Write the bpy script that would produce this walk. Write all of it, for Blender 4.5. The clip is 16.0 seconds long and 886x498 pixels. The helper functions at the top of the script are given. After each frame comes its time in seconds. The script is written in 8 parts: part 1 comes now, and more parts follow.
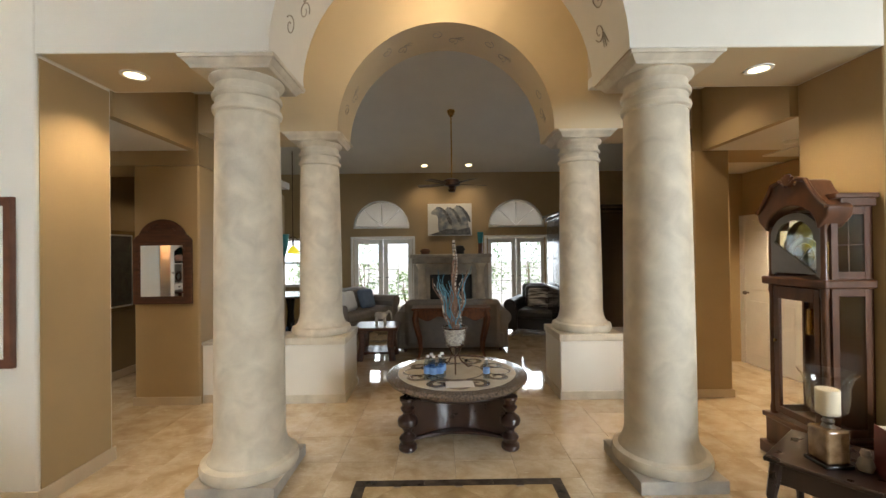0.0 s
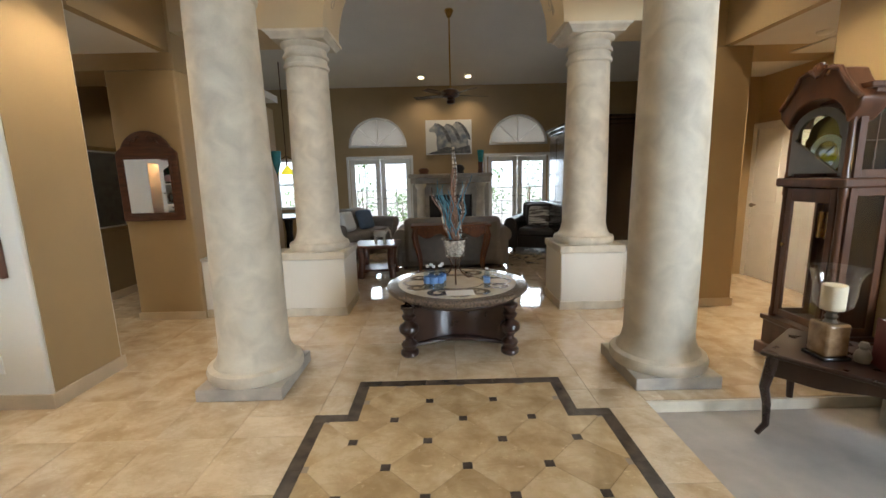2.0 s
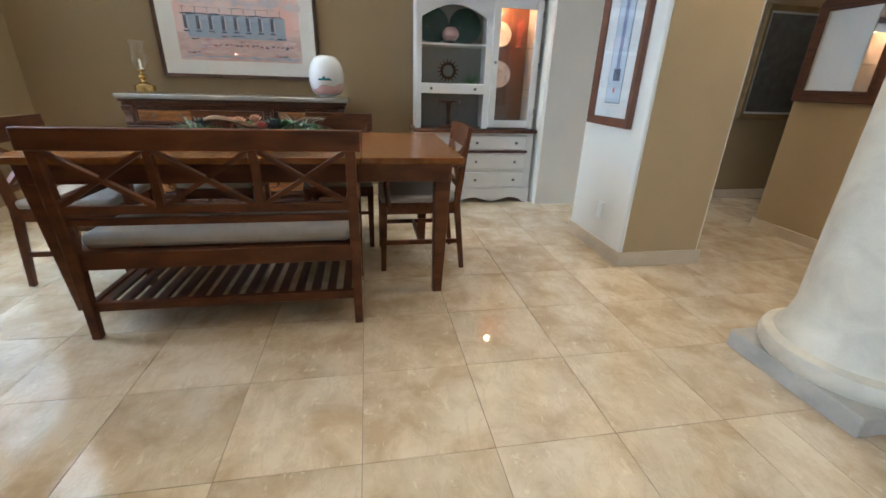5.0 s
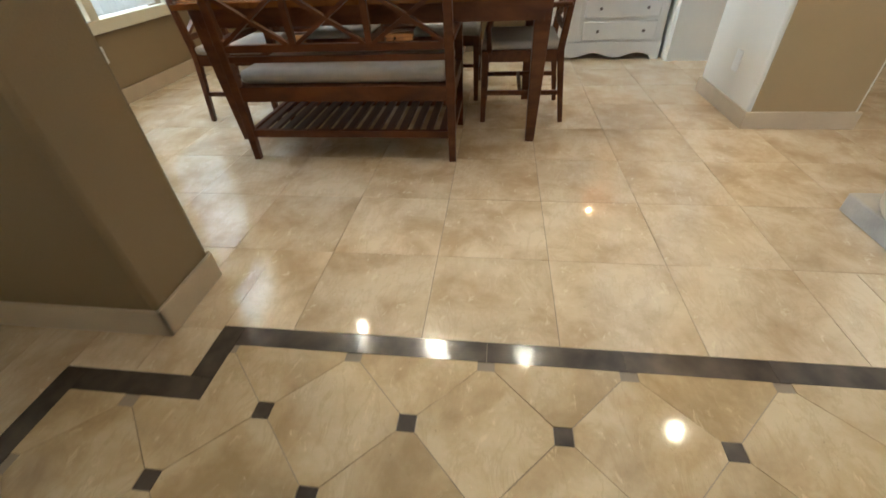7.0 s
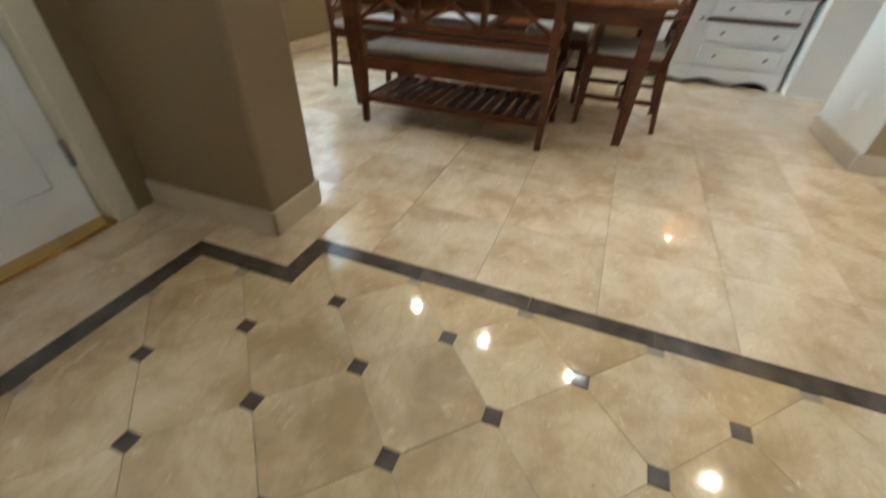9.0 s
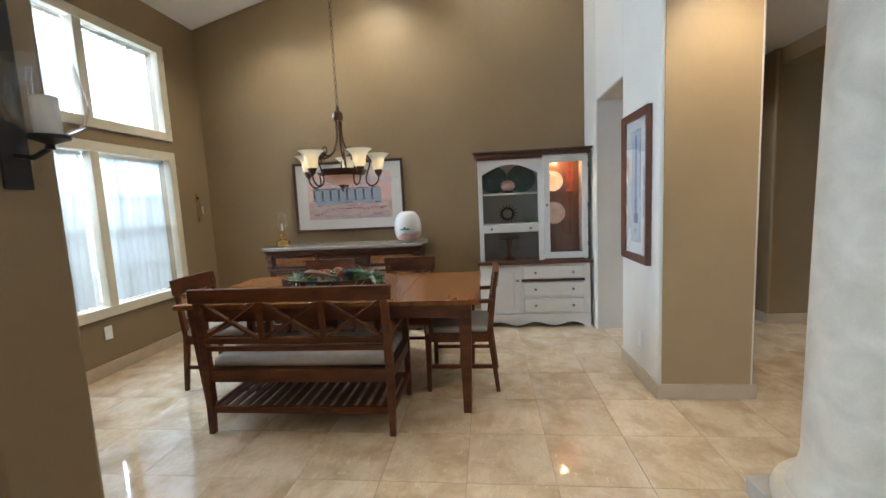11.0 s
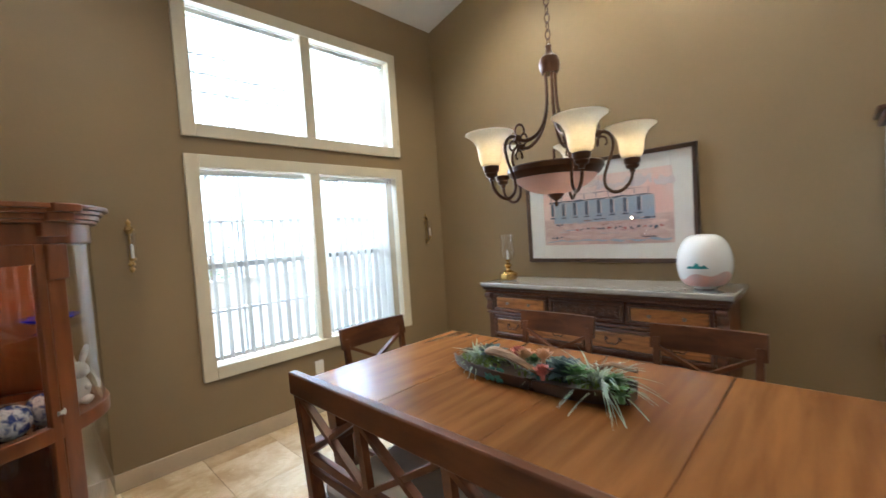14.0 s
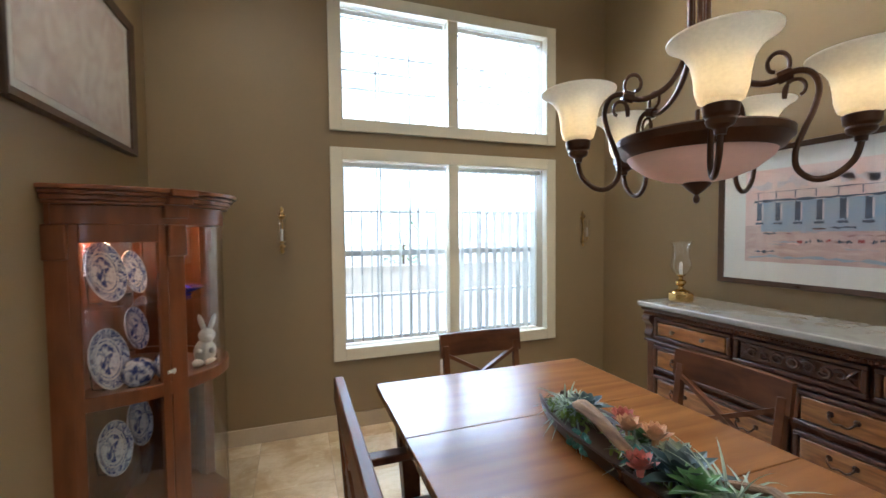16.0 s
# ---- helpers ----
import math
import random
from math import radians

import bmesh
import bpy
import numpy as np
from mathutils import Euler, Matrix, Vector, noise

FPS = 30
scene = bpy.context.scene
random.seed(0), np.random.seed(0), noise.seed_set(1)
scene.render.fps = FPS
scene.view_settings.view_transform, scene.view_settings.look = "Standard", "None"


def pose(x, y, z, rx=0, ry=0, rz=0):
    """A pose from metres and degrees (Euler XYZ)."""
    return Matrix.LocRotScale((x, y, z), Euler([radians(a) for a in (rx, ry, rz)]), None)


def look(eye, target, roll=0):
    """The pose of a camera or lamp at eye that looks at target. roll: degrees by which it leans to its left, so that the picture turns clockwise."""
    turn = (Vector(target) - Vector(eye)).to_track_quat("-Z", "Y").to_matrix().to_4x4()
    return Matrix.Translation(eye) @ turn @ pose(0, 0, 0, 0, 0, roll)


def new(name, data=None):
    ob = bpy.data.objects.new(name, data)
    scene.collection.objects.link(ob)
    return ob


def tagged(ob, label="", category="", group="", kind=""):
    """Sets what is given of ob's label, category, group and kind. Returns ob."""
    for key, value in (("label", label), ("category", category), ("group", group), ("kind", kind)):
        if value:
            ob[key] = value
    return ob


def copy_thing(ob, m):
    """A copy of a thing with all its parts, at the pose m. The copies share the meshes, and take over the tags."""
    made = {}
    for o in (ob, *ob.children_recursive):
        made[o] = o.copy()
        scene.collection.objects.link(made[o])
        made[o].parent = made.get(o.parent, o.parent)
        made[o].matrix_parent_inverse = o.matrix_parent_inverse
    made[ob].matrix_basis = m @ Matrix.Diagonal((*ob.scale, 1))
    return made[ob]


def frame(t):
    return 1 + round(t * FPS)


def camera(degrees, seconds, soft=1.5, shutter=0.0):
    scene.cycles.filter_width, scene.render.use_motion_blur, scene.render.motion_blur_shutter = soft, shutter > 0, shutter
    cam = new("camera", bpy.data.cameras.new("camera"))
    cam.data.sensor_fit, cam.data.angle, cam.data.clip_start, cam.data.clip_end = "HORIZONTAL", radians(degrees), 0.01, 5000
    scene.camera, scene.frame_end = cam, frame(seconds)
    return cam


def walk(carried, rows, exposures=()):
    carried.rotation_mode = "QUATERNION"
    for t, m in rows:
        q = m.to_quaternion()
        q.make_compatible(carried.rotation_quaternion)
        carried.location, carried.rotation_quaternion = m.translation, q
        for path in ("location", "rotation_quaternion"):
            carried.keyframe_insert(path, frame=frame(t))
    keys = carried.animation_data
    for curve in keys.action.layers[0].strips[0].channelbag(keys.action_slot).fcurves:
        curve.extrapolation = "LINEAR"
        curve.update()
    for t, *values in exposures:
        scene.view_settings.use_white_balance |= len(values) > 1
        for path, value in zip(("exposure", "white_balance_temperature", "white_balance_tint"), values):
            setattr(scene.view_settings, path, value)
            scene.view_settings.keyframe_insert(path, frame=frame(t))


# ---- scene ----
cam = camera(94.3, 16.0, shutter=0.3)
METRES, EYE, TILT, LEAN, TURN = 4.85, 1.54, 0.0, 0.0, -0.3
ROWS = [
    (0.0, 0.0, 0.0, 0.0, 0.0, 0.4, 0.7),
    (0.5, -0.0009, 0.0025, 0.0006, -0.36, -0.0, 0.17),
    (1.0, 0.0003, 0.0016, -0.0056, 0.27, -2.51, 0.34),
    (1.5, -0.0005, 0.0071, -0.0209, 0.44, -6.38, 1.06),
    (2.0, -0.0001, 0.0232, -0.0312, -0.11, -9.77, 1.39),
    (2.5, 0.0103, 0.0509, -0.0462, 5.43, -12.84, 0.47),
    (3.0, 0.0151, 0.0859, -0.0691, 18.56, -15.76, -0.51),
    (3.5, -0.0079, 0.1262, -0.0817, 28.28, -18.64, 0.66),
    (4.0, -0.0268, 0.1639, -0.0878, 38.66, -20.84, 0.23),
    (4.5, -0.0405, 0.1894, -0.0919, 67.4, -21.28, -2.7),
    (5.0, -0.0527, 0.1981, -0.092, 80.53, -22.08, -1.71),
    (7.5, 0.0207, 0.2456, -0.1198, 103.87, -44.18, 2.39),
    (8.0, 0.0316, 0.2587, -0.1333, 114.18, -50.77, -0.19),
    (8.5, 0.0548, 0.2447, -0.1279, 120.17, -49.71, -0.48),
    (9.0, 0.0601, 0.2444, -0.1128, 111.85, -37.45, -1.44),
    (9.5, 0.0612, 0.2520, -0.0785, 100.2, -18.3, 1.0),
    (12.0, -0.029, 0.3211, -0.0387, 96.4, -5.17, 2.41),
    (12.5, -0.0927, 0.3174, -0.0399, 100.98, -5.7, 2.2),
    (13.0, -0.1585, 0.3035, -0.0351, 121.94, -4.14, 2.48),
    (13.5, -0.215, 0.2698, -0.0316, 130.0, -3.3, 3.05),
    (14.0, -0.2707, 0.2475, -0.0297, 134.03, -2.6, 3.74),
    (14.5, -0.3192, 0.2372, -0.0252, 149.48, -1.33, 3.18),
    (15.0, -0.3457, 0.2219, -0.0271, 150.55, -0.99, 1.37),
    (15.5, -0.3733, 0.2213, -0.0268, 153.79, -1.41, 0.87),
    (16.0, -0.3865, 0.2347, -0.03, 160.65, -2.22, 0.54),
]
walk(cam, [(t, pose(0, 0, EYE, TILT, LEAN, TURN) @ pose(METRES * x, METRES * y, METRES * z, 90 + pitch, roll, yaw)) for t, x, y, z, yaw, pitch, roll in ROWS],
     exposures=[(0.0, -0.12, 6400, 8), (2.5, -0.08, 5850, 7), (3.5, -0.05, 5650, 7), (4.5, 0.05, 5050, 5), (7.5, 0.1, 5550, 3), (8.5, 0.2, 5550, 2), (9.0, 0.15, 5150, 1), (9.5, 0.12, 4950, 2), (12.0, -0.08, 5300, 7), (13.2, 0.14, 5300, 7), (14.0, 0.16, 5300, 7), (15.2, 0.0, 5200, 7), (16.0, -0.06, 5150, 7)])

# ---- world and light ----
scene.view_settings.exposure = 0.0
world = bpy.data.worlds.new("sky")
scene.world = world
world.use_nodes = True
_n = world.node_tree.nodes
_sky = _n.new("ShaderNodeTexSky")
_sky.sky_type, _sky.sun_disc = "NISHITA", False
_sky.sun_elevation, _sky.sun_rotation = radians(73), radians(-27)
world.node_tree.links.new(_sky.outputs[0], _n["Background"].inputs[0])
_n["Background"].inputs[1].default_value = 0.12


def lamp(name, kind, m, power, colour=(1, 1, 1), size=1.0, size_y=0.0, angle=0.0, blend=0.3, spread=180):
    data = bpy.data.lights.new(name, kind)
    data.energy, data.color = power, colour
    if kind == "AREA":
        data.shape, data.size, data.size_y, data.spread = "RECTANGLE", size, size_y or size, radians(spread)
    elif kind == "SPOT":
        data.spot_size, data.spot_blend, data.shadow_soft_size = radians(angle), blend, size
    elif kind == "SUN":
        data.angle = radians(angle)
    else:
        data.shadow_soft_size = size
    ob = new(name, data)
    ob.matrix_world = m
    return ob


DAY = (0.86, 0.93, 1.0)
WARM = (1.0, 0.76, 0.50)
lamp("sun", "SUN", look((-2.5, 5.0, 18), (0, 0, 0)), 5.0, (1, 0.96, 0.88), angle=0.5)
lamp("daylight_dining", "AREA", look((-3.0, -2.75, 2.75), (-3.0, 1.2, 0.9)), 560, (0.80, 0.90, 1.0), 2.6, 2.2)
# added fill for foyer and living room, through an assumed opening out of view
lamp("daylight_living", "AREA", look((4.2, -2.6, 1.9), (2.2, 2.5, 1.2)), 450, DAY, 2.4, 1.8)
lamp("daylight_patio_west", "AREA", look((-1.4, 10.3, 1.5), (-1.0, 5, 0.6)), 60, DAY, 1.4, 2.2)
lamp("daylight_patio_east", "AREA", look((1.8, 10.3, 1.5), (1.2, 5, 0.6)), 60, DAY, 1.4, 2.2)
# the last five have no fixture: fill spots added to brighten gallery and halls
for i, (x, y, z, p) in enumerate(((-2.12, 2.87, 2.76, 70), (2.25, 2.87, 2.76, 70), (-0.35, 9.3, 3.4, 30), (0.65, 9.3, 3.4, 30), (-3.85, 0.35, 3.95, 125), (-3.85, -0.75, 3.65, 80), (-3.9, 1.7, 4.2, 50), (-1.55, -0.7, 3.7, 80), (2.3, 3.75, 3.1, 30), (3.5, 4.4, 2.42, 170), (-2.0, 3.75, 3.1, 30), (-3.7, 3.7, 2.58, 20), (-3.6, 5.4, 2.55, 14))):
    lamp("downlight_bulb", "SPOT", look((x, y, z), (x, y, 0)), p, (1.0, 0.82, 0.58) if x < -1 and y < 2.5 else WARM, 0.03, angle=120, blend=0.8)

# added fill without a fixture, warms the walls between the arches
lamp("arch_bulb", "POINT", pose(0.07, 3.55, 4.15), 26, WARM, 0.06)

# ---- materials ----


def material(name, colour, rough=0.6, metal=0.0, distort=0.0, scale=6.0, vary=0.18, bump=0.12, fine=90.0, coat=0.0, stretch=(1, 1, 1), dark=None, contrast=0.5, per_object=0.0, transmission=0.0, emission=None, power=0.0, island=False, world_space=False, gloss=0.5):
    """A surface: base colour mottled at two scales, with a fine relief."""
    m = bpy.data.materials.new(name)
    m.use_nodes = True
    t, L = m.node_tree, m.node_tree.links.new
    b = t.nodes["Principled BSDF"]
    co = t.nodes.new("ShaderNodeTexCoord")
    mp = t.nodes.new("ShaderNodeMapping")
    mp.inputs["Scale"].default_value = stretch
    geo = t.nodes.new("ShaderNodeNewGeometry")
    if world_space:
        L(geo.outputs["Position"], mp.inputs[0])
    else:
        L(co.outputs["Object"], mp.inputs[0])
    big, small = t.nodes.new("ShaderNodeTexNoise"), t.nodes.new("ShaderNodeTexNoise")
    for nd, s, d in ((big, scale, 5), (small, fine, 3)):
        nd.inputs["Scale"].default_value, nd.inputs["Detail"].default_value = s, d
        L(mp.outputs[0], nd.inputs["Vector"])
    big.inputs["Distortion"].default_value = distort
    info = t.nodes.new("ShaderNodeObjectInfo")
    if per_object:
        add = t.nodes.new("ShaderNodeVectorMath")
        add.operation = "ADD"
        mul = t.nodes.new("ShaderNodeMath")
        mul.operation, mul.inputs[1].default_value = "MULTIPLY", 37.0
        L(geo.outputs["Random Per Island"] if island else info.outputs["Random"], mul.inputs[0])
        L(mp.outputs[0], add.inputs[0])
        L(mul.outputs[0], add.inputs[1])
        L(add.outputs[0], big.inputs["Vector"])
    ramp = t.nodes.new("ShaderNodeValToRGB")
    c = Vector(colour)
    lo = Vector(dark) if dark else c * (1 - vary)
    hi = c * (1 + vary)
    ramp.color_ramp.elements[0].position, ramp.color_ramp.elements[1].position = 0.5 - contrast / 2, 0.5 + contrast / 2
    ramp.color_ramp.elements[0].color, ramp.color_ramp.elements[1].color = (*lo, 1), (*[min(v, 0.95) for v in hi], 1)
    L(big.outputs[0], ramp.inputs[0])
    hsv = t.nodes.new("ShaderNodeHueSaturation")
    L(ramp.outputs[0], hsv.inputs["Color"])
    val = t.nodes.new("ShaderNodeMapRange")
    val.inputs["To Min"].default_value, val.inputs["To Max"].default_value = 0.95, 1.05
    L(small.outputs[0], val.inputs["Value"])
    last = val.outputs[0]
    if per_object:
        r = t.nodes.new("ShaderNodeMapRange")
        r.inputs["To Min"].default_value, r.inputs["To Max"].default_value = 1 - per_object, 1 + per_object
        L(geo.outputs["Random Per Island"] if island else info.outputs["Random"], r.inputs["Value"])
        mm = t.nodes.new("ShaderNodeMath")
        mm.operation = "MULTIPLY"
        L(r.outputs[0], mm.inputs[0])
        L(last, mm.inputs[1])
        last = mm.outputs[0]
    L(last, hsv.inputs["Value"])
    L(hsv.outputs[0], b.inputs["Base Color"])
    rr = t.nodes.new("ShaderNodeMapRange")
    rr.inputs["To Min"].default_value, rr.inputs["To Max"].default_value = max(rough * 0.8, 0.01), min(rough * 1.25, 1)
    L(big.outputs[0], rr.inputs["Value"])
    L(rr.outputs[0], b.inputs["Roughness"])
    b.inputs["Metallic"].default_value = metal
    b.inputs["Specular IOR Level"].default_value = gloss
    b.inputs["Coat Weight"].default_value, b.inputs["Coat Roughness"].default_value = coat, 0.08
    b.inputs["Transmission Weight"].default_value = transmission
    if bump:
        bp = t.nodes.new("ShaderNodeBump")
        bp.inputs["Strength"].default_value, bp.inputs["Distance"].default_value = bump, 0.004
        L(small.outputs[0], bp.inputs["Height"])
        L(bp.outputs[0], b.inputs["Normal"])
    if emission:
        b.inputs["Emission Color"].default_value, b.inputs["Emission Strength"].default_value = (*emission, 1), power
    return m


def travertine(name, light, mid, deep, island=False):
    """Polished travertine: broad clouds, drifting veins, pale fill spots and small pits, shifted from tile to tile."""
    m = bpy.data.materials.new(name)
    m.use_nodes = True
    t, L = m.node_tree, m.node_tree.links.new
    b = t.nodes["Principled BSDF"]
    co, geo, info = t.nodes.new("ShaderNodeTexCoord"), t.nodes.new("ShaderNodeNewGeometry"), t.nodes.new("ShaderNodeObjectInfo")
    seed = geo.outputs["Random Per Island"] if island else info.outputs["Random"]
    mul, add = t.nodes.new("ShaderNodeMath"), t.nodes.new("ShaderNodeVectorMath")
    mul.operation, mul.inputs[1].default_value = "MULTIPLY", 53.0
    add.operation = "ADD"
    L(seed, mul.inputs[0])
    L(co.outputs["Object"], add.inputs[0])
    L(mul.outputs[0], add.inputs[1])

    def noise(scale, detail, rough, distort, stretch=None):
        nd = t.nodes.new("ShaderNodeTexNoise")
        nd.inputs["Scale"].default_value, nd.inputs["Detail"].default_value = scale, detail
        nd.inputs["Roughness"].default_value, nd.inputs["Distortion"].default_value = rough, distort
        src = add.outputs[0]
        if stretch:
            mp = t.nodes.new("ShaderNodeMapping")
            mp.inputs["Scale"].default_value, mp.inputs["Rotation"].default_value = stretch, (0, 0, 0.5)
            L(src, mp.inputs[0])
            src = mp.outputs[0]
        L(src, nd.inputs["Vector"])
        return nd.outputs[0]

    def ramp(value, *stops):
        r = t.nodes.new("ShaderNodeValToRGB")
        e = r.color_ramp.elements
        while len(e) < len(stops):
            e.new(0.5)
        for k, (p, c) in enumerate(stops):
            e[k].position, e[k].color = p, (*c, 1)
        L(value, r.inputs[0])
        return r.outputs[0]

    def mix(fac, a, c, kind="MIX"):
        mx = t.nodes.new("ShaderNodeMixRGB")
        mx.blend_type = kind
        L(fac, mx.inputs[0])
        L(a, mx.inputs[1])
        if isinstance(c, tuple):
            mx.inputs[2].default_value = (*c, 1)
        else:
            L(c, mx.inputs[2])
        return mx.outputs[0]

    K, WH = (0, 0, 0), (1, 1, 1)
    base = ramp(noise(4.0, 11, 0.62, 0.3), (0.36, deep), (0.5, mid), (0.62, light))
    veins = ramp(noise(4.5, 9, 0.68, 0.7, (1, 2.2, 1)), (0.485, K), (0.52, (0.30, 0.30, 0.30)), (0.555, K))
    c = mix(veins, base, deep)
    spots = ramp(noise(15, 6, 0.7, 0.6, (1, 1.7, 1)), (0.60, K), (0.67, (0.5, 0.5, 0.5)))
    c = mix(spots, c, tuple(min(0.9, v * 1.25) for v in light))
    pits = ramp(noise(70, 4, 0.6, 0.3), (0.69, K), (0.73, (0.35, 0.35, 0.35)))
    c = mix(pits, c, tuple(v * 0.5 for v in deep))
    hs, vr = t.nodes.new("ShaderNodeHueSaturation"), t.nodes.new("ShaderNodeMapRange")
    vr.inputs["To Min"].default_value, vr.inputs["To Max"].default_value = 0.93, 1.05
    L(seed, vr.inputs["Value"])
    L(vr.outputs[0], hs.inputs["Value"])
    L(c, hs.inputs["Color"])
    L(hs.outputs[0], b.inputs["Base Color"])
    rr = t.nodes.new("ShaderNodeMapRange")
    rr.inputs["To Min"].default_value, rr.inputs["To Max"].default_value = 0.035, 0.10
    L(noise(9, 4, 0.6, 0.0), rr.inputs["Value"])
    L(rr.outputs[0], b.inputs["Roughness"])
    b.inputs["Coat Weight"].default_value, b.inputs["Coat Roughness"].default_value, b.inputs["Coat IOR"].default_value = 1.0, 0.035, 1.6
    bp = t.nodes.new("ShaderNodeBump")
    bp.inputs["Strength"].default_value, bp.inputs["Distance"].default_value = 0.015, 0.004
    L(noise(14, 3, 0.5, 0.0), bp.inputs["Height"])
    L(bp.outputs[0], b.inputs["Normal"])
    return m


def glass_material(name, colour=(1, 1, 1), rough=0.0, mix=0.88):
    """Thin clear glass: mostly clear, with a glossy face."""
    m = bpy.data.materials.new(name)
    m.use_nodes = True
    t, L = m.node_tree, m.node_tree.links.new
    t.nodes.remove(t.nodes["Principled BSDF"])
    tr, gl, mx = t.nodes.new("ShaderNodeBsdfTransparent"), t.nodes.new("ShaderNodeBsdfGlossy"), t.nodes.new("ShaderNodeMixShader")
    tr.inputs[0].default_value, gl.inputs["Roughness"].default_value = (*colour, 1), rough
    lw, pw, mr = t.nodes.new("ShaderNodeLayerWeight"), t.nodes.new("ShaderNodeMath"), t.nodes.new("ShaderNodeMapRange")
    lw.inputs[0].default_value = 0.5
    pw.operation, pw.inputs[1].default_value = "POWER", 4.0
    mr.inputs["To Min"].default_value, mr.inputs["To Max"].default_value = 0.05, 0.8
    L(lw.outputs["Facing"], pw.inputs[0])
    L(pw.outputs[0], mr.inputs["Value"])
    L(mr.outputs[0], mx.inputs[0])
    L(tr.outputs[0], mx.inputs[1])
    L(gl.outputs[0], mx.inputs[2])
    L(mx.outputs[0], t.nodes["Material Output"].inputs[0])
    return m


def frosted(name, colour, share=0.7, scale=7.0):
    """Translucent frosted glass or shade cloth with faint clouds."""
    m = bpy.data.materials.new(name)
    m.use_nodes = True
    t, L = m.node_tree, m.node_tree.links.new
    b = t.nodes["Principled BSDF"]
    nz, hs = t.nodes.new("ShaderNodeTexNoise"), t.nodes.new("ShaderNodeMixRGB")
    nz.inputs["Scale"].default_value = scale
    hs.inputs[1].default_value, hs.inputs[2].default_value = (*colour, 1), (*[c * 0.8 for c in colour], 1)
    L(nz.outputs[0], hs.inputs[0])
    tr, mx = t.nodes.new("ShaderNodeBsdfTranslucent"), t.nodes.new("ShaderNodeMixShader")
    L(hs.outputs[0], tr.inputs[0])
    L(hs.outputs[0], b.inputs["Base Color"])
    b.inputs["Roughness"].default_value = 0.35
    mx.inputs[0].default_value = share
    L(b.outputs[0], mx.inputs[1])
    L(tr.outputs[0], mx.inputs[2])
    L(mx.outputs[0], t.nodes["Material Output"].inputs[0])
    return m


def glow(name, colour, power):
    m = bpy.data.materials.new(name)
    m.use_nodes = True
    b = m.node_tree.nodes["Principled BSDF"]
    b.inputs["Base Color"].default_value = (*colour, 1)
    b.inputs["Emission Color"].default_value, b.inputs["Emission Strength"].default_value = (*colour, 1), power
    return m


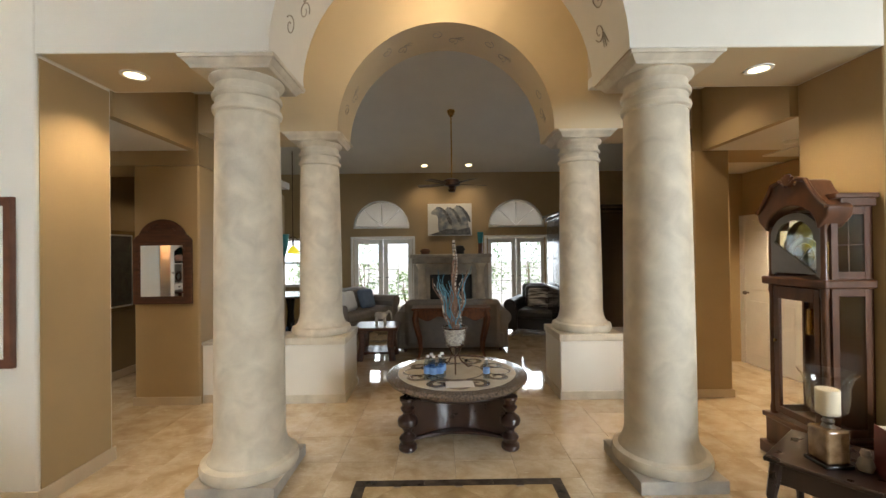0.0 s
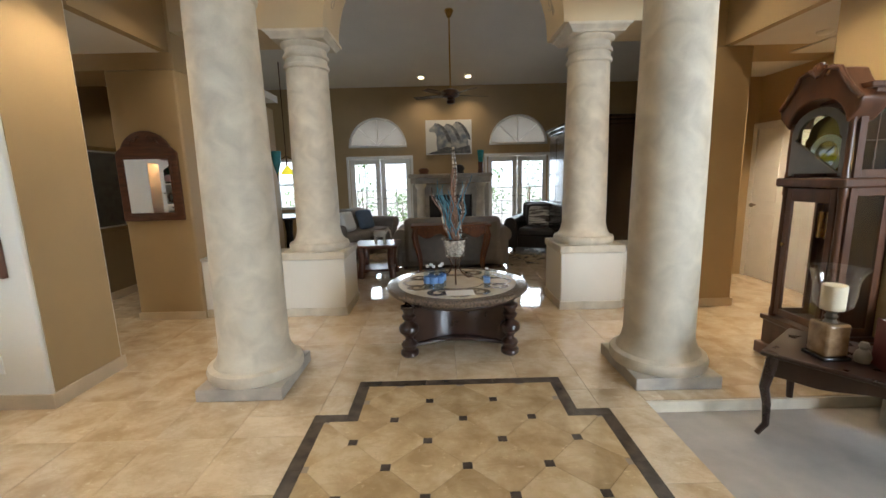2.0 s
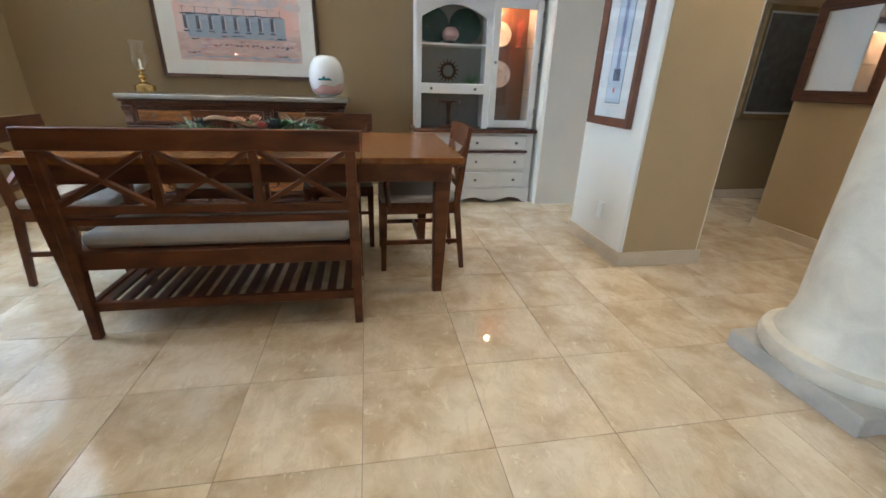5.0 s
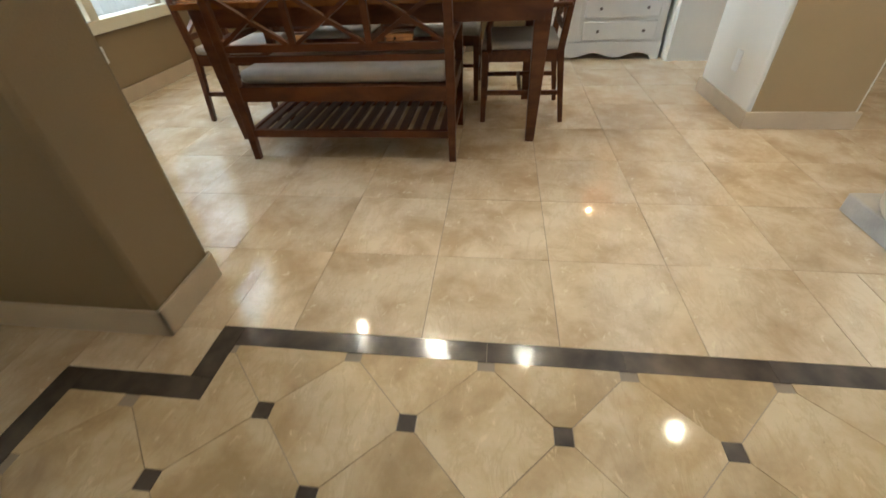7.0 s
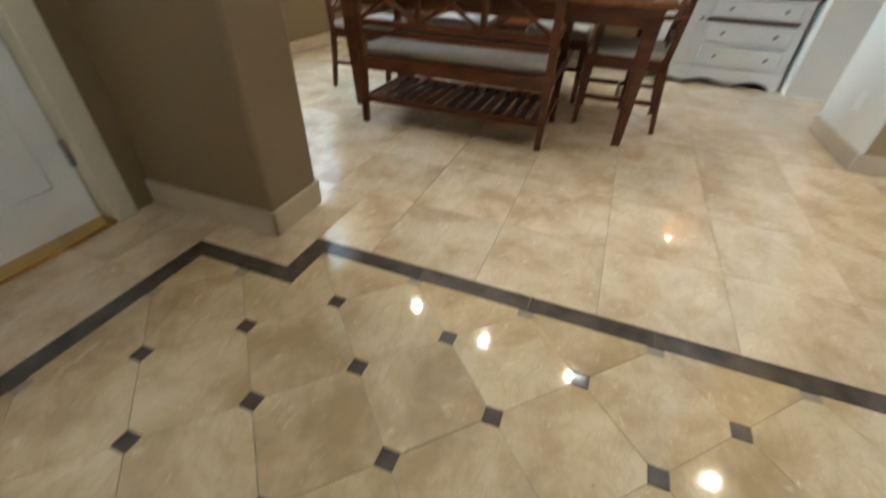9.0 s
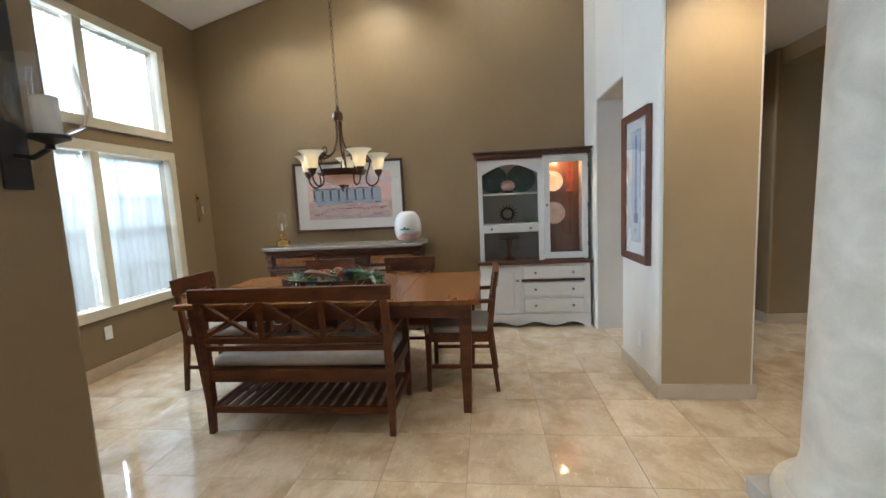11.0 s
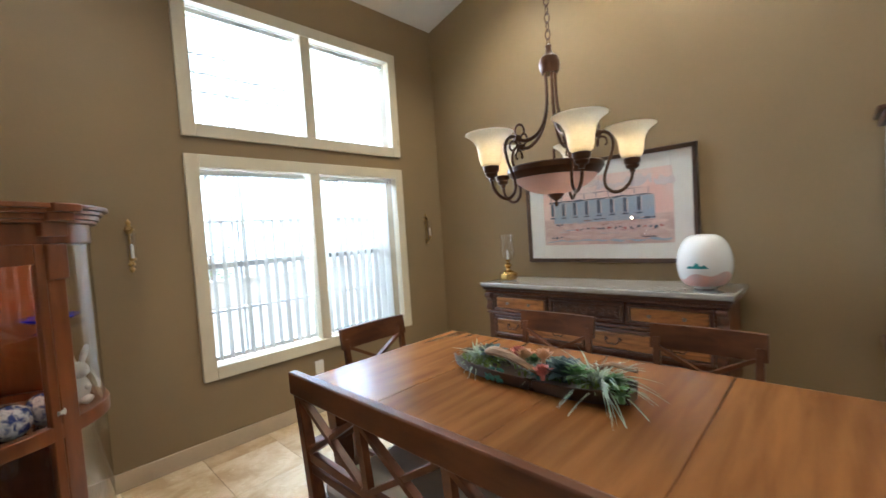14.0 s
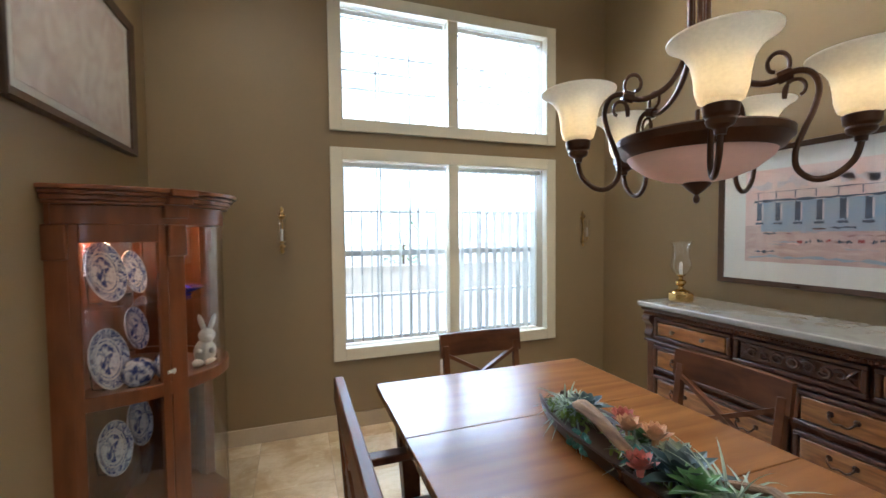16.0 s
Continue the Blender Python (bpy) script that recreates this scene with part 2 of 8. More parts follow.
M = {
    "cream": material("cream_paint", (0.74, 0.70, 0.61), 0.55, scale=2.2, vary=0.05, bump=0.25, fine=160),
    "tan": material("tan_paint", (0.38, 0.275, 0.14), 0.5, scale=2.0, vary=0.08, bump=0.25, fine=160),
    "taupe": material("taupe_paint", (0.245, 0.175, 0.088), 0.5, scale=1.6, vary=0.08, bump=0.25, fine=160),
    "ceiling": material("ceiling_paint", (0.70, 0.68, 0.64), 0.8, scale=2.0, vary=0.04, bump=0.3, fine=120),
    "white": material("white_paint", (0.78, 0.77, 0.73), 0.4, scale=5, vary=0.05, bump=0.06),
    "ivory": material("ivory_frame", (0.66, 0.60, 0.45), 0.4, scale=5, vary=0.05, bump=0.06),
    "sand": material("sand_paint", (0.56, 0.45, 0.28), 0.55, scale=2.2, vary=0.06, bump=0.25, fine=160),
    "stone": material("cast_stone", (0.67, 0.605, 0.48), 0.55, scale=6.5, vary=0.08, dark=(0.50, 0.44, 0.34), contrast=0.5, distort=0.5, bump=0.22, fine=120),
    "stone_grey": material("cast_stone_plinth", (0.47, 0.425, 0.35), 0.55, scale=6, vary=0.16, dark=(0.30, 0.28, 0.25), bump=0.25, fine=110),
    "travertine": travertine("travertine_tile", (0.78, 0.645, 0.455), (0.69, 0.545, 0.36), (0.54, 0.40, 0.24)),
    "travertine_gold": travertine("honey_travertine_tile", (0.67, 0.525, 0.32), (0.57, 0.425, 0.235), (0.44, 0.31, 0.155)),
    "travertine_joined": travertine("travertine_far", (0.78, 0.645, 0.455), (0.69, 0.545, 0.36), (0.54, 0.40, 0.24), True),
    "grout": material("grout", (0.30, 0.24, 0.17), 0.8, scale=10, vary=0.1, bump=0.1),
    "marble_dark": material("dark_brown_marble", (0.085, 0.065, 0.05), 0.15, scale=11, vary=0.5, dark=(0.030, 0.024, 0.02), contrast=0.6, bump=0.01, coat=0.2, per_object=0.15),
    "skirting": material("stone_skirting", (0.52, 0.42, 0.29), 0.3, scale=6, vary=0.10, bump=0.05),
    "carpet": material("beige_carpet", (0.44, 0.40, 0.35), 0.95, scale=9, vary=0.10, bump=1.0, fine=420),
    "wood": material("cherry_wood", (0.130, 0.045, 0.014), 0.42, scale=5, vary=0.18, stretch=(5, 1.0, 3), distort=0.5, dark=(0.055, 0.018, 0.007), contrast=0.5, bump=0.04, fine=60, coat=0.0, gloss=0.28),
    "wood_y": material("cherry_wood_plank", (0.215, 0.088, 0.024), 0.22, scale=2.4, vary=0.16, stretch=(0.7, 7, 5), distort=0.4, dark=(0.125, 0.047, 0.014), contrast=0.55, bump=0.02, fine=40, coat=0.0, per_object=0.05, gloss=0.3),
    "wood_honey": material("honey_drawer_wood", (0.36, 0.152, 0.045), 0.32, scale=7, vary=0.2, stretch=(5, 1, 6), distort=0.6, contrast=0.45, dark=(0.15, 0.058, 0.018), bump=0.04, fine=60, coat=0.3),
    "wood_dark": material("dark_stained_wood", (0.095, 0.035, 0.016), 0.36, scale=6, vary=0.25, stretch=(1, 7, 7), dark=(0.04, 0.015, 0.008), bump=0.05, fine=70, coat=0.12),
    "wood_oak": material("golden_oak", (0.235, 0.076, 0.021), 0.3, scale=4, vary=0.15, stretch=(5, 5, 1), dark=(0.11, 0.032, 0.010), contrast=0.7, bump=0.06, fine=80, coat=0.3),
    "wood_espresso": material("espresso_wood", (0.034, 0.014, 0.009), 0.28, scale=6, vary=0.25, dark=(0.015, 0.007, 0.005), bump=0.05, fine=70, coat=0.3),
    "wood_black": material("black_lacquer", (0.014, 0.011, 0.010), 0.22, scale=8, vary=0.2, bump=0.03, coat=0.4),
    "fabric": material("taupe_cushion_cloth", (0.44, 0.40, 0.34), 0.9, scale=14, vary=0.10, bump=0.6, fine=600),
    "sofa": material("grey_sofa_cloth", (0.20, 0.175, 0.15), 0.9, scale=10, vary=0.14, bump=0.6, fine=380),
    "sofa_dark": material("dark_leather", (0.022, 0.016, 0.013), 0.4, scale=10, vary=0.2, bump=0.3, fine=140),
    "bronze": material("oiled_bronze", (0.075, 0.038, 0.022), 0.3, metal=0.8, scale=14, vary=0.3, bump=0.05),
    "brass": material("brass", (0.62, 0.42, 0.15), 0.22, metal=1.0, scale=10, vary=0.1, bump=0.02),
    "chrome": material("pewter_knob", (0.22, 0.20, 0.18), 0.3, metal=1.0, scale=10, vary=0.1, bump=0.02),
    "mirror": material("mirror_glass", (0.85, 0.86, 0.86), 0.02, metal=1.0, scale=2, vary=0.01, bump=0.0),
    "marble": material("grey_marble_top", (0.33, 0.31, 0.275), 0.18, scale=8, vary=0.03, dark=(0.26, 0.24, 0.21), distort=1.0, bump=0.01, coat=0.3),
    "glass": glass_material("clear_glass"),
    "black": material("black_iron", (0.015, 0.014, 0.013), 0.45, scale=20, vary=0.2, bump=0.1),
    "paper": material("mat_board", (0.74, 0.73, 0.69), 0.7, scale=6, vary=0.03, bump=0.05),
}

# ---- builders ----


def part(name, bm, mat, parent=None, label="", bevel=0.0, sharp=35):
    """Links a bmesh as one mesh object under a thing or a part."""
    me = bpy.data.meshes.new(name)
    bmesh.ops.recalc_face_normals(bm, faces=bm.faces)
    bm.to_mesh(me)
    bm.free()
    me.materials.append(M[mat] if isinstance(mat, str) else mat)
    me.shade_smooth()
    me.set_sharp_from_angle(angle=radians(sharp))
    ob = new(name, me)
    ob.parent = parent
    if label:
        ob["label"] = label
    if bevel:
        md = ob.modifiers.new("edge", "BEVEL")
        md.width, md.segments, md.limit_method, md.angle_limit = bevel, 2, "ANGLE", radians(40)
    return ob


def thing(name, m, label, category, group="", kind=""):
    ob = new(name)
    ob.empty_display_size = 0.1
    ob.matrix_world = m
    return tagged(ob, label, category, group, kind)


def B():
    return bmesh.new()


def boxes(*specs):
    """One bmesh of boxes (x0, x1, y0, y1, z0, z1)."""
    bm = B()
    for x0, x1, y0, y1, z0, z1 in specs:
        v = [bm.verts.new((x, y, z)) for z in (z0, z1) for y in (y0, y1) for x in (x0, x1)]
        for f in ((0, 1, 3, 2), (4, 6, 7, 5), (0, 4, 5, 1), (2, 3, 7, 6), (0, 2, 6, 4), (1, 5, 7, 3)):
            bm.faces.new([v[k] for k in f])
    return bm


def bar(bm, p, q, w, d, up=(0, 0, 1), w2=None, d2=None):
    """A straight bar of section w x d from p to q; it may taper to w2 x d2."""
    p, q = Vector(p), Vector(q)
    a = (q - p).normalized()
    u = Vector(up)
    if abs(a.dot(u)) > 0.95:
        u = Vector((0, 1, 0))
    s = a.cross(u).normalized()
    u = s.cross(a).normalized()
    ring = []
    for c, ww, dd in ((p, w, d), (q, w2 or w, d2 or d)):
        ring.append([bm.verts.new(c + s * i * ww / 2 + u * j * dd / 2) for i, j in ((-1, -1), (1, -1), (1, 1), (-1, 1))])
    for k in range(4):
        bm.faces.new((ring[0][k], ring[0][(k + 1) % 4], ring[1][(k + 1) % 4], ring[1][k]))
    bm.faces.new(ring[0][::-1])
    bm.faces.new(ring[1])
    return bm


def lathe(bm, profile, n=24, at=(0, 0, 0), sx=1.0, sy=1.0, a0=0.0, a1=2 * math.pi):
    """Turns (radius, height) pairs round the z axis."""
    full = abs(a1 - a0 - 2 * math.pi) < 1e-6
    k = n if full else n + 1
    rings = []
    for r, z in profile:
        if r < 1e-5:
            rings.append([bm.verts.new((at[0], at[1], at[2] + z))] * k)
        else:
            rings.append([bm.verts.new((at[0] + sx * r * math.cos(a0 + (a1 - a0) * i / n), at[1] + sy * r * math.sin(a0 + (a1 - a0) * i / n), at[2] + z)) for i in range(k)])
    for lo, hi in zip(rings, rings[1:]):
        for i in range(n):
            f = []
            for v in (lo[i], lo[(i + 1) % k], hi[(i + 1) % k], hi[i]):
                if v not in f:
                    f.append(v)
            if len(f) > 2:
                bm.faces.new(f)
    return bm


def tube(bm, pts, r, n=8, r2=None):
    """A round rod through the points."""
    pts = [Vector(p) for p in pts]
    rings, prev = [], None
    for i, p in enumerate(pts):
        a = (pts[min(i + 1, len(pts) - 1)] - pts[max(i - 1, 0)]).normalized()
        u = prev - a * prev.dot(a) if prev else a.orthogonal()
        u.normalize()
        prev = u
        s = a.cross(u)
        rad = r if r2 is None else r + (r2 - r) * i / (len(pts) - 1)
        rings.append([bm.verts.new(p + rad * (u * math.cos(2 * math.pi * k / n) + s * math.sin(2 * math.pi * k / n))) for k in range(n)])
    for lo, hi in zip(rings, rings[1:]):
        for k in range(n):
            bm.faces.new((lo[k], lo[(k + 1) % n], hi[(k + 1) % n], hi[k]))
    bm.faces.new(rings[0][::-1])
    bm.faces.new(rings[-1])
    return bm


def smooth(pts, k=4):
    """More points on a soft curve through the given ones."""
    pts = [Vector(p) for p in pts]
    out = []
    for i in range(len(pts) - 1):
        a, b, c, d = pts[max(i - 1, 0)], pts[i], pts[i + 1], pts[min(i + 2, len(pts) - 1)]
        for j in range(k):
            u = j / k
            out.append(0.5 * (2 * b + (c - a) * u + (2 * a - 5 * b + 4 * c - d) * u * u + (3 * b - a - 3 * c + d) * u ** 3))
    return out + [pts[-1]]


def prism(bm, pts, axis, a, b):
    """Extrudes a flat outline along x, y or z from a to b; pts are the other two coordinates in order."""
    def at(p, c):
        return {"x": (c, p[0], p[1]), "y": (p[0], c, p[1]), "z": (p[0], p[1], c)}[axis]
    lo, hi = [bm.verts.new(at(p, a)) for p in pts], [bm.verts.new(at(p, b)) for p in pts]
    n = len(pts)
    for k in range(n):
        bm.faces.new((lo[k], lo[(k + 1) % n], hi[(k + 1) % n], hi[k]))
    bm.faces.new(lo[::-1])
    bm.faces.new(hi)
    return bm


def wall(name, bm, mat, label, bevel=0.02):
    ob = part(name, bm, mat, bevel=bevel)
    return tagged(ob, label, "wall", kind="structure")


def holed(axis, at0, at1, a0, a1, z0, z1, holes):
    """A wall slab across axis ('x' or 'y') from at0 to at1, along a0..a1, with rectangular holes (a, b, zlo, zhi)."""
    specs = []
    cuts = sorted({a0, a1, *[h[0] for h in holes], *[h[1] for h in holes]})
    for p, q in zip(cuts, cuts[1:]):
        zs = [(h[2], h[3]) for h in holes if h[0] < (p + q) / 2 < h[1]]
        z = z0
        for lo, hi in sorted(zs):
            if lo > z + 1e-4:
                specs.append((p, q, z, lo))
            z = hi
        if z1 > z + 1e-4:
            specs.append((p, q, z, z1))
    bm = boxes(*[(p, q, at0, at1, lo, hi) if axis == "y" else (at0, at1, p, q, lo, hi) for p, q, lo, hi in specs])
    bmesh.ops.remove_doubles(bm, verts=bm.verts, dist=1e-5)
    bm.verts.index_update()
    twice = {}
    for f in bm.faces:
        twice.setdefault(tuple(sorted(v.index for v in f.verts)), []).append(f)
    bmesh.ops.delete(bm, geom=[f for fs in twice.values() if len(fs) > 1 for f in fs], context="FACES")
    return bm


# ---- the structure ----
# plan: the foyer lies round the origin, the dining room west of it, a gallery with four columns north of it
XB, XS, YW, YD, YG, YF = -4.45, -1.03, -1.82, 2.55, 4.25, 9.75   # dining back wall, stub wall, window wall, door wall, gallery north side, far wall

wall("wall_dining_west", boxes((XB - 0.2, XB, YW - 0.2, YD + 0.15, -0.1, 5.2)), "taupe", "tall taupe painted dining room wall", 0)
wall("wall_dining_south", holed("y", YW - 0.2, YW, XB, XS, -0.1, 5.2, [(-3.86, -2.17, 0.56, 1.935), (-3.86, -2.17, 2.18, 3.01)]), "taupe", "taupe painted wall with two stacked windows", 0)
wall("wall_stub", boxes((XS, -0.74, YW - 0.2, 0.075, -0.1, 5.2)), "taupe", "short tan wall between entrance and dining room", 0.018)
wall("wall_dining_north", holed("y", YD, YD + 0.585, -4.02, -2.5, -0.1, 5.2, [(-3.99, -3.2, -0.1, 2.24)]), "cream", "cream wall with a plain opening and rounded corners", 0.018)
wall("wall_dining_north_end", boxes((XB, -4.02, YD, YD + 0.15, -0.1, 5.2)), "cream", "narrow cream wall strip in the corner", 0)
wall("wall_pillar_west", boxes((-2.502, -2.494, YD + 0.022, YD + 0.563, 0.0, 2.78)), "tan", "tan painted end of the dining room wall", 0)


def arch_wall(name, y0, y1, x0, x1, spring, top, cx, r, mat, label):
    """A wall above the capitals with a round arch through it."""
    n = 36
    pts = [(x0, spring), (cx - r, spring)]
    pts += [(cx - r * math.cos(math.pi * i / n), spring + r * math.sin(math.pi * i / n)) for i in range(1, n)]
    pts += [(cx + r, spring), (x1, spring), (x1, top), (x0, top)]
    return wall(name, prism(B(), pts, "y", y0, y1), mat, label, 0)


arch_wall("wall_front_arch", YD, 3.18, -2.5, 2.79, 2.80, 5.2, 0.07, 1.125, "cream", "cream wall with a round arch carried on stone columns")
arch_wall("wall_rear_arch", YG, 4.86, -2.49, 2.63, 2.80, 5.2, 0.07, 1.125, "sand", "tan wall with a round arch carried on stone columns")
for x0, x1 in ((-1.5, -1.4), (1.55, 1.65)):
    wall("wall_vault_side", boxes((x0, x1, 3.18, YG, 3.30, 4.30)), "sand", "tan side wall of the vault between the arches", 0)
for x0, x1 in ((-2.48, -1.06), (1.20, 2.77)):
    tagged(part("ceiling_soffit", boxes((x0, x1, YD + 0.012, 3.168, 2.7985, 2.803)), "sand"), "tan painted underside of the arch wall", "ceiling", kind="structure")
wall("wall_living_north", boxes((2.79, 6.2, YD, 3.18, -0.1, 5.2)), "tan", "tan wall beside the clock", 0.018)
wall("wall_mirror", boxes((-3.16, -2.49, YG, 4.86, -0.1, 2.47)), "tan", "tan wall pier under a soffit", 0.018)
wall("wall_east_pier", boxes((2.63, 3.01, YG, 4.86, -0.1, 2.56)), "tan", "tan wall pier with rounded corners", 0.018)
wall("wall_gallery_west_head", boxes((-6.0, -2.49, YG, 4.86, 2.47, 5.2)), "tan", "tan wall over the hallway opening", 0)
wall("wall_gallery_east_head", boxes((2.63, 6.2, YG, 4.86, 2.56, 5.2)), "tan", "tan wall over the hallway opening", 0)
wall("wall_half_west", boxes((-2.49, -1.64, 4.30, 4.80, -0.1, 0.60)), "cream", "low cream wall between pier and pedestal", 0)
wall("wall_half_east", boxes((1.86, 2.63, 4.30, 4.80, -0.1, 0.60)), "cream", "low cream wall between pier and pedestal", 0)
for x0, x1 in ((-2.49, -1.64), (1.86, 2.63)):
    tagged(part("trim", boxes((x0, x1, 4.27, 4.83, 0.60, 0.632)), "stone_grey", bevel=0.006), "pale stone cap on the low wall", "trim", kind="structure")
wall("wall_hall_west", boxes((-6.2, -6.0, YD, 10, -0.1, 5.2)), "taupe", "tan hallway wall", 0)
wall("wall_hall_west_north", boxes((-4.08, -3.16, 6.6, 6.8, -0.1, 2.9)), "taupe", "taupe wall at the end of the hallway", 0)
wall("wall_hall_west_side", boxes((-4.28, -4.08, 4.21, 6.6, -0.1, 2.9)), "taupe", "taupe hallway wall with a framed picture", 0.018)
wall("wall_hall_west_south", boxes((-6.0, -4.02, 3.18, 3.3, -0.1, 2.9)), "taupe", "tan hallway wall", 0)
wall("wall_hall_east", boxes((6.2, 6.4, YW, 10, -0.1, 5.2)), "tan", "tan wall closing the living room", 0)
wall("wall_hall_east_north", boxes((3.01, 6.2, 5.58, 5.72, -0.1, 2.56)), "tan", "tan wall at the end of the hallway", 0)
wall("wall_hall_east_side", boxes((4.125, 4.3, 3.18, 5.58, -0.1, 2.56)), "tan", "tan hallway wall with a white door", 0)
wall("wall_fascia_east", boxes((2.73, 2.80, 3.18, YG, 2.56, 3.3)), "tan", "tan fascia over the hallway", 0)
wall("wall_fascia_west", boxes((-2.60, -2.52, 3.18, YG, 2.62, 3.3)), "tan", "tan fascia over the hallway", 0)
# the hole is an unseen opening, added to let the living room fill in
wall("wall_living_south", holed("y", YW - 0.2, YW, -0.74, 6.2, -0.1, 5.2, [(3.2, 5.2, 0.9, 2.6)]), "tan", "plain wall behind the entrance", 0)
wall("wall_entrance", holed("y", -0.76, -0.60, -0.74, 1.2, -0.1, 5.2, [(-0.57, 0.63, -0.1, 2.15)]), "taupe", "entrance wall with the front door", 0)
wall("wall_entrance_east", boxes((1.2, 1.45, YW, -0.62, -0.1, 5.2)), "tan", "short wall beside the front door", 0)
far_holes = [(-2.06, -0.68, 0.0, 1.86), (1.12, 2.46, 0.0, 1.86), (-4.3, -3.2, 0.75, 1.9)]


def far_wall():
    bm = holed("y", YF, YF + 0.2, -6.0, 6.2, -0.1, 2.13, far_holes)
    n = 24
    pts = [(-6.0, 2.13)]
    for cx in (-1.4, 1.8):
        pts += [(cx - 0.64 * math.cos(math.pi * i / n), 2.13 + 0.62 * math.sin(math.pi * i / n)) for i in range(n + 1)]
    pts += [(6.2, 2.13), (6.2, 5.2), (-6.0, 5.2)]
    prism(bm, pts, "y", YF, YF + 0.2)
    return bm


wall("wall_family_north", far_wall(), "tan", "tan far wall with glazed doors and half-round windows", 0)


def slab(name, specs, mat, label, category="ceiling"):
    return tagged(part(name, boxes(*specs), mat), label, category, kind="structure")


# sloped dining ceiling rises to the north
def slope(name, x0, x1, y0, z0, y1, z1, mat, label):
    return tagged(part(name, prism(B(), [(y0, z0), (y1, z1), (y1, z1 + 0.1), (y0, z0 + 0.1)], "x", x0, x1), mat), label, "ceiling", kind="structure")


slope("ceiling_dining", XB - 0.1, 1.3, YW - 0.1, 3.42, YD + 0.1, 4.62, "ceiling", "sloped off-white ceiling")
slope("ceiling_living", 1.3, 6.3, YW - 0.1, 3.42, YD + 0.1, 4.62, "ceiling", "sloped off-white ceiling")
slab("ceiling_gallery", [(-1.4, 1.55, 3.0, 4.4, 4.3, 4.4)], "ceiling", "cream ceiling between the arches")
slab("ceiling_gallery_west", [(-2.55, -1.4, 3.18, 4.25, 3.2, 3.3), (-6.1, -2.60, 3.13, 4.25, 2.62, 2.72), (-6.1, -2.49, 4.86, 6.8, 2.6, 2.7)], "ceiling", "cream hallway ceiling")
slab("ceiling_gallery_east", [(1.55, 2.8, 3.18, 4.25, 3.2, 3.3), (2.8, 6.3, 3.18, 4.25, 2.56, 2.66), (2.8, 6.3, 4.86, 5.72, 2.56, 2.66)], "ceiling", "cream hallway ceiling")
slope("ceiling_family", -6.1, 6.3, 4.80, 4.36, YF + 0.1, 3.40, "ceiling", "sloped grey-white family room ceiling")

# ---- columns ----


def column(name, x, y, base_z, top_z, shaft_r, label):
    ob = thing(name, pose(x, y, 0), label, "column", "four columns under the arches")
    if base_z < 0.05:
        part("plinth", boxes((-0.28, 0.28, -0.295, 0.30, 0, 0.085)), "stone_grey", ob, "grey square stone plinth", 0.006)
        z0 = 0.085
    else:
        part("pedestal", boxes((-0.32, 0.32, -0.30, 0.31, 0, base_z)), "cream", ob, "cream plastered square pedestal", 0.012)
        part("skirting", boxes((-0.33, 0.33, -0.312, 0.322, 0, 0.085)), "stone", ob, "", 0.004)
        part("plinth", boxes((-0.335, 0.335, -0.315, 0.325, base_z, base_z + 0.075)), "stone", ob, "", 0.008)
        z0 = base_z + 0.075
    r = shaft_r
    part("base", lathe(B(), [(0, z0), (r * 1.36, z0), (r * 1.40, z0 + 0.015), (r * 1.42, z0 + 0.045), (r * 1.38, z0 + 0.075), (r * 1.22, z0 + 0.088), (r * 1.2, z0 + 0.10), (r * 1.14, z0 + 0.115), (r * 1.08, z0 + 0.15), (r * 1.03, z0 + 0.20), (r * 1.02, z0 + 0.22), (0, z0 + 0.22)], 48), "stone", ob)
    zt = top_z
    n = 14
    h0, h1 = z0 + 0.21, zt - 0.315
    sh = [(0, h0)] + [(r * (1.02 - 0.10 * (i / n) ** 1.7), h0 + (h1 - h0) * i / n) for i in range(n + 1)] + [(0, h1)]
    part("shaft", lathe(B(), sh, 48), "stone", ob)
    k = r * 0.92
    cap = [(0, h1 - 0.01), (k * 1.02, h1 - 0.01)]
    for z, out in ((h1, 1.0), (h1 + 0.012, 1.08), (h1 + 0.03, 1.10), (h1 + 0.045, 1.08), (h1 + 0.052, 1.0), (h1 + 0.10, 1.0), (h1 + 0.105, 1.07), (h1 + 0.12, 1.10), (h1 + 0.14, 1.07), (h1 + 0.147, 1.0), (h1 + 0.195, 0.99), (h1 + 0.205, 1.05), (h1 + 0.22, 1.14), (h1 + 0.235, 1.17), (h1 + 0.25, 1.15)):
        cap.append((k * out, z))
    cap.append((0, h1 + 0.25))
    part("capital", lathe(B(), cap, 48), "stone", ob)
    ab = B()
    za = zt - 0.072
    for lo, hi, e0, e1 in ((za, za + 0.02, 0.25, 0.262), (za + 0.02, za + 0.05, 0.262, 0.29), (za + 0.05, za + 0.074, 0.30, 0.305)):
        q = [[ab.verts.new((sx * e, sy * e, z)) for sx, sy in ((-1, -1), (1, -1), (1, 1), (-1, 1))] for z, e in ((lo, e0), (hi, e1))]
        for i in range(4):
            ab.faces.new((q[0][i], q[0][(i + 1) % 4], q[1][(i + 1) % 4], q[1][i]))
        ab.faces.new(q[0][::-1])
        ab.faces.new(q[1])
    part("abacus", ab, "stone", ob, "stepped square abacus", 0.003)
    return ob


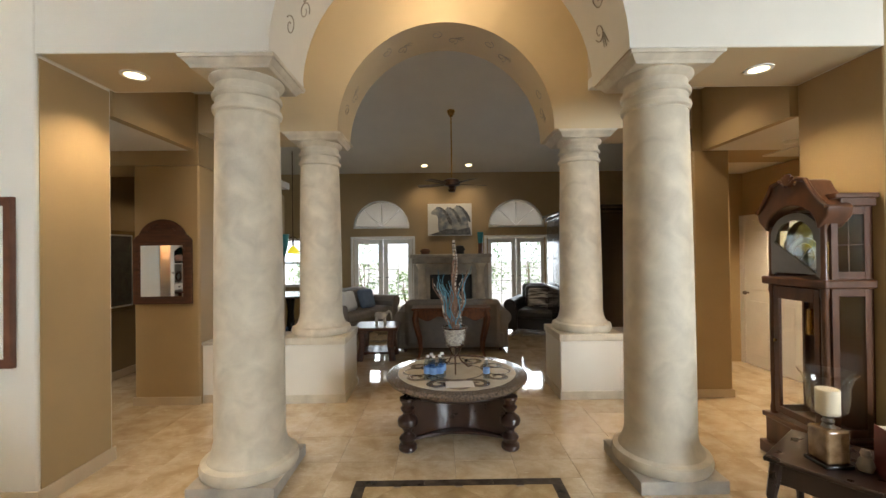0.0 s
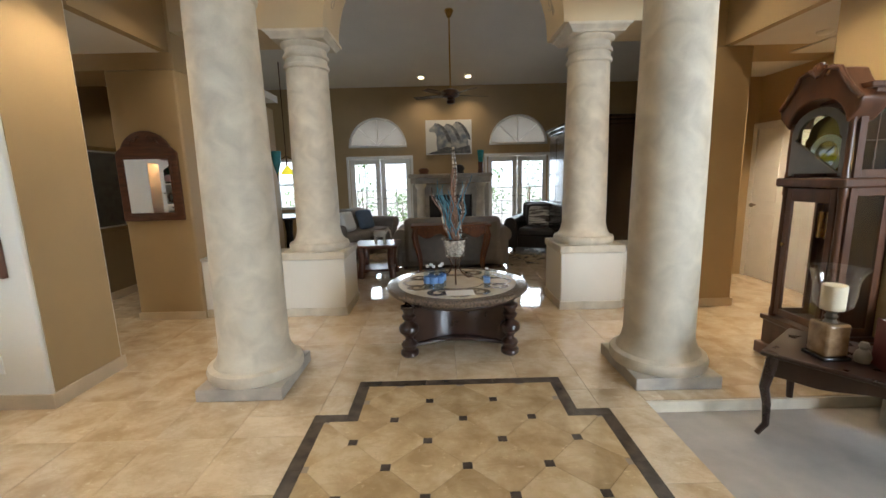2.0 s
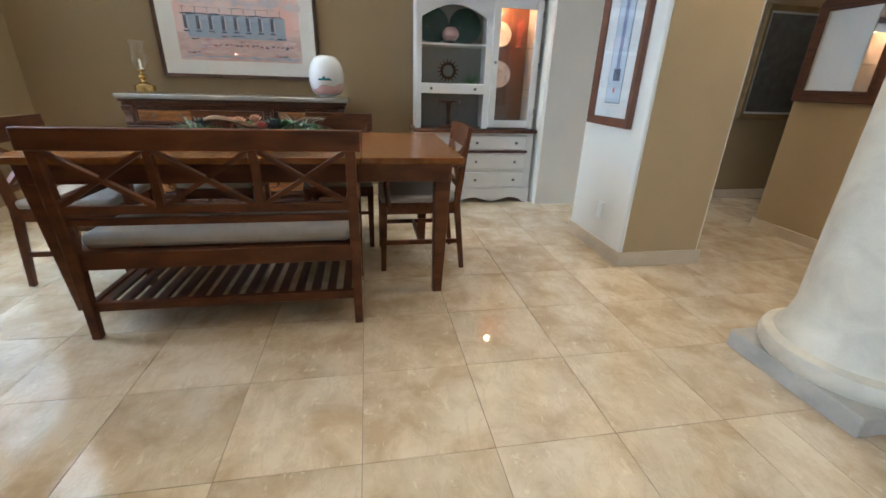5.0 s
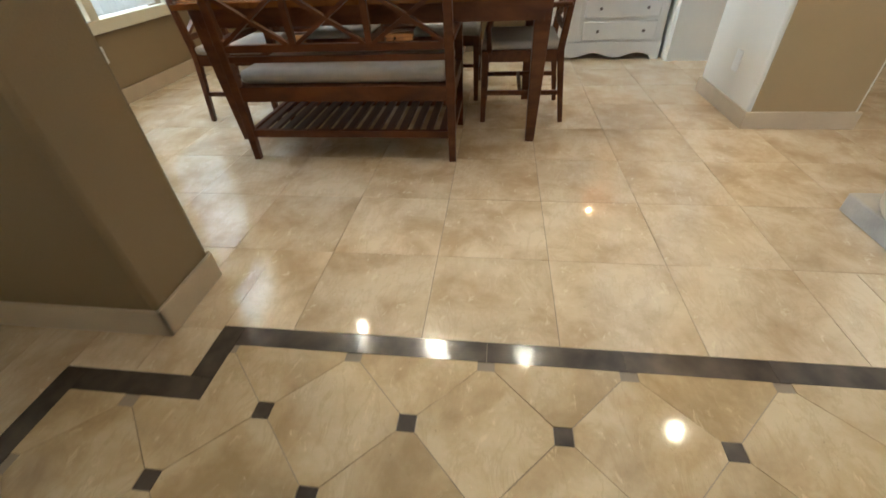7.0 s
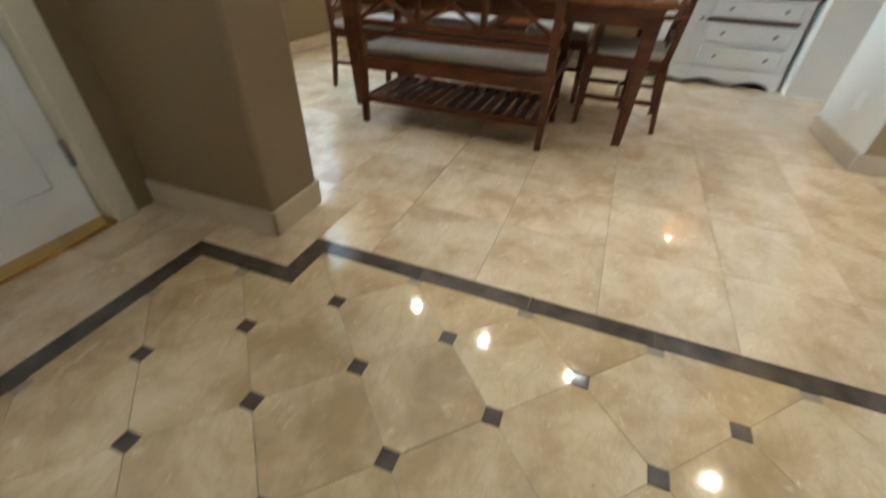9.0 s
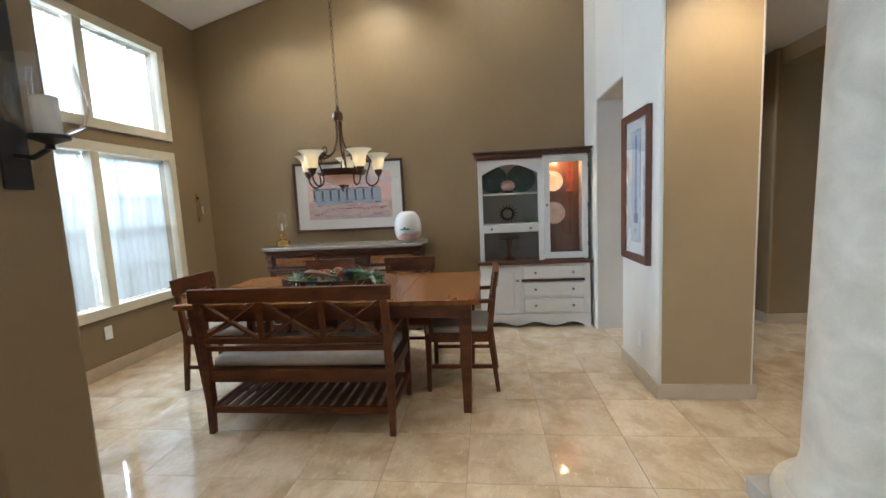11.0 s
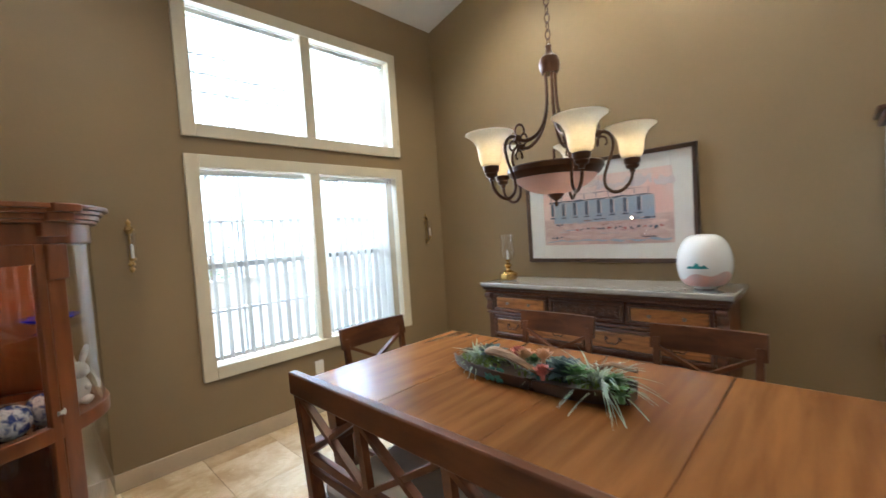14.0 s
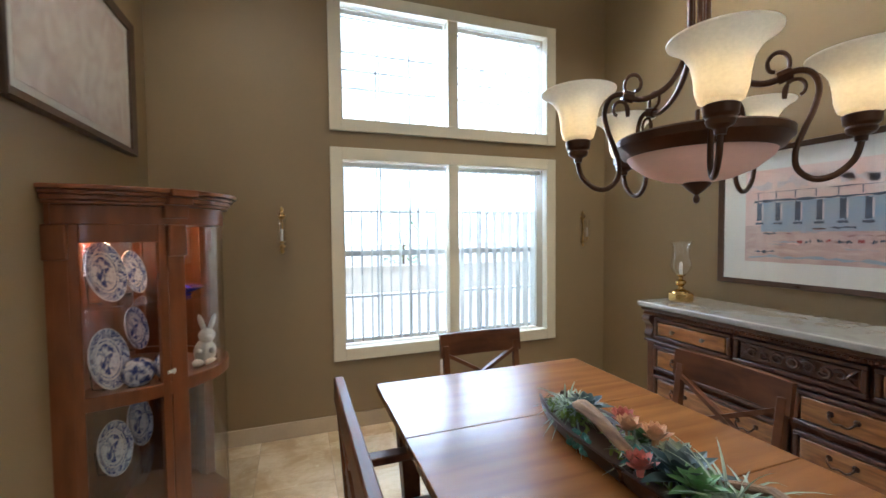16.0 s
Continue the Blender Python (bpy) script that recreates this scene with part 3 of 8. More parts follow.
column("column", -1.332, 2.865, 0, 2.802, 0.223, "round cast-stone column standing on a square plinth")
column("column", 1.512, 2.865, 0, 2.802, 0.223, "round cast-stone column standing on a square plinth")
column("column", -1.325, 4.55, 0.60, 2.802, 0.222, "round cast-stone column on a cream pedestal")
column("column", 1.545, 4.55, 0.60, 2.802, 0.222, "round cast-stone column on a cream pedestal")

# ---- floors ----
floor = tagged(part("floor", boxes((-6.1, 1.24, YW - 0.1, YF + 0.2, -0.1, -0.004), (1.24, 6.3, 2.46, YF + 0.2, -0.1, -0.0042)), "grout"), "polished cream travertine tile floor", "floor", kind="structure")

# ---- baseboards ----
for spec in ((XB, XB + 0.015, YW, YD, 0, 0.11), (XB, XS, YW, YW + 0.015, 0, 0.11), (XS - 0.015, XS, YW, 0.07, 0, 0.11), (-0.74, -0.725, -0.62, 0.09, 0, 0.11), (XS, -0.725, 0.075, 0.09, 0, 0.11),
             (-3.2, -2.485, YD - 0.014, YD, 0, 0.10), (-2.494, -2.48, YD - 0.014, 3.145, 0, 0.10), (-3.17, -2.48, YG - 0.014, YG, 0, 0.085), (-2.48, -1.65, 4.286, 4.3, 0, 0.085), (1.87, 2.63, 4.286, 4.3, 0, 0.085), (2.62, 3.025, YG - 0.014, YG, 0, 0.085),
             (-4.08, -4.066, 4.2, 6.6, 0, 0.1), (-4.29, -4.066, 4.196, 4.21, 0, 0.1)):
    tagged(part("baseboard", boxes(spec), "skirting", bevel=0.004), "honey stone baseboard", "baseboard", kind="structure")

# ---- tiles of the floor ----
H, CX, CY = 0.2012, 0.100, 1.313       # half the spacing of the dark dots; centre of the inlay
R1 = (CX - 0.69, CX + 0.69, CY - 1.488, CY + 1.478)
R2 = (CX - 0.885, CX + 0.885, CY - 1.075, CY + 1.075)
W = 0.074


def cut(rect, hole):
    x0, x1, y0, y1 = rect
    a0, a1, b0, b1 = hole
    if a0 >= x1 or a1 <= x0 or b0 >= y1 or b1 <= y0:
        return [rect]
    out = [(x0, x1, y0, min(b0, y1)), (x0, x1, max(b1, y0), y1), (x0, min(a0, x1), max(y0, b0), min(y1, b1)), (max(a1, x0), x1, max(y0, b0), min(y1, b1))]
    return [r for r in out if r[1] - r[0] > 0.012 and r[3] - r[2] > 0.012]


def clip(poly, rect):
    """The part of a convex outline inside a rectangle."""
    for k, lim, sgn in ((0, rect[0], 1), (0, rect[1], -1), (1, rect[2], 1), (1, rect[3], -1)):
        out = []
        for p, q in zip(poly, poly[1:] + poly[:1]):
            dp, dq = sgn * (p[k] - lim), sgn * (q[k] - lim)
            if dp >= 0:
                out.append(p)
            if (dp < 0) != (dq < 0):
                f = dp / (dp - dq)
                out.append((p[0] + f * (q[0] - p[0]), p[1] + f * (q[1] - p[1])))
        poly = out
        if len(poly) < 3:
            return []
    return poly


def lay(name, polys, mat, parent):
    bm = B()
    cx = sum(p[0] for p in polys[0]) / len(polys[0])
    cy = sum(p[1] for p in polys[0]) / len(polys[0])
    for poly in polys:
        prism(bm, [(x - cx, y - cy) for x, y in poly], "z", -0.0035, 0)
    ob = part(name, bm, mat, parent)
    ob.location = (cx, cy, 0)
    return ob


def rect_poly(r, g=0.0012):
    return [(r[0] + g, r[2] + g), (r[1] - g, r[2] + g), (r[1] - g, r[3] - g), (r[0] + g, r[3] - g)]


P, GX, GY = 0.4265, -1.1950, 0.9060
full_me = None
rest = B()
count = 0
for i in range(-12, 15):
    for j in range(-8, 22):
        x0, y0 = GX + i * P, GY + j * P
        if x0 > 6.1 or y0 > 9.7:
            continue
        rect = (x0, x0 + P, y0, y0 + P)
        if x0 + P > 1.24 and y0 < 2.5:
            rect = (x0, min(x0 + P, 1.24), y0, y0 + P)
            pieces = [] if x0 > 1.22 else [rect]
            if y0 + P > 2.46 and x0 + P > 1.24:
                pieces.append((max(x0, 1.24), x0 + P, max(y0, 2.46), y0 + P))
        else:
            pieces = [rect]
        for hole in (R1, R2):
            pieces = [q for r in pieces for q in cut(r, hole)]
        near = -4.5 < x0 < 1.6 and -1.9 < y0 < 3.3
        for r in pieces:
            whole = abs(r[1] - r[0] - P) < 1e-6 and abs(r[3] - r[2] - P) < 1e-6
            if not near:
                prism(rest, rect_poly(r), "z", -0.0035, 0)
            elif whole and full_me:
                ob = new("tile", full_me)
                ob.parent, ob.location = floor, ((r[0] + r[1]) / 2, (r[2] + r[3]) / 2, 0)
                count += 1
            else:
                ob = lay("tile", [rect_poly(r)], "travertine", floor)
                count += 1
                if whole:
                    full_me = ob.data
tagged(part("tile_field", rest, "travertine_joined", floor), kind="stuff")

# dark border of the inlay
def border(r):
    lay("border_tile", [rect_poly(r, 0.0008)], "marble_dark", floor)


def run(x0, x1, y0, y1):
    """A strip of border tiles about 0.41 m long."""
    lx, ly = x1 - x0, y1 - y0
    n = max(1, round(max(lx, ly) / 0.41))
    for k in range(n):
        border((x0 + lx * k / n, x0 + lx * (k + 1) / n, y0, y1) if lx > ly else (x0, x1, y0 + ly * k / n, y0 + ly * (k + 1) / n))


for s in (0, 1):
    y0, y1 = (R1[2], R1[2] + W) if s == 0 else (R1[3] - W, R1[3])
    run(R1[0], R1[1], y0, y1)
    a, b = (R1[2] + W, R2[2] + W) if s == 0 else (R2[3] - W, R1[3] - W)
    run(R1[0], R1[0] + W, a, b)
    run(R1[1] - W, R1[1], a, b)
    y0, y1 = (R2[2], R2[2] + W) if s == 0 else (R2[3] - W, R2[3])
    run(R2[0], R1[0], y0, y1)
    run(R1[1], R2[1], y0, y1)
run(R2[0], R2[0] + W, R2[2] + W, R2[3] - W)
run(R2[1] - W, R2[1], R2[2] + W, R2[3] - W)
zones = [(R1[0] + W, R1[1] - W, R1[2] + W, R1[3] - W), (R2[0] + W, R1[0] + W, R2[2] + W, R2[3] - W), (R1[1] - W, R2[1] - W, R2[2] + W, R2[3] - W)]
d = 0.024
for i in range(-10, 11):
    for j in range(-10, 11):
        x, y = CX + i * H, CY + j * H
        if (i + j) % 2 == 1:          # a dark dot
            inside = any(z[0] + 0.06 < x < z[1] - 0.06 and z[2] + 0.06 < y < z[3] - 0.06 for z in zones) or (zones[1][0] + 0.1 < x < zones[2][1] - 0.1 and zones[1][2] + 0.06 < y < zones[1][3] - 0.06)
            if inside:
                lay("dot_tile", [rect_poly((x - d, x + d, y - d, y + d))], "marble_dark", floor)
        else:                         # a tile set cornerwise, its corners clipped for the dots
            g = 0.0012
            tile = [(x - H + d, y - d), (x - d, y - H + d), (x + d, y - H + d), (x + H - d, y - d), (x + H - d, y + d), (x + d, y + H - d), (x - d, y + H - d), (x - H + d, y + d)]
            tile = [(x + (px - x) * 0.993, y + (py - y) * 0.993) for px, py in tile]
            polys = [q for q in (clip(tile, z) for z in zones) if len(q) > 2]
            if polys:
                lay("diamond_tile", polys, "travertine_gold", floor)

# carpet of the living room, a little lower than the tiles
tagged(part("floor_carpet", boxes((1.24, 6.2, YW, 2.46, -0.12, -0.075)), "carpet"), "grey-beige living room carpet", "carpet", kind="structure")

# glowing sheets that stand in for the bright outdoors seen through the windows
M["outdoors"] = glow("glowing_outdoors", (0.92, 0.96, 1.0), 2.2)
tagged(part("backdrop", boxes((-60, 60, -55.2, -55, -2, 30)), "outdoors"), "self-lit backdrop for the bright distance beyond the front window", "backdrop", kind="structure")
tagged(part("backdrop", boxes((-60, 60, 65, 65.2, -2, 30)), "outdoors"), "self-lit backdrop for the bright distance beyond the patio", "backdrop", kind="structure")
M["paving"] = material("sunlit_paving", (0.74, 0.71, 0.66), 0.8, scale=2, vary=0.15, bump=0.2)
tagged(part("ground", boxes((-60, 60, -55, 65, -0.3, -0.12)), "paving"), "pale sunlit paving outside", "ground", kind="structure")

tagged(part("trim", boxes((1.24, 6.2, 2.44, 2.457, -0.075, -0.002)), "stone", bevel=0.003), "pale stone step down to the carpet", "step", kind="structure")

# ---- dining room: windows ----


def big_window(name, z0, z1, label):
    """Two-light window in a painted ivory frame, with vertical blinds, a glass pane and outside bars."""
    w = thing(name, pose(-3.015, YW, z0), label, "window", "stacked dining room windows", "structure")
    h = z1 - z0
    a = 0.915
    part("window_frame", boxes((-a, -a + 0.085, -0.05, 0.022, 0, h), (a - 0.085, a, -0.05, 0.022, 0, h), (-a + 0.085, a - 0.085, -0.05, 0.0215, 0, 0.085), (-a + 0.085, a - 0.085, -0.05, 0.0215, h - 0.085, h)), "ivory", w, "", 0.004)
    part("mullion", boxes((-0.04, 0.04, -0.06, 0.018, 0.085, h - 0.085)), "ivory", w, "", 0.004)
    part("inner_frame", boxes((-a + 0.085, a - 0.085, -0.17, -0.14, 0.085, 0.115), (-a + 0.085, a - 0.085, -0.17, -0.14, h - 0.115, h - 0.085), (-0.02, 0.02, -0.17, -0.14, 0.115, h - 0.115), (-a + 0.085, -a + 0.11, -0.17, -0.14, 0.115, h - 0.115), (a - 0.11, a - 0.085, -0.17, -0.14, 0.115, h - 0.115)), "white", w)
    for s in (-1, 1):
        lo, hi = sorted((s * 0.04, s * (a - 0.085)))
        pane = part("pane", boxes((lo, hi, -0.158, -0.154, 0.1, h - 0.1)), "glass", w)
        pane.visible_shadow = False
        for k in range(3):
            part("hinge", boxes((s * (a - 0.02) - 0.006, s * (a - 0.02) + 0.006, 0.022, 0.03, h * (0.12 + 0.36 * k), h * (0.12 + 0.36 * k) + 0.05)), "ivory", w)
    # glazing bars: a grid in the upper sashes, a heavier meeting rail in the lower ones
    low = h > 1.2
    for f in ((0.25, 0.5, 0.74) if low else (0.33, 0.5, 0.67)):
        t = 0.02 if low and f == 0.5 else 0.007
        for s in (-1, 1):
            lo, hi = sorted((s * 0.022, s * (a - 0.112)))
            part("muntin", boxes((lo, hi, -0.166, -0.146, 0.1 + (h - 0.2) * f - t, 0.1 + (h - 0.2) * f + t)), "iron_white", w)
    for s in (-1, 1):
        for f in (0.33, 0.66):
            x = s * (0.04 + (a - 0.125) * f)
            part("muntin", boxes((x - 0.006, x + 0.006, -0.168, -0.148, 0.1, h - 0.1)), "iron_white", w)
        lo, hi = sorted((s * 0.045, s * (a - 0.09)))
        part("blind_rail", boxes((lo, hi, -0.11, -0.07, h - 0.118, h - 0.086)), "white", w, "white blind head rail", 0.004)
    rng = random.Random(int(h * 100))
    mes = []
    n = 22
    for k in range(n):
        x = -a + 0.115 + (2 * a - 0.23) * (k + 0.5) / n
        if abs(x) < 0.05:
            continue
        if not mes:
            arc = [(-0.044 + 0.088 * i / 6, 0.006 * math.sin(math.pi * i / 6)) for i in range(7)]
            ob = part("blind_slat", prism(B(), arc + [(px, py - 0.0012) for px, py in arc[::-1]], "z", 0.095, h - 0.115), "blind", w)
            mes.append(ob.data)
        else:
            ob = new("blind_slat", mes[0])
            ob.parent = w
        ob.matrix_basis = pose(x, -0.095, 0, 0, 0, 87 + rng.uniform(-5, 4))
    return w


M["blind"] = frosted("translucent_blind", (0.70, 0.68, 0.62), 0.55, 6)
M["iron_white"] = material("painted_iron", (0.62, 0.62, 0.60), 0.5, scale=9, vary=0.1, bump=0.05)
big_window("window_1", 0.495, 2.0, "ivory framed window with white vertical blinds")
big_window("window_2", 2.115, 3.075, "upper ivory framed window with vertical blinds")
M["stucco"] = material("tan_stucco", (0.74, 0.69, 0.60), 0.85, scale=3, vary=0.12, bump=0.4, fine=60)
ob = thing("garden_wall", pose(-3.0, -9.5, -0.12), "low tan stucco garden wall outside the dining room", "wall")
part("body", boxes((-8, 9, -0.12, 0.12, 0, 0.62)), "stucco", ob, "", 0.02)
part("cap", boxes((-8.03, 9.03, -0.16, 0.16, 0.62, 0.68)), "stucco", ob, "", 0.015)

# ---- dining furniture ----


def dining_table():
    ob = thing("dining_table", pose(-2.67, 0.43, 0), "cherry wood dining table with planked top and tapered legs", "table")
    hx, hy, z = 0.50, 0.98, 0.765
    for k in range(4):                     # the leaves of the top
        y0, y1 = -hy + k * hy / 2, -hy + (k + 1) * hy / 2
        part("top_leaf", boxes((-hx, hx, y0 + 0.0006, y1 - 0.0006, z - 0.03, z)), "wood_y", ob, "", 0.003)
    part("apron", boxes((-hx + 0.06, hx - 0.06, -hy + 0.06, -hy + 0.085, z - 0.125, z - 0.03), (-hx + 0.06, hx - 0.06, hy - 0.085, hy - 0.06, z - 0.125, z - 0.03), (-hx + 0.06, -hx + 0.085, -hy + 0.085, hy - 0.085, z - 0.125, z - 0.03), (hx - 0.085, hx - 0.06, -hy + 0.085, hy - 0.085, z - 0.125, z - 0.03)), "wood", ob, "", 0.002)
    for sx in (-1, 1):
        for sy in (-1, 1):
            part("leg", bar(B(), (sx * (hx - 0.10), sy * (hy - 0.09), z - 0.03), (sx * (hx - 0.135), sy * (hy - 0.10), 0), 0.085, 0.085, (0, 1, 0), 0.05, 0.05), "wood", ob, "", 0.004)
    return ob


dining_table()


def cross_back(ob, x, y0, y1, z0, z1, lean, mat="wood"):
    """An X of two thin bars between two heights, on a leaning plane."""
    bm = B()
    f = lambda z: x + lean * z
    bar(bm, (f(z0), y0, z0), (f(z1), y1, z1), 0.018, 0.026, (1, 0, 0))
    bar(bm, (f(z0) + 0.004, y1, z0), (f(z1) + 0.004, y0, z1), 0.018, 0.026, (1, 0, 0))
    part("cross_brace", bm, mat, ob)


def bench():
    ob = thing("dining_bench", pose(0, 0, 0), "dark cherry wood bench with crossed back and pale cushion", "bench")
    ya, yb = -0.245, 0.885
    f = lambda z: -2.035 + 0.085 * max(0, z - 0.4) + 0.02 * (0.4 - min(z, 0.4)) * 0
    for y in (ya, yb):
        bm = bar(B(), (f(0.42), y, 0.42), (-2.02, y, 0), 0.045, 0.05, (1, 0, 0), 0.036, 0.036)
        bar(bm, (f(0.40), y, 0.40), (f(0.83), y, 0.83), 0.045, 0.05, (1, 0, 0), 0.04, 0.034)
        part("rear_leg", bm, "wood", ob, "", 0.004)
        part("front_leg", bar(B(), (-2.52, y, 0.60), (-2.54, y, 0), 0.045, 0.045, (1, 0, 0), 0.034, 0.034), "wood", ob, "", 0.004)
        part("armrest", bar(B(), (-2.0, y, 0.615), (-2.57, y, 0.615), 0.055, 0.028), "wood", ob, "", 0.006)
        part("side_rail", boxes((-2.52, -2.03, y - 0.014, y + 0.014, 0.33, 0.40)), "wood", ob, "", 0.002)
        part("stretcher", boxes((-2.53, -2.03, y - 0.013, y + 0.013, 0.13, 0.165)), "wood", ob, "", 0.002)
    top = B()
    bar(top, (f(0.862), ya - 0.045, 0.862), (f(0.862), yb + 0.045, 0.862), 0.034, 0.085, (0.0, 0, 1))
    part("top_rail", top, "wood", ob, "", 0.006)
    for z, h in ((0.585, 0.035), (0.535, 0.03)):
        part("back_rail", bar(B(), (f(z), ya, z), (f(z), yb, z), 0.024, h), "wood", ob, "", 0.002)
    n = 3
    for k in range(n):
        y0, y1 = ya + (yb - ya) * k / n, ya + (yb - ya) * (k + 1) / n
        cross_back(ob, -2.069, y0 + 0.02, y1 - 0.02, 0.60, 0.82, 0.085)
        if k:
            part("upright", bar(B(), (f(0.60), y0, 0.60), (f(0.825), y0, 0.825), 0.03, 0.024, (1, 0, 0)), "wood", ob)
    part("seat_rail", boxes((-2.05, -2.02, ya, yb, 0.325, 0.40), (-2.53, -2.50, ya, yb, 0.33, 0.40)), "wood", ob, "", 0.002)
    part("seat_board", boxes((-2.52, -2.035, ya + 0.014, yb - 0.014, 0.385, 0.402)), "wood", ob)
    cu = boxes((-2.53, -2.05, ya + 0.02, yb - 0.02, 0.403, 0.475))
    part("cushion", cu, "fabric", ob, "pale taupe seat cushion", 0.028)
    part("shelf_rail", boxes((-2.05, -2.022, ya, yb, 0.128, 0.168), (-2.54, -2.515, ya, yb, 0.128, 0.168)), "wood", ob, "", 0.002)
    me = None
    for k in range(15):
        if me is None:
            s = part("shelf_slat", boxes((-2.515, -2.05, -0.02, 0.02, 0.150, 0.166)), "wood_dark", ob)
            me = s.data
        else:
            s = new("shelf_slat", me)
            s.parent = ob
        s.location = (0, ya + 0.05 + (yb - ya - 0.1) * k / 14, 0)
    return ob


bench()


def chair(name, arms, label):
    """Seat faces +x; back at the -x side; origin under the seat's middle."""
    ob = thing(name, pose(0, 0, 0), label, "chair", "chairs round the dining table")
    f = lambda z: -0.215 - 0.13 * max(0, z - 0.42)
    for y in (-0.205, 0.205):
        bm = bar(B(), (f(0.43), y, 0.43), (-0.265, y, 0), 0.036, 0.04, (1, 0, 0), 0.028, 0.028)
        bar(bm, (f(0.42), y, 0.42), (f(0.80), y, 0.80), 0.036, 0.04, (1, 0, 0), 0.03, 0.026)
        part("leg", bm, "wood", ob, "", 0.003)
        part("leg", bar(B(), (0.215, y, 0.43), (0.225, y, 0), 0.042, 0.042, (1, 0, 0), 0.03, 0.03), "wood", ob, "", 0.003)
        part("side_rail", boxes((-0.22, 0.21, y - 0.012, y + 0.012, 0.365, 0.43)), "wood", ob, "", 0.002)
        part("stretcher", boxes((-0.24, 0.21, y - 0.01, y + 0.01, 0.17, 0.198)), "wood", ob, "", 0.002)
        if arms:
            bm = tube(B(), [(0.19, y * 1.12, 0.42), (0.2, y * 1.14, 0.55), (0.17, y * 1.14, 0.635)], 0.016, 8)
            part("arm_post", bm, "wood", ob)
            part("armrest", bar(B(), (-0.25, y * 1.08, 0.66), (0.22, y * 1.14, 0.64), 0.045, 0.024), "wood", ob, "", 0.008)
    part("seat_rail", boxes((0.20, 0.225, -0.19, 0.19, 0.365, 0.43)), "wood", ob, "", 0.002)
    part("seat_rail", boxes((-0.225, -0.20, -0.19, 0.19, 0.365, 0.43)), "wood", ob, "", 0.002)
    part("cross_stretcher", boxes((-0.01, 0.01, -0.2, 0.2, 0.172, 0.196)), "wood", ob)
    n = 8
    bm = B()
    pts = []
    for k in range(n + 1):              # a slightly curved top rail
        y = -0.235 + 0.47 * k / n
        pts.append((y, -0.018 * (1 - (2 * k / n - 1) ** 2)))
    for (y0, b0), (y1, b1) in zip(pts, pts[1:]):
        v = []
        for y, b in ((y0, b0), (y1, b1)):
            for z in (0.745, 0.862):
                for t in (-0.012, 0.012):
                    v.append(bm.verts.new((f(z) + b + t, y, z)))
        for q in ((0, 1, 3, 2), (4, 6, 7, 5), (0, 4, 5, 1), (2, 3, 7, 6), (0, 2, 6, 4), (1, 5, 7, 3)):
            bm.faces.new([v[i] for i in q])
    bmesh.ops.remove_doubles(bm, verts=bm.verts, dist=1e-5)
    part("top_rail", bm, "wood", ob)
    part("back_rail", bar(B(), (f(0.53), -0.2, 0.53), (f(0.53), 0.2, 0.53), 0.02, 0.035), "wood", ob, "", 0.002)
    cross_back(ob, -0.1604, -0.19, 0.19, 0.545, 0.75, -0.13)
    part("seat", boxes((-0.215, 0.235, -0.22, 0.22, 0.43, 0.478)), "fabric", ob, "pale taupe padded seat", 0.02)
    return ob


c1 = chair("dining_chair", False, "cherry wood dining chair with crossed back and pale seat")
c1.matrix_world = pose(-3.22, -0.005, 0, 0, 0, 0)
copy_thing(c1, pose(-3.22, 0.755, 0, 0, 0, 0))
copy_thing(c1, pose(-2.80, -0.60, 0, 0, 0, 90))
ca = chair("dining_armchair", True, "cherry wood armchair with crossed back and pale seat")
ca.matrix_world = pose(-2.795, 1.25, 0, 0, 0, -90)


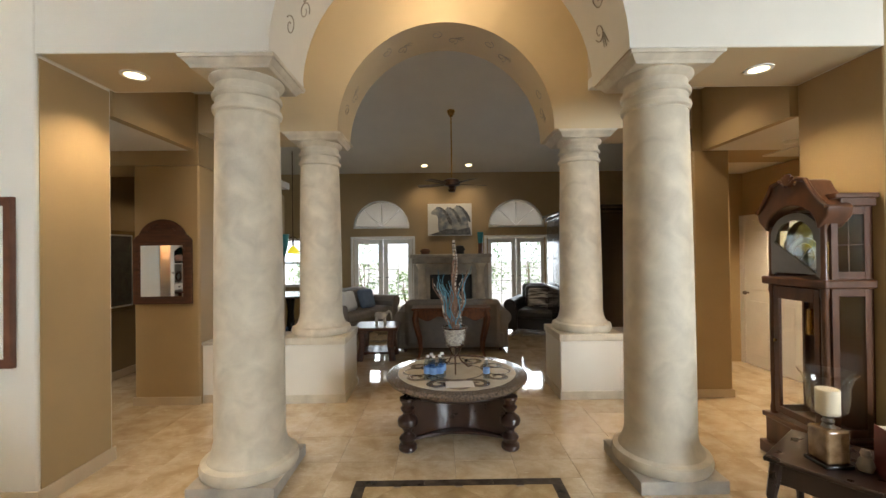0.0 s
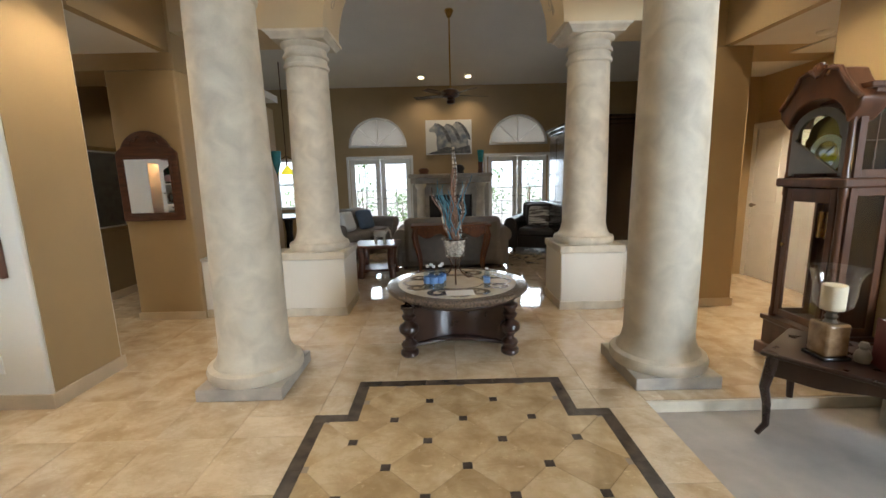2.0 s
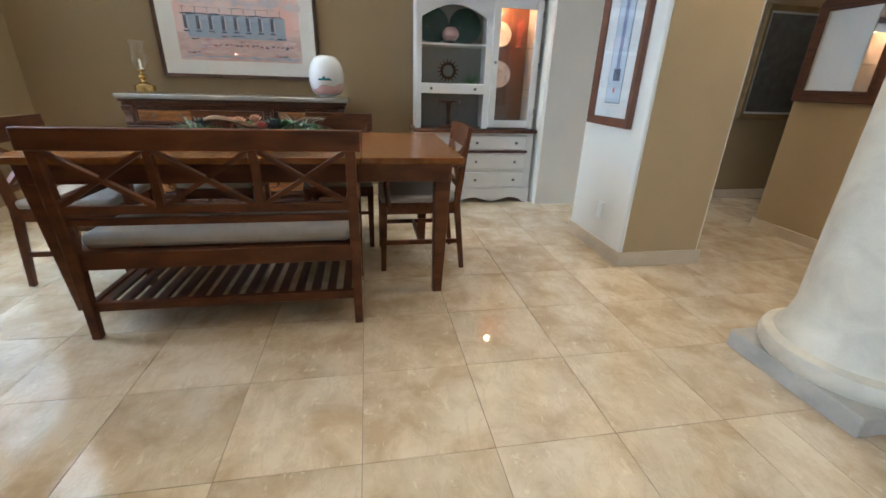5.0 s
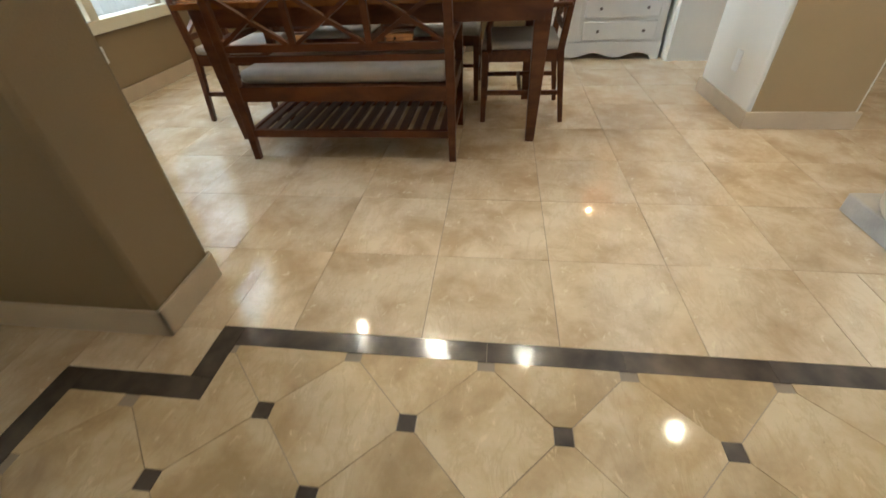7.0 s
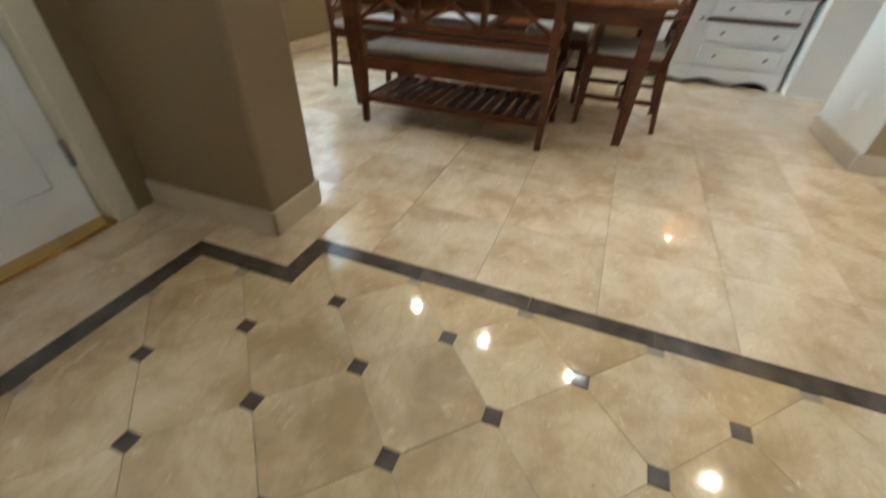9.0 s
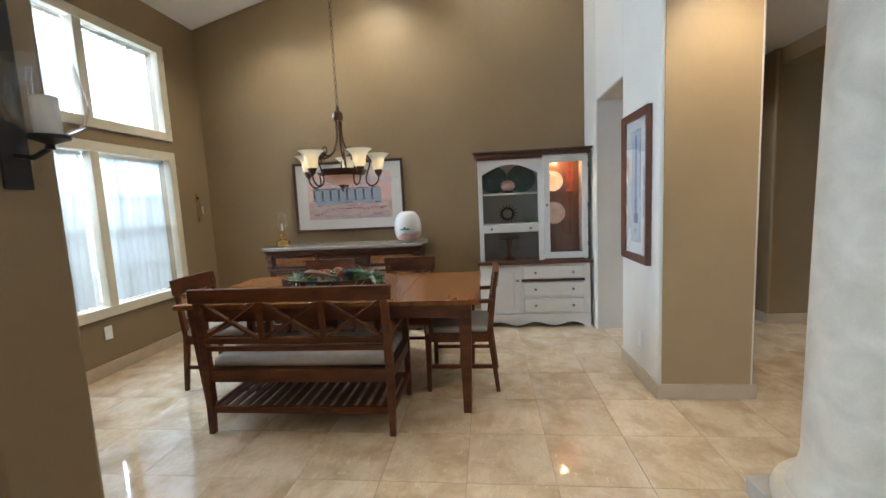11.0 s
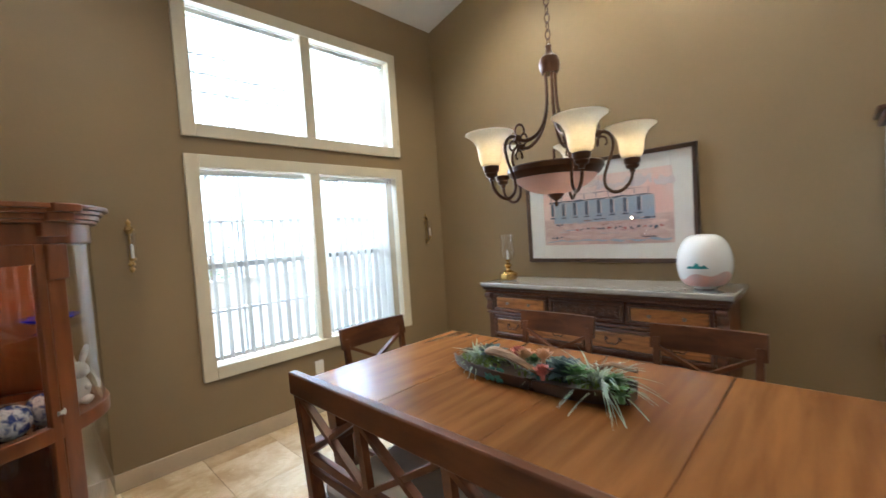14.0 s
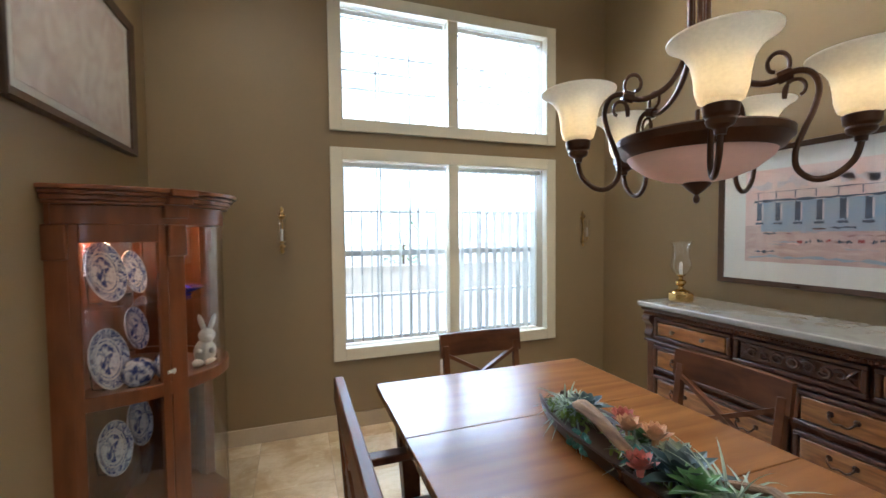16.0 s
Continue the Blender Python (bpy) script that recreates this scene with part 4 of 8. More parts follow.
def sideboard():
    """Front faces +x."""
    ob = thing("sideboard", pose(-4.43, -0.07, 0), "carved cherry sideboard with a grey marble top", "sideboard")
    hw, dp, h = 0.83, 0.425, 0.908
    part("marble_top", boxes((0, dp + 0.045, -hw - 0.045, hw + 0.045, h, h + 0.035)), "marble", ob, "grey veined marble top", 0.008)
    part("body", boxes((0.01, dp - 0.015, -hw, hw, 0.07, h - 0.05)), "wood", ob, "", 0.003)
    part("cornice", boxes((0.0, dp + 0.03, -hw - 0.03, hw + 0.03, h - 0.022, h), (0.0, dp + 0.015, -hw - 0.015, hw + 0.015, h - 0.05, h - 0.022)), "wood_dark", ob, "", 0.006)
    beads = B()
    k = 0
    y = -hw
    while y < hw:
        bmesh.ops.create_icosphere(beads, subdivisions=1, radius=0.0105, matrix=Matrix.Translation((dp + 0.027, y, h - 0.037)))
        y += 0.021
    part("bead_moulding", beads, "wood", ob)
    part("base_moulding", boxes((0, dp + 0.02, -hw - 0.02, hw + 0.02, 0.03, 0.10)), "wood_dark", ob, "", 0.008)
    for y in (-hw + 0.05, hw - 0.05):
        part("foot", lathe(B(), [(0, 0), (0.03, 0), (0.045, 0.012), (0.04, 0.03)], 16, (dp - 0.05, y, 0)), "wood_dark", ob)
        part("foot", lathe(B(), [(0, 0), (0.03, 0), (0.045, 0.012), (0.04, 0.03)], 16, (0.06, y, 0)), "wood_dark", ob)
        sg = 1 if y > 0 else -1
        curve = smooth([(x, z, 0) for x, z in ((dp - 0.03, 0.705), (dp + 0.01, 0.715), (dp + 0.018, 0.735), (dp + 0.004, 0.765), (dp + 0.012, 0.80), (dp + 0.036, 0.825), (dp + 0.034, 0.85), (dp + 0.01, 0.857), (dp - 0.03, 0.857))], 3)
        bm = B()
        ya, yb = sorted((sg * (hw - 0.045), sg * (hw + 0.012)))
        lo, hi = [bm.verts.new((p.x, ya, p.y)) for p in curve], [bm.verts.new((p.x, yb, p.y)) for p in curve]
        for i in range(len(curve)):
            j = (i + 1) % len(curve)
            bm.faces.new((lo[i], lo[j], hi[j], hi[i]))
        bm.faces.new(lo[::-1])
        bm.faces.new(hi)
        part("corbel", bm, "wood_dark", ob, "carved scroll bracket", 0.003)
    cells = [(y0, y1, 0.715, 0.85, k) for k, (y0, y1) in enumerate(((-hw + 0.06, -0.285), (-0.265, 0.265), (0.285, hw - 0.06)))]
    cells += [(y0, y1, z0, z1, 3) for z0, z1 in ((0.515, 0.675), (0.325, 0.485), (0.135, 0.295)) for y0, y1 in ((-hw + 0.06, -0.012), (0.012, hw - 0.06))]
    part("shelf_moulding", boxes((dp - 0.015, dp + 0.02, -hw - 0.012, hw + 0.012, 0.688, 0.704)), "wood_dark", ob, "", 0.005)
    for y in (-hw + 0.03, hw - 0.03):
        part("pilaster", boxes((dp - 0.015, dp + 0.006, y - 0.026, y + 0.026, 0.10, 0.688)), "wood_dark", ob, "", 0.004)
    for y0, y1, z0, z1, kind in cells:
        zc = (z0 + z1) / 2
        fr = boxes((dp - 0.015, dp + 0.014, y0, y1, z0, z0 + 0.02), (dp - 0.015, dp + 0.014, y0, y1, z1 - 0.02, z1), (dp - 0.015, dp + 0.0135, y0, y0 + 0.02, z0 + 0.02, z1 - 0.02), (dp - 0.015, dp + 0.0135, y1 - 0.02, y1, z0 + 0.02, z1 - 0.02))
        dr = part("drawer", fr, "wood_dark", ob, "", 0.005)
        part("drawer_panel", boxes((dp - 0.015, dp + (0.002 if kind == 1 else 0.011), y0 + 0.026, y1 - 0.026, z0 + 0.026, z1 - 0.026)), "wood_dark" if kind == 1 else "wood_honey", dr, "", 0.006)
        if kind == 1:
            part("rosette", lathe(B(), [(0, 0.014), (0.010, 0.012), (0.013, 0.006), (0.022, 0.010), (0.028, 0.004), (0.030, 0.0)], 16), "wood_dark", dr).matrix_basis = pose(dp, 0, zc, 0, 90, 0)
            for sg in (-1, 1):
                for cy, r in ((0.062, 0.030), (0.122, 0.027), (0.178, 0.023)):
                    up = 1 if cy != 0.122 else -1
                    pts = [(dp + 0.006, sg * (cy + r * (1 - a / 20) * math.cos(2.6 - a * 0.5)), zc + up * r * (1 - a / 20) * math.sin(2.6 - a * 0.5)) for a in range(17)]
                    part("carved_scroll", tube(B(), pts, 0.0085, 7, 0.005), "wood_dark", dr)
                lf = B()
                for q in (0.55, 0.0, -0.55):
                    tube(lf, [(dp + 0.004, sg * 0.198, zc), (dp + 0.008, sg * (0.212 + 0.006 * math.cos(q)), zc + q * 0.035), (dp + 0.003, sg * 0.232, zc + q * 0.06)], 0.008, 6, 0.002)
                part("carved_leaf", lf, "wood_dark", dr)
        elif kind == 3:
            for y in (y0 + (y1 - y0) * 0.24, y0 + (y1 - y0) * 0.76):
                pull = tube(B(), smooth([(dp + 0.012, y - 0.045, zc + 0.012), (dp + 0.03, y - 0.043, zc + 0.002), (dp + 0.036, y - 0.025, zc - 0.016), (dp + 0.036, y, zc - 0.010), (dp + 0.036, y + 0.025, zc - 0.016), (dp + 0.03, y + 0.043, zc + 0.002), (dp + 0.012, y + 0.045, zc + 0.012)], 3), 0.0045, 7)
                part("bail_pull", pull, "bronze", dr, "dark bronze bail pull")
                for q in (-0.045, 0.045):
                    part("pull_rosette", lathe(B(), [(0, 0.006), (0.007, 0.005), (0.012, 0.002), (0.013, 0)], 12), "bronze", dr).matrix_basis = pose(dp + 0.011, y + q, zc + 0.012, 0, 90, 0)
        else:
            for y in (y0 + (y1 - y0) * 0.3, y0 + (y1 - y0) * 0.7):
                part("knob", lathe(B(), [(0, 0), (0.006, 0), (0.005, 0.012), (0.012, 0.018), (0.011, 0.026), (0, 0.030)], 14), "chrome", dr).matrix_basis = pose(dp + 0.011, y, zc, 0, 90, 0)
    return ob


sideboard()


def hutch():
    """Front faces +x; white body, brown tops."""
    ob = thing("china_hutch", pose(-4.43, 1.375, 0), "white painted hutch with brown wood tops and a glazed door", "hutch")
    w, dp = 1.15, 0.36
    hc, ht = 0.70, 1.84
    bs = part("base_cabinet", boxes((0, dp - 0.02, 0.01, w - 0.01, 0.10, hc - 0.03)), "white", ob, "", 0.003)
    n = 40
    pts = [(0.01, 0.14)]
    for k in range(n + 1):
        y = 0.01 + (w - 0.02) * k / n
        u = 2 * abs(k / n - 0.5)
        z = 0.0 if u > 0.88 else 0.035 + 0.02 * math.cos(u * 3 * math.pi)
        pts.append((y, z))
    pts.append((w - 0.01, 0.14))
    part("scalloped_base", prism(B(), pts, "x", dp - 0.02, dp - 0.002), "white", bs)
    part("base_side", boxes((0, dp - 0.02, 0.01, 0.03, 0.0, 0.10)), "white", bs)
    part("base_side", boxes((0, dp - 0.02, w - 0.03, w - 0.01, 0, 0.10)), "white", bs)
    part("counter", boxes((0, dp + 0.02, -0.01, w + 0.01, hc - 0.03, hc)), "wood_dark", ob, "dark brown wood counter", 0.006)
    d = part("door", boxes((dp - 0.02, dp - 0.002, 0.05, 0.42, 0.15, hc - 0.055)), "white", bs, "", 0.003)
    part("door_panel", boxes((dp - 0.002, dp + 0.006, 0.11, 0.36, 0.21, hc - 0.115)), "white", ob, "", 0.006)
    knob = lambda par, y, z: part("knob", lathe(B(), [(0, 0), (0.006, 0), (0.005, 0.01), (0.013, 0.016), (0.012, 0.024), (0, 0.028)], 12), "chrome", par)
    knob(bs, 0, 0).matrix_basis = pose(dp, 0.395, 0.50, 0, 90, 0)
    for z0, z1 in ((0.515, 0.645), (0.335, 0.475), (0.16, 0.305)):
        dr = part("drawer", boxes((dp - 0.02, dp + 0.006, 0.46, w - 0.08, z0, z1)), "white", ob, "", 0.006)
        for y in (0.58, w - 0.19):
            knob(dr, 0, 0).matrix_basis = pose(dp + 0.006, y, (z0 + z1) / 2, 0, 90, 0)
    part("drawer_divider", boxes((dp - 0.02, dp + 0.01, 0.44, w - 0.07, 0.487, 0.507)), "wood_dark", ob, "brown wood strip")
    ud = 0.28          # depth of the upper case
    part("upper_case", boxes((0, 0.02, 0.02, w - 0.02, hc, ht - 0.06), (0.02, ud, 0.02, 0.05, hc, ht - 0.06), (0.02, ud, w - 0.05, w - 0.02, hc, ht - 0.06), (0.02, ud - 0.02, 0.66, 0.68, hc, ht - 0.06), (0.02, ud, 0.05, w - 0.05, ht - 0.09, ht - 0.06)), "white", ob, "", 0.002)
    part("back_panel", boxes((0.02, 0.026, 0.05, 0.66, hc + 0.002, ht - 0.09)), "hutch_back", ob, "grey-green back panel")
    part("back_panel", boxes((0.02, 0.026, 0.68, w - 0.05, hc + 0.002, ht - 0.09)), "wood_oak", ob, "warm wood back panel")
    # arched rail, stiles
    pts = [(0.02, ht - 0.09), (0.02, ht - 0.30), (0.065, ht - 0.30)]
    pts += [(0.065 + 0.57 * k / 16, ht - 0.235 + 0.10 * math.sin(math.pi * k / 16)) for k in range(17)]
    pts += [(0.635, ht - 0.30), (0.69, ht - 0.30), (0.69, ht - 0.09)]
    part("arched_rail", prism(B(), pts, "x", ud - 0.018, ud + 0.003), "white", ob, "", 0.002)
    part("stile", boxes((ud - 0.018, ud + 0.003, 0.02, 0.065, hc, ht - 0.30)), "white", ob, "", 0.002)
    part("stile", boxes((ud - 0.018, ud + 0.003, 0.635, 0.69, hc, ht - 0.30)), "white", ob, "", 0.002)
    part("shelf", boxes((0.026, ud - 0.02, 0.05, 0.66, 1.395, 1.412)), "white", ob, "", 0.002)
    part("shelf", boxes((0.026, ud - 0.02, 0.05, 0.66, 1.07, 1.087)), "white", ob, "", 0.002)
    dr = part("small_drawer", boxes((0.03, ud + 0.01, 0.055, 0.65, 1.0, 1.085)), "white", ob, "", 0.004)
    for y in (0.15, 0.55):
        knob(dr, 0, 0).matrix_basis = pose(ud + 0.01, y, 1.042, 0, 90, 0)
    y0, y1, z0, z1 = 0.69, w - 0.02, hc + 0.015, ht - 0.075
    gd = part("glass_door", boxes((ud, ud + 0.02, y0, y0 + 0.06, z0, z1), (ud, ud + 0.02, y1 - 0.06, y1, z0, z1), (ud, ud + 0.0195, y0 + 0.06, y1 - 0.06, z0, z0 + 0.065), (ud, ud + 0.0195, y0 + 0.06, y1 - 0.06, z1 - 0.065, z1)), "white", ob, "", 0.003)
    part("pane", boxes((ud + 0.008, ud + 0.011, y0 + 0.06, y1 - 0.06, z0 + 0.065, z1 - 0.065)), "glass", gd)
    knob(gd, 0, 0).matrix_basis = pose(ud + 0.02, y0 + 0.03, 1.27, 0, 90, 0)
    for k in range(3):
        part("hinge", boxes((ud + 0.004, ud + 0.026, y1 - 0.004, y1 + 0.006, z0 + 0.12 + 0.4 * k, z0 + 0.17 + 0.4 * k)), "chrome", gd)
    for z in (1.05, 1.40):
        part("glass_shelf", boxes((0.03, ud - 0.02, 0.685, w - 0.055, z, z + 0.006)), "glass", ob)
    part("crown", boxes((0, ud + 0.055, -0.025, w + 0.025, ht - 0.022, ht), (0, ud + 0.035, -0.008, w + 0.008, ht - 0.06, ht - 0.022)), "wood_dark", ob, "brown wood crown moulding", 0.008)
    part("crown_step", boxes((ud, ud + 0.022, 0.02, 0.68, ht - 0.085, ht - 0.06)), "wood_dark", ob)
    return ob


M["hutch_back"] = material("grey_panel", (0.30, 0.30, 0.27), 0.6, scale=4, vary=0.08, bump=0.05)
hutch()
# the small bulb that lights the glazed side of the hutch
lamp("hutch_bulb", "POINT", pose(-4.24, 2.25, 1.72), 3.2, (1.0, 0.5, 0.2), 0.02)


def bow(a, b, t0, t1, n, k=1.0):
    return [(-k * a * math.sin(t0 + (t1 - t0) * i / n), k * b * math.cos(t0 + (t1 - t0) * i / n)) for i in range(n + 1)]


def curio():
    """Half-round cabinet with its back to the wall at x = 0; it bulges to -x."""
    ob = thing("curio_cabinet", pose(-1.032, -1.08, 0), "half-round oak curio cabinet with curved glass and blue china", "cabinet")
    a, b, ht = 0.51, 0.40, 1.58

    def ring(name, z0, z1, k, mat, label="", par=None, inner=None):
        o = bow(a, b, 0, math.pi, 40, k)
        if inner:
            o = o + bow(a, b, math.pi, 0, 40, inner)
        return part(name, prism(B(), o, "z", z0, z1), mat, par or ob, label, 0.004)
    ring("plinth", 0.0, 0.09, 0.97, "wood_oak")
    ring("floor_board", 0.09, 0.115, 0.98, "wood_oak")
    ring("frieze", ht - 0.142, ht - 0.068, 0.985, "wood_oak")
    ring("cornice_bead", ht - 0.068, ht - 0.054, 1.03, "wood_oak")
    ring("cornice", ht - 0.054, ht - 0.034, 1.05, "wood_oak")
    ring("cornice_cove", ht - 0.034, ht - 0.018, 1.075, "wood_oak")
    ring("top", ht - 0.018, ht, 1.11, "wood_oak")
    for t in (0.82, 2.32):
        for z0, z1, k in ((ht - 0.115, ht - 0.062, 1.03), (ht - 0.062, ht - 0.03, 1.085), (ht - 0.03, ht + 0.001, 1.14)):
            o = bow(a, b, t - 0.10, t + 0.10, 4, k) + bow(a, b, t + 0.10, t - 0.10, 4, 0.9)
            part("cornice_break", prism(B(), o, "z", z0, z1), "wood_oak", ob, "", 0.005)
    ring("middle_rail", 0.745, 0.80, 1.0, "wood_oak", "", None, 0.90)
    ring("deck", 0.755, 0.77, 0.9, "wood_oak")
    part("back_panel", boxes((-0.02, -0.004, -b, b, 0.1, ht - 0.06)), "wood_oak", ob, "warm mirrored wood back")
    for i, t in enumerate((0.06, 0.82, 2.32, 3.08)):
        o = bow(a, b, t - 0.07, t + 0.07, 3, 1.0) + bow(a, b, t + 0.07, t - 0.07, 3, 0.9)
        pl = part("pilaster", prism(B(), o, "z", 0.1, ht - 0.14), "wood_oak", ob, "", 0.003)
        o = bow(a, b, t - 0.075, t + 0.075, 3, 1.035) + bow(a, b, t + 0.075, t - 0.075, 3, 0.95)
        part("corbel", prism(B(), o, "z", ht - 0.27, ht - 0.14), "wood_oak", pl, "", 0.008)
    dm = part("door", prism(prism(B(), bow(a, b, 0.125, 0.19, 3, 1.0) + bow(a, b, 0.19, 0.125, 3, 0.95), "z", 0.12, ht - 0.14), bow(a, b, 0.68, 0.745, 3, 1.0) + bow(a, b, 0.745, 0.68, 3, 0.95), "z", 0.12, ht - 0.14), "wood_oak", ob, "", 0.003)
    part("door_rail", prism(B(), bow(a, b, 0.19, 0.68, 10, 0.998) + bow(a, b, 0.68, 0.19, 10, 0.95), "z", ht - 0.21, ht - 0.14), "wood_oak", dm, "", 0.003)
    part("knob", lathe(B(), [(0, 0), (0.008, 0), (0.008, 0.012), (0.019, 0.02), (0.017, 0.03), (0, 0.036)], 16), "white", dm, "white porcelain knob").matrix_basis = pose(-a * math.sin(0.715), b * math.cos(0.715), 0.84, 90, 0, -20)
    for t0, t1 in ((0.19, 0.68), (0.89, 2.25)):
        for z0, z1 in ((0.80, ht - 0.14), (0.115, 0.745)):
            part("curved_pane", prism(B(), bow(a, b, t0, t1, 14, 0.975) + bow(a, b, t1, t0, 14, 0.970), "z", z0, z1), "glass", ob)
    part("side_panel", prism(B(), bow(a, b, 2.39, 3.01, 14, 0.985) + bow(a, b, 3.01, 2.39, 14, 0.955), "z", 0.115, ht - 0.14), "wood_oak", ob)
    for z in (1.115, 0.40):
        part("glass_shelf", prism(B(), bow(a, b, 0, math.pi, 30, 0.89), "z", z, z + 0.007), "glass", ob)
    return ob


curio()
lamp("curio_bulb", "POINT", pose(-1.15, -1.0, 1.40), 4.5, (1.0, 0.62, 0.32), 0.02)
M["china"] = material("white_china", (0.66, 0.68, 0.72), 0.15, scale=30, vary=0.06, dark=(0.50, 0.55, 0.66), contrast=0.4, bump=0.0, coat=0.5)
M["china_blue"] = material("blue_transfer_print", (0.55, 0.60, 0.72), 0.15, scale=70, vary=0.1, dark=(0.03, 0.06, 0.26), contrast=0.16, distort=1.2, bump=0.0, coat=0.5)
M["china_motif"] = material("blue_willow_motif", (0.60, 0.64, 0.72), 0.15, scale=38, vary=0.1, dark=(0.035, 0.07, 0.28), contrast=0.14, distort=0.6, bump=0.0, coat=0.5)
M["cobalt"] = material("cobalt_glass", (0.015, 0.02, 0.35), 0.1, scale=9, vary=0.2, bump=0.0, coat=0.5)


def plate(x, y, z, r, rz):
    ob = thing("china_plate", pose(x, y, z), "blue and white china plate standing on edge", "plate", "china in the curio cabinet")
    p = part("dish", lathe(B(), [(0, 0), (r * 0.6, 0), (r * 0.68, 0.006), (r * 0.985, 0.017), (r, 0.021), (r * 0.985, 0.022), (r * 0.66, 0.011), (0, 0.006)], 32), "china", ob)
    p.matrix_basis = pose(0, 0, r, 78, 0, rz)
    at = lambda f: 0.011 + (f - 0.66) / 0.325 * 0.011 if f > 0.66 else 0.006 + 0.005 * f / 0.66
    for nm, f0, f1, mt in (("rim_print", 0.69, 0.96, "china_blue"), ("inner_ring", 0.585, 0.635, "china_blue"), ("centre_motif", 0.0, 0.50, "china_motif")):
        part(nm, lathe(B(), [(f0 * r, at(f0) + 0.0006), (f1 * r, at(f1) + 0.0006)], 32), mt, p)
    st = tube(B(), [(0.0, 0.0, 0.003), (0.05, 0, 0.003), (0.06, 0, r * 0.9)], 0.003, 6)
    part("stand", st, "black", ob).matrix_basis = pose(0, 0, 0, 0, 0, rz + 90)


for x, y, z, r, rz in ((-1.13, -0.86, 1.123, 0.125, -100), (-1.14, -1.13, 1.123, 0.102, -96), (-1.13, -0.86, 0.77, 0.125, -100), (-1.14, -1.13, 0.86, 0.102, -96), (-1.13, -0.88, 0.408, 0.11, -100), (-1.14, -1.13, 0.408, 0.11, -96)):
    plate(x, y, z, r, rz)
for x, y in ((-1.25, -0.83), (-1.34, -0.90)):
    ob = thing("china_orb", pose(x, y, 0.77), "blue and white porcelain ball on a small ring", "ornament", "china in the curio cabinet")
    part("ball", lathe(B(), [(0, 0.01)] + [(0.06 * math.sin(math.pi * k / 12), 0.07 - 0.06 * math.cos(math.pi * k / 12)) for k in range(1, 12)] + [(0, 0.13)], 20), "china_motif", ob)
    part("ring", lathe(B(), [(0.03, 0), (0.04, 0), (0.038, 0.014), (0.03, 0.014)], 16), "wood_black", ob)
ob = thing("rabbit_figurine", pose(-1.44, -1.10, 0.771), "cream ceramic rabbit figurine on the cabinet shelf", "figurine")
bm = B()
for px, py, pz, rx, ry, rz in ((0, 0, 0.062, 0.048, 0.046, 0.062), (-0.012, 0.014, 0.142, 0.036, 0.034, 0.036), (-0.026, 0.04, 0.136, 0.018, 0.02, 0.016), (-0.03, 0.03, 0.018, 0.026, 0.034, 0.018), (0.024, 0.036, 0.018, 0.024, 0.034, 0.018), (-0.034, 0.022, 0.07, 0.014, 0.026, 0.014), (0.016, 0.036, 0.072, 0.014, 0.024, 0.014), (0.01, -0.045, 0.03, 0.02, 0.02, 0.02)):
    bmesh.ops.create_icosphere(bm, subdivisions=3, radius=1.0, matrix=Matrix.Translation((px, py, pz)) @ Matrix.Diagonal((rx, ry, rz, 1)))
for sg in (-1, 1):
    bmesh.ops.create_icosphere(bm, subdivisions=3, radius=1.0, matrix=pose(-0.012 + sg * 0.022, 0.004, 0.20, 8, sg * 18, 0) @ Matrix.Diagonal((0.013, 0.009, 0.046, 1)))
part("body", bm, "paper", ob)
ob = thing("glass_dish", pose(-1.38, -1.0, 1.123), "cobalt blue glass dish on a clear shelf", "dish")
part("bowl", lathe(B(), [(0, 0), (0.03, 0), (0.035, 0.01), (0.09, 0.035), (0.095, 0.04), (0.085, 0.04), (0.03, 0.014), (0, 0.012)], 24), "cobalt", ob)
for k, (x, y) in enumerate(((-1.3, -1.1), (-1.22, -1.25), (-1.38, -1.0))):
    ob = thing("glass_goblet", pose(x, y, 0.408 if k else 0.116), "clear stemmed goblet in the cabinet", "goblet", "goblets in the cabinet")
    part("cup", lathe(B(), [(0, 0), (0.035, 0), (0.035, 0.004), (0.006, 0.01), (0.005, 0.08), (0.03, 0.10), (0.038, 0.16), (0.036, 0.16), (0.027, 0.105), (0, 0.09)], 20), "glass", ob)

# ---- dining room: chandelier, pictures, small things ----


M["shade"] = frosted("amber_frosted_glass", (0.93, 0.88, 0.76), 0.5, 22)
M["bowl"] = frosted("rose_alabaster", (0.85, 0.66, 0.58), 0.5, 5)
M["bulb"] = glow("bulb", (1.0, 0.72, 0.38), 5.0)


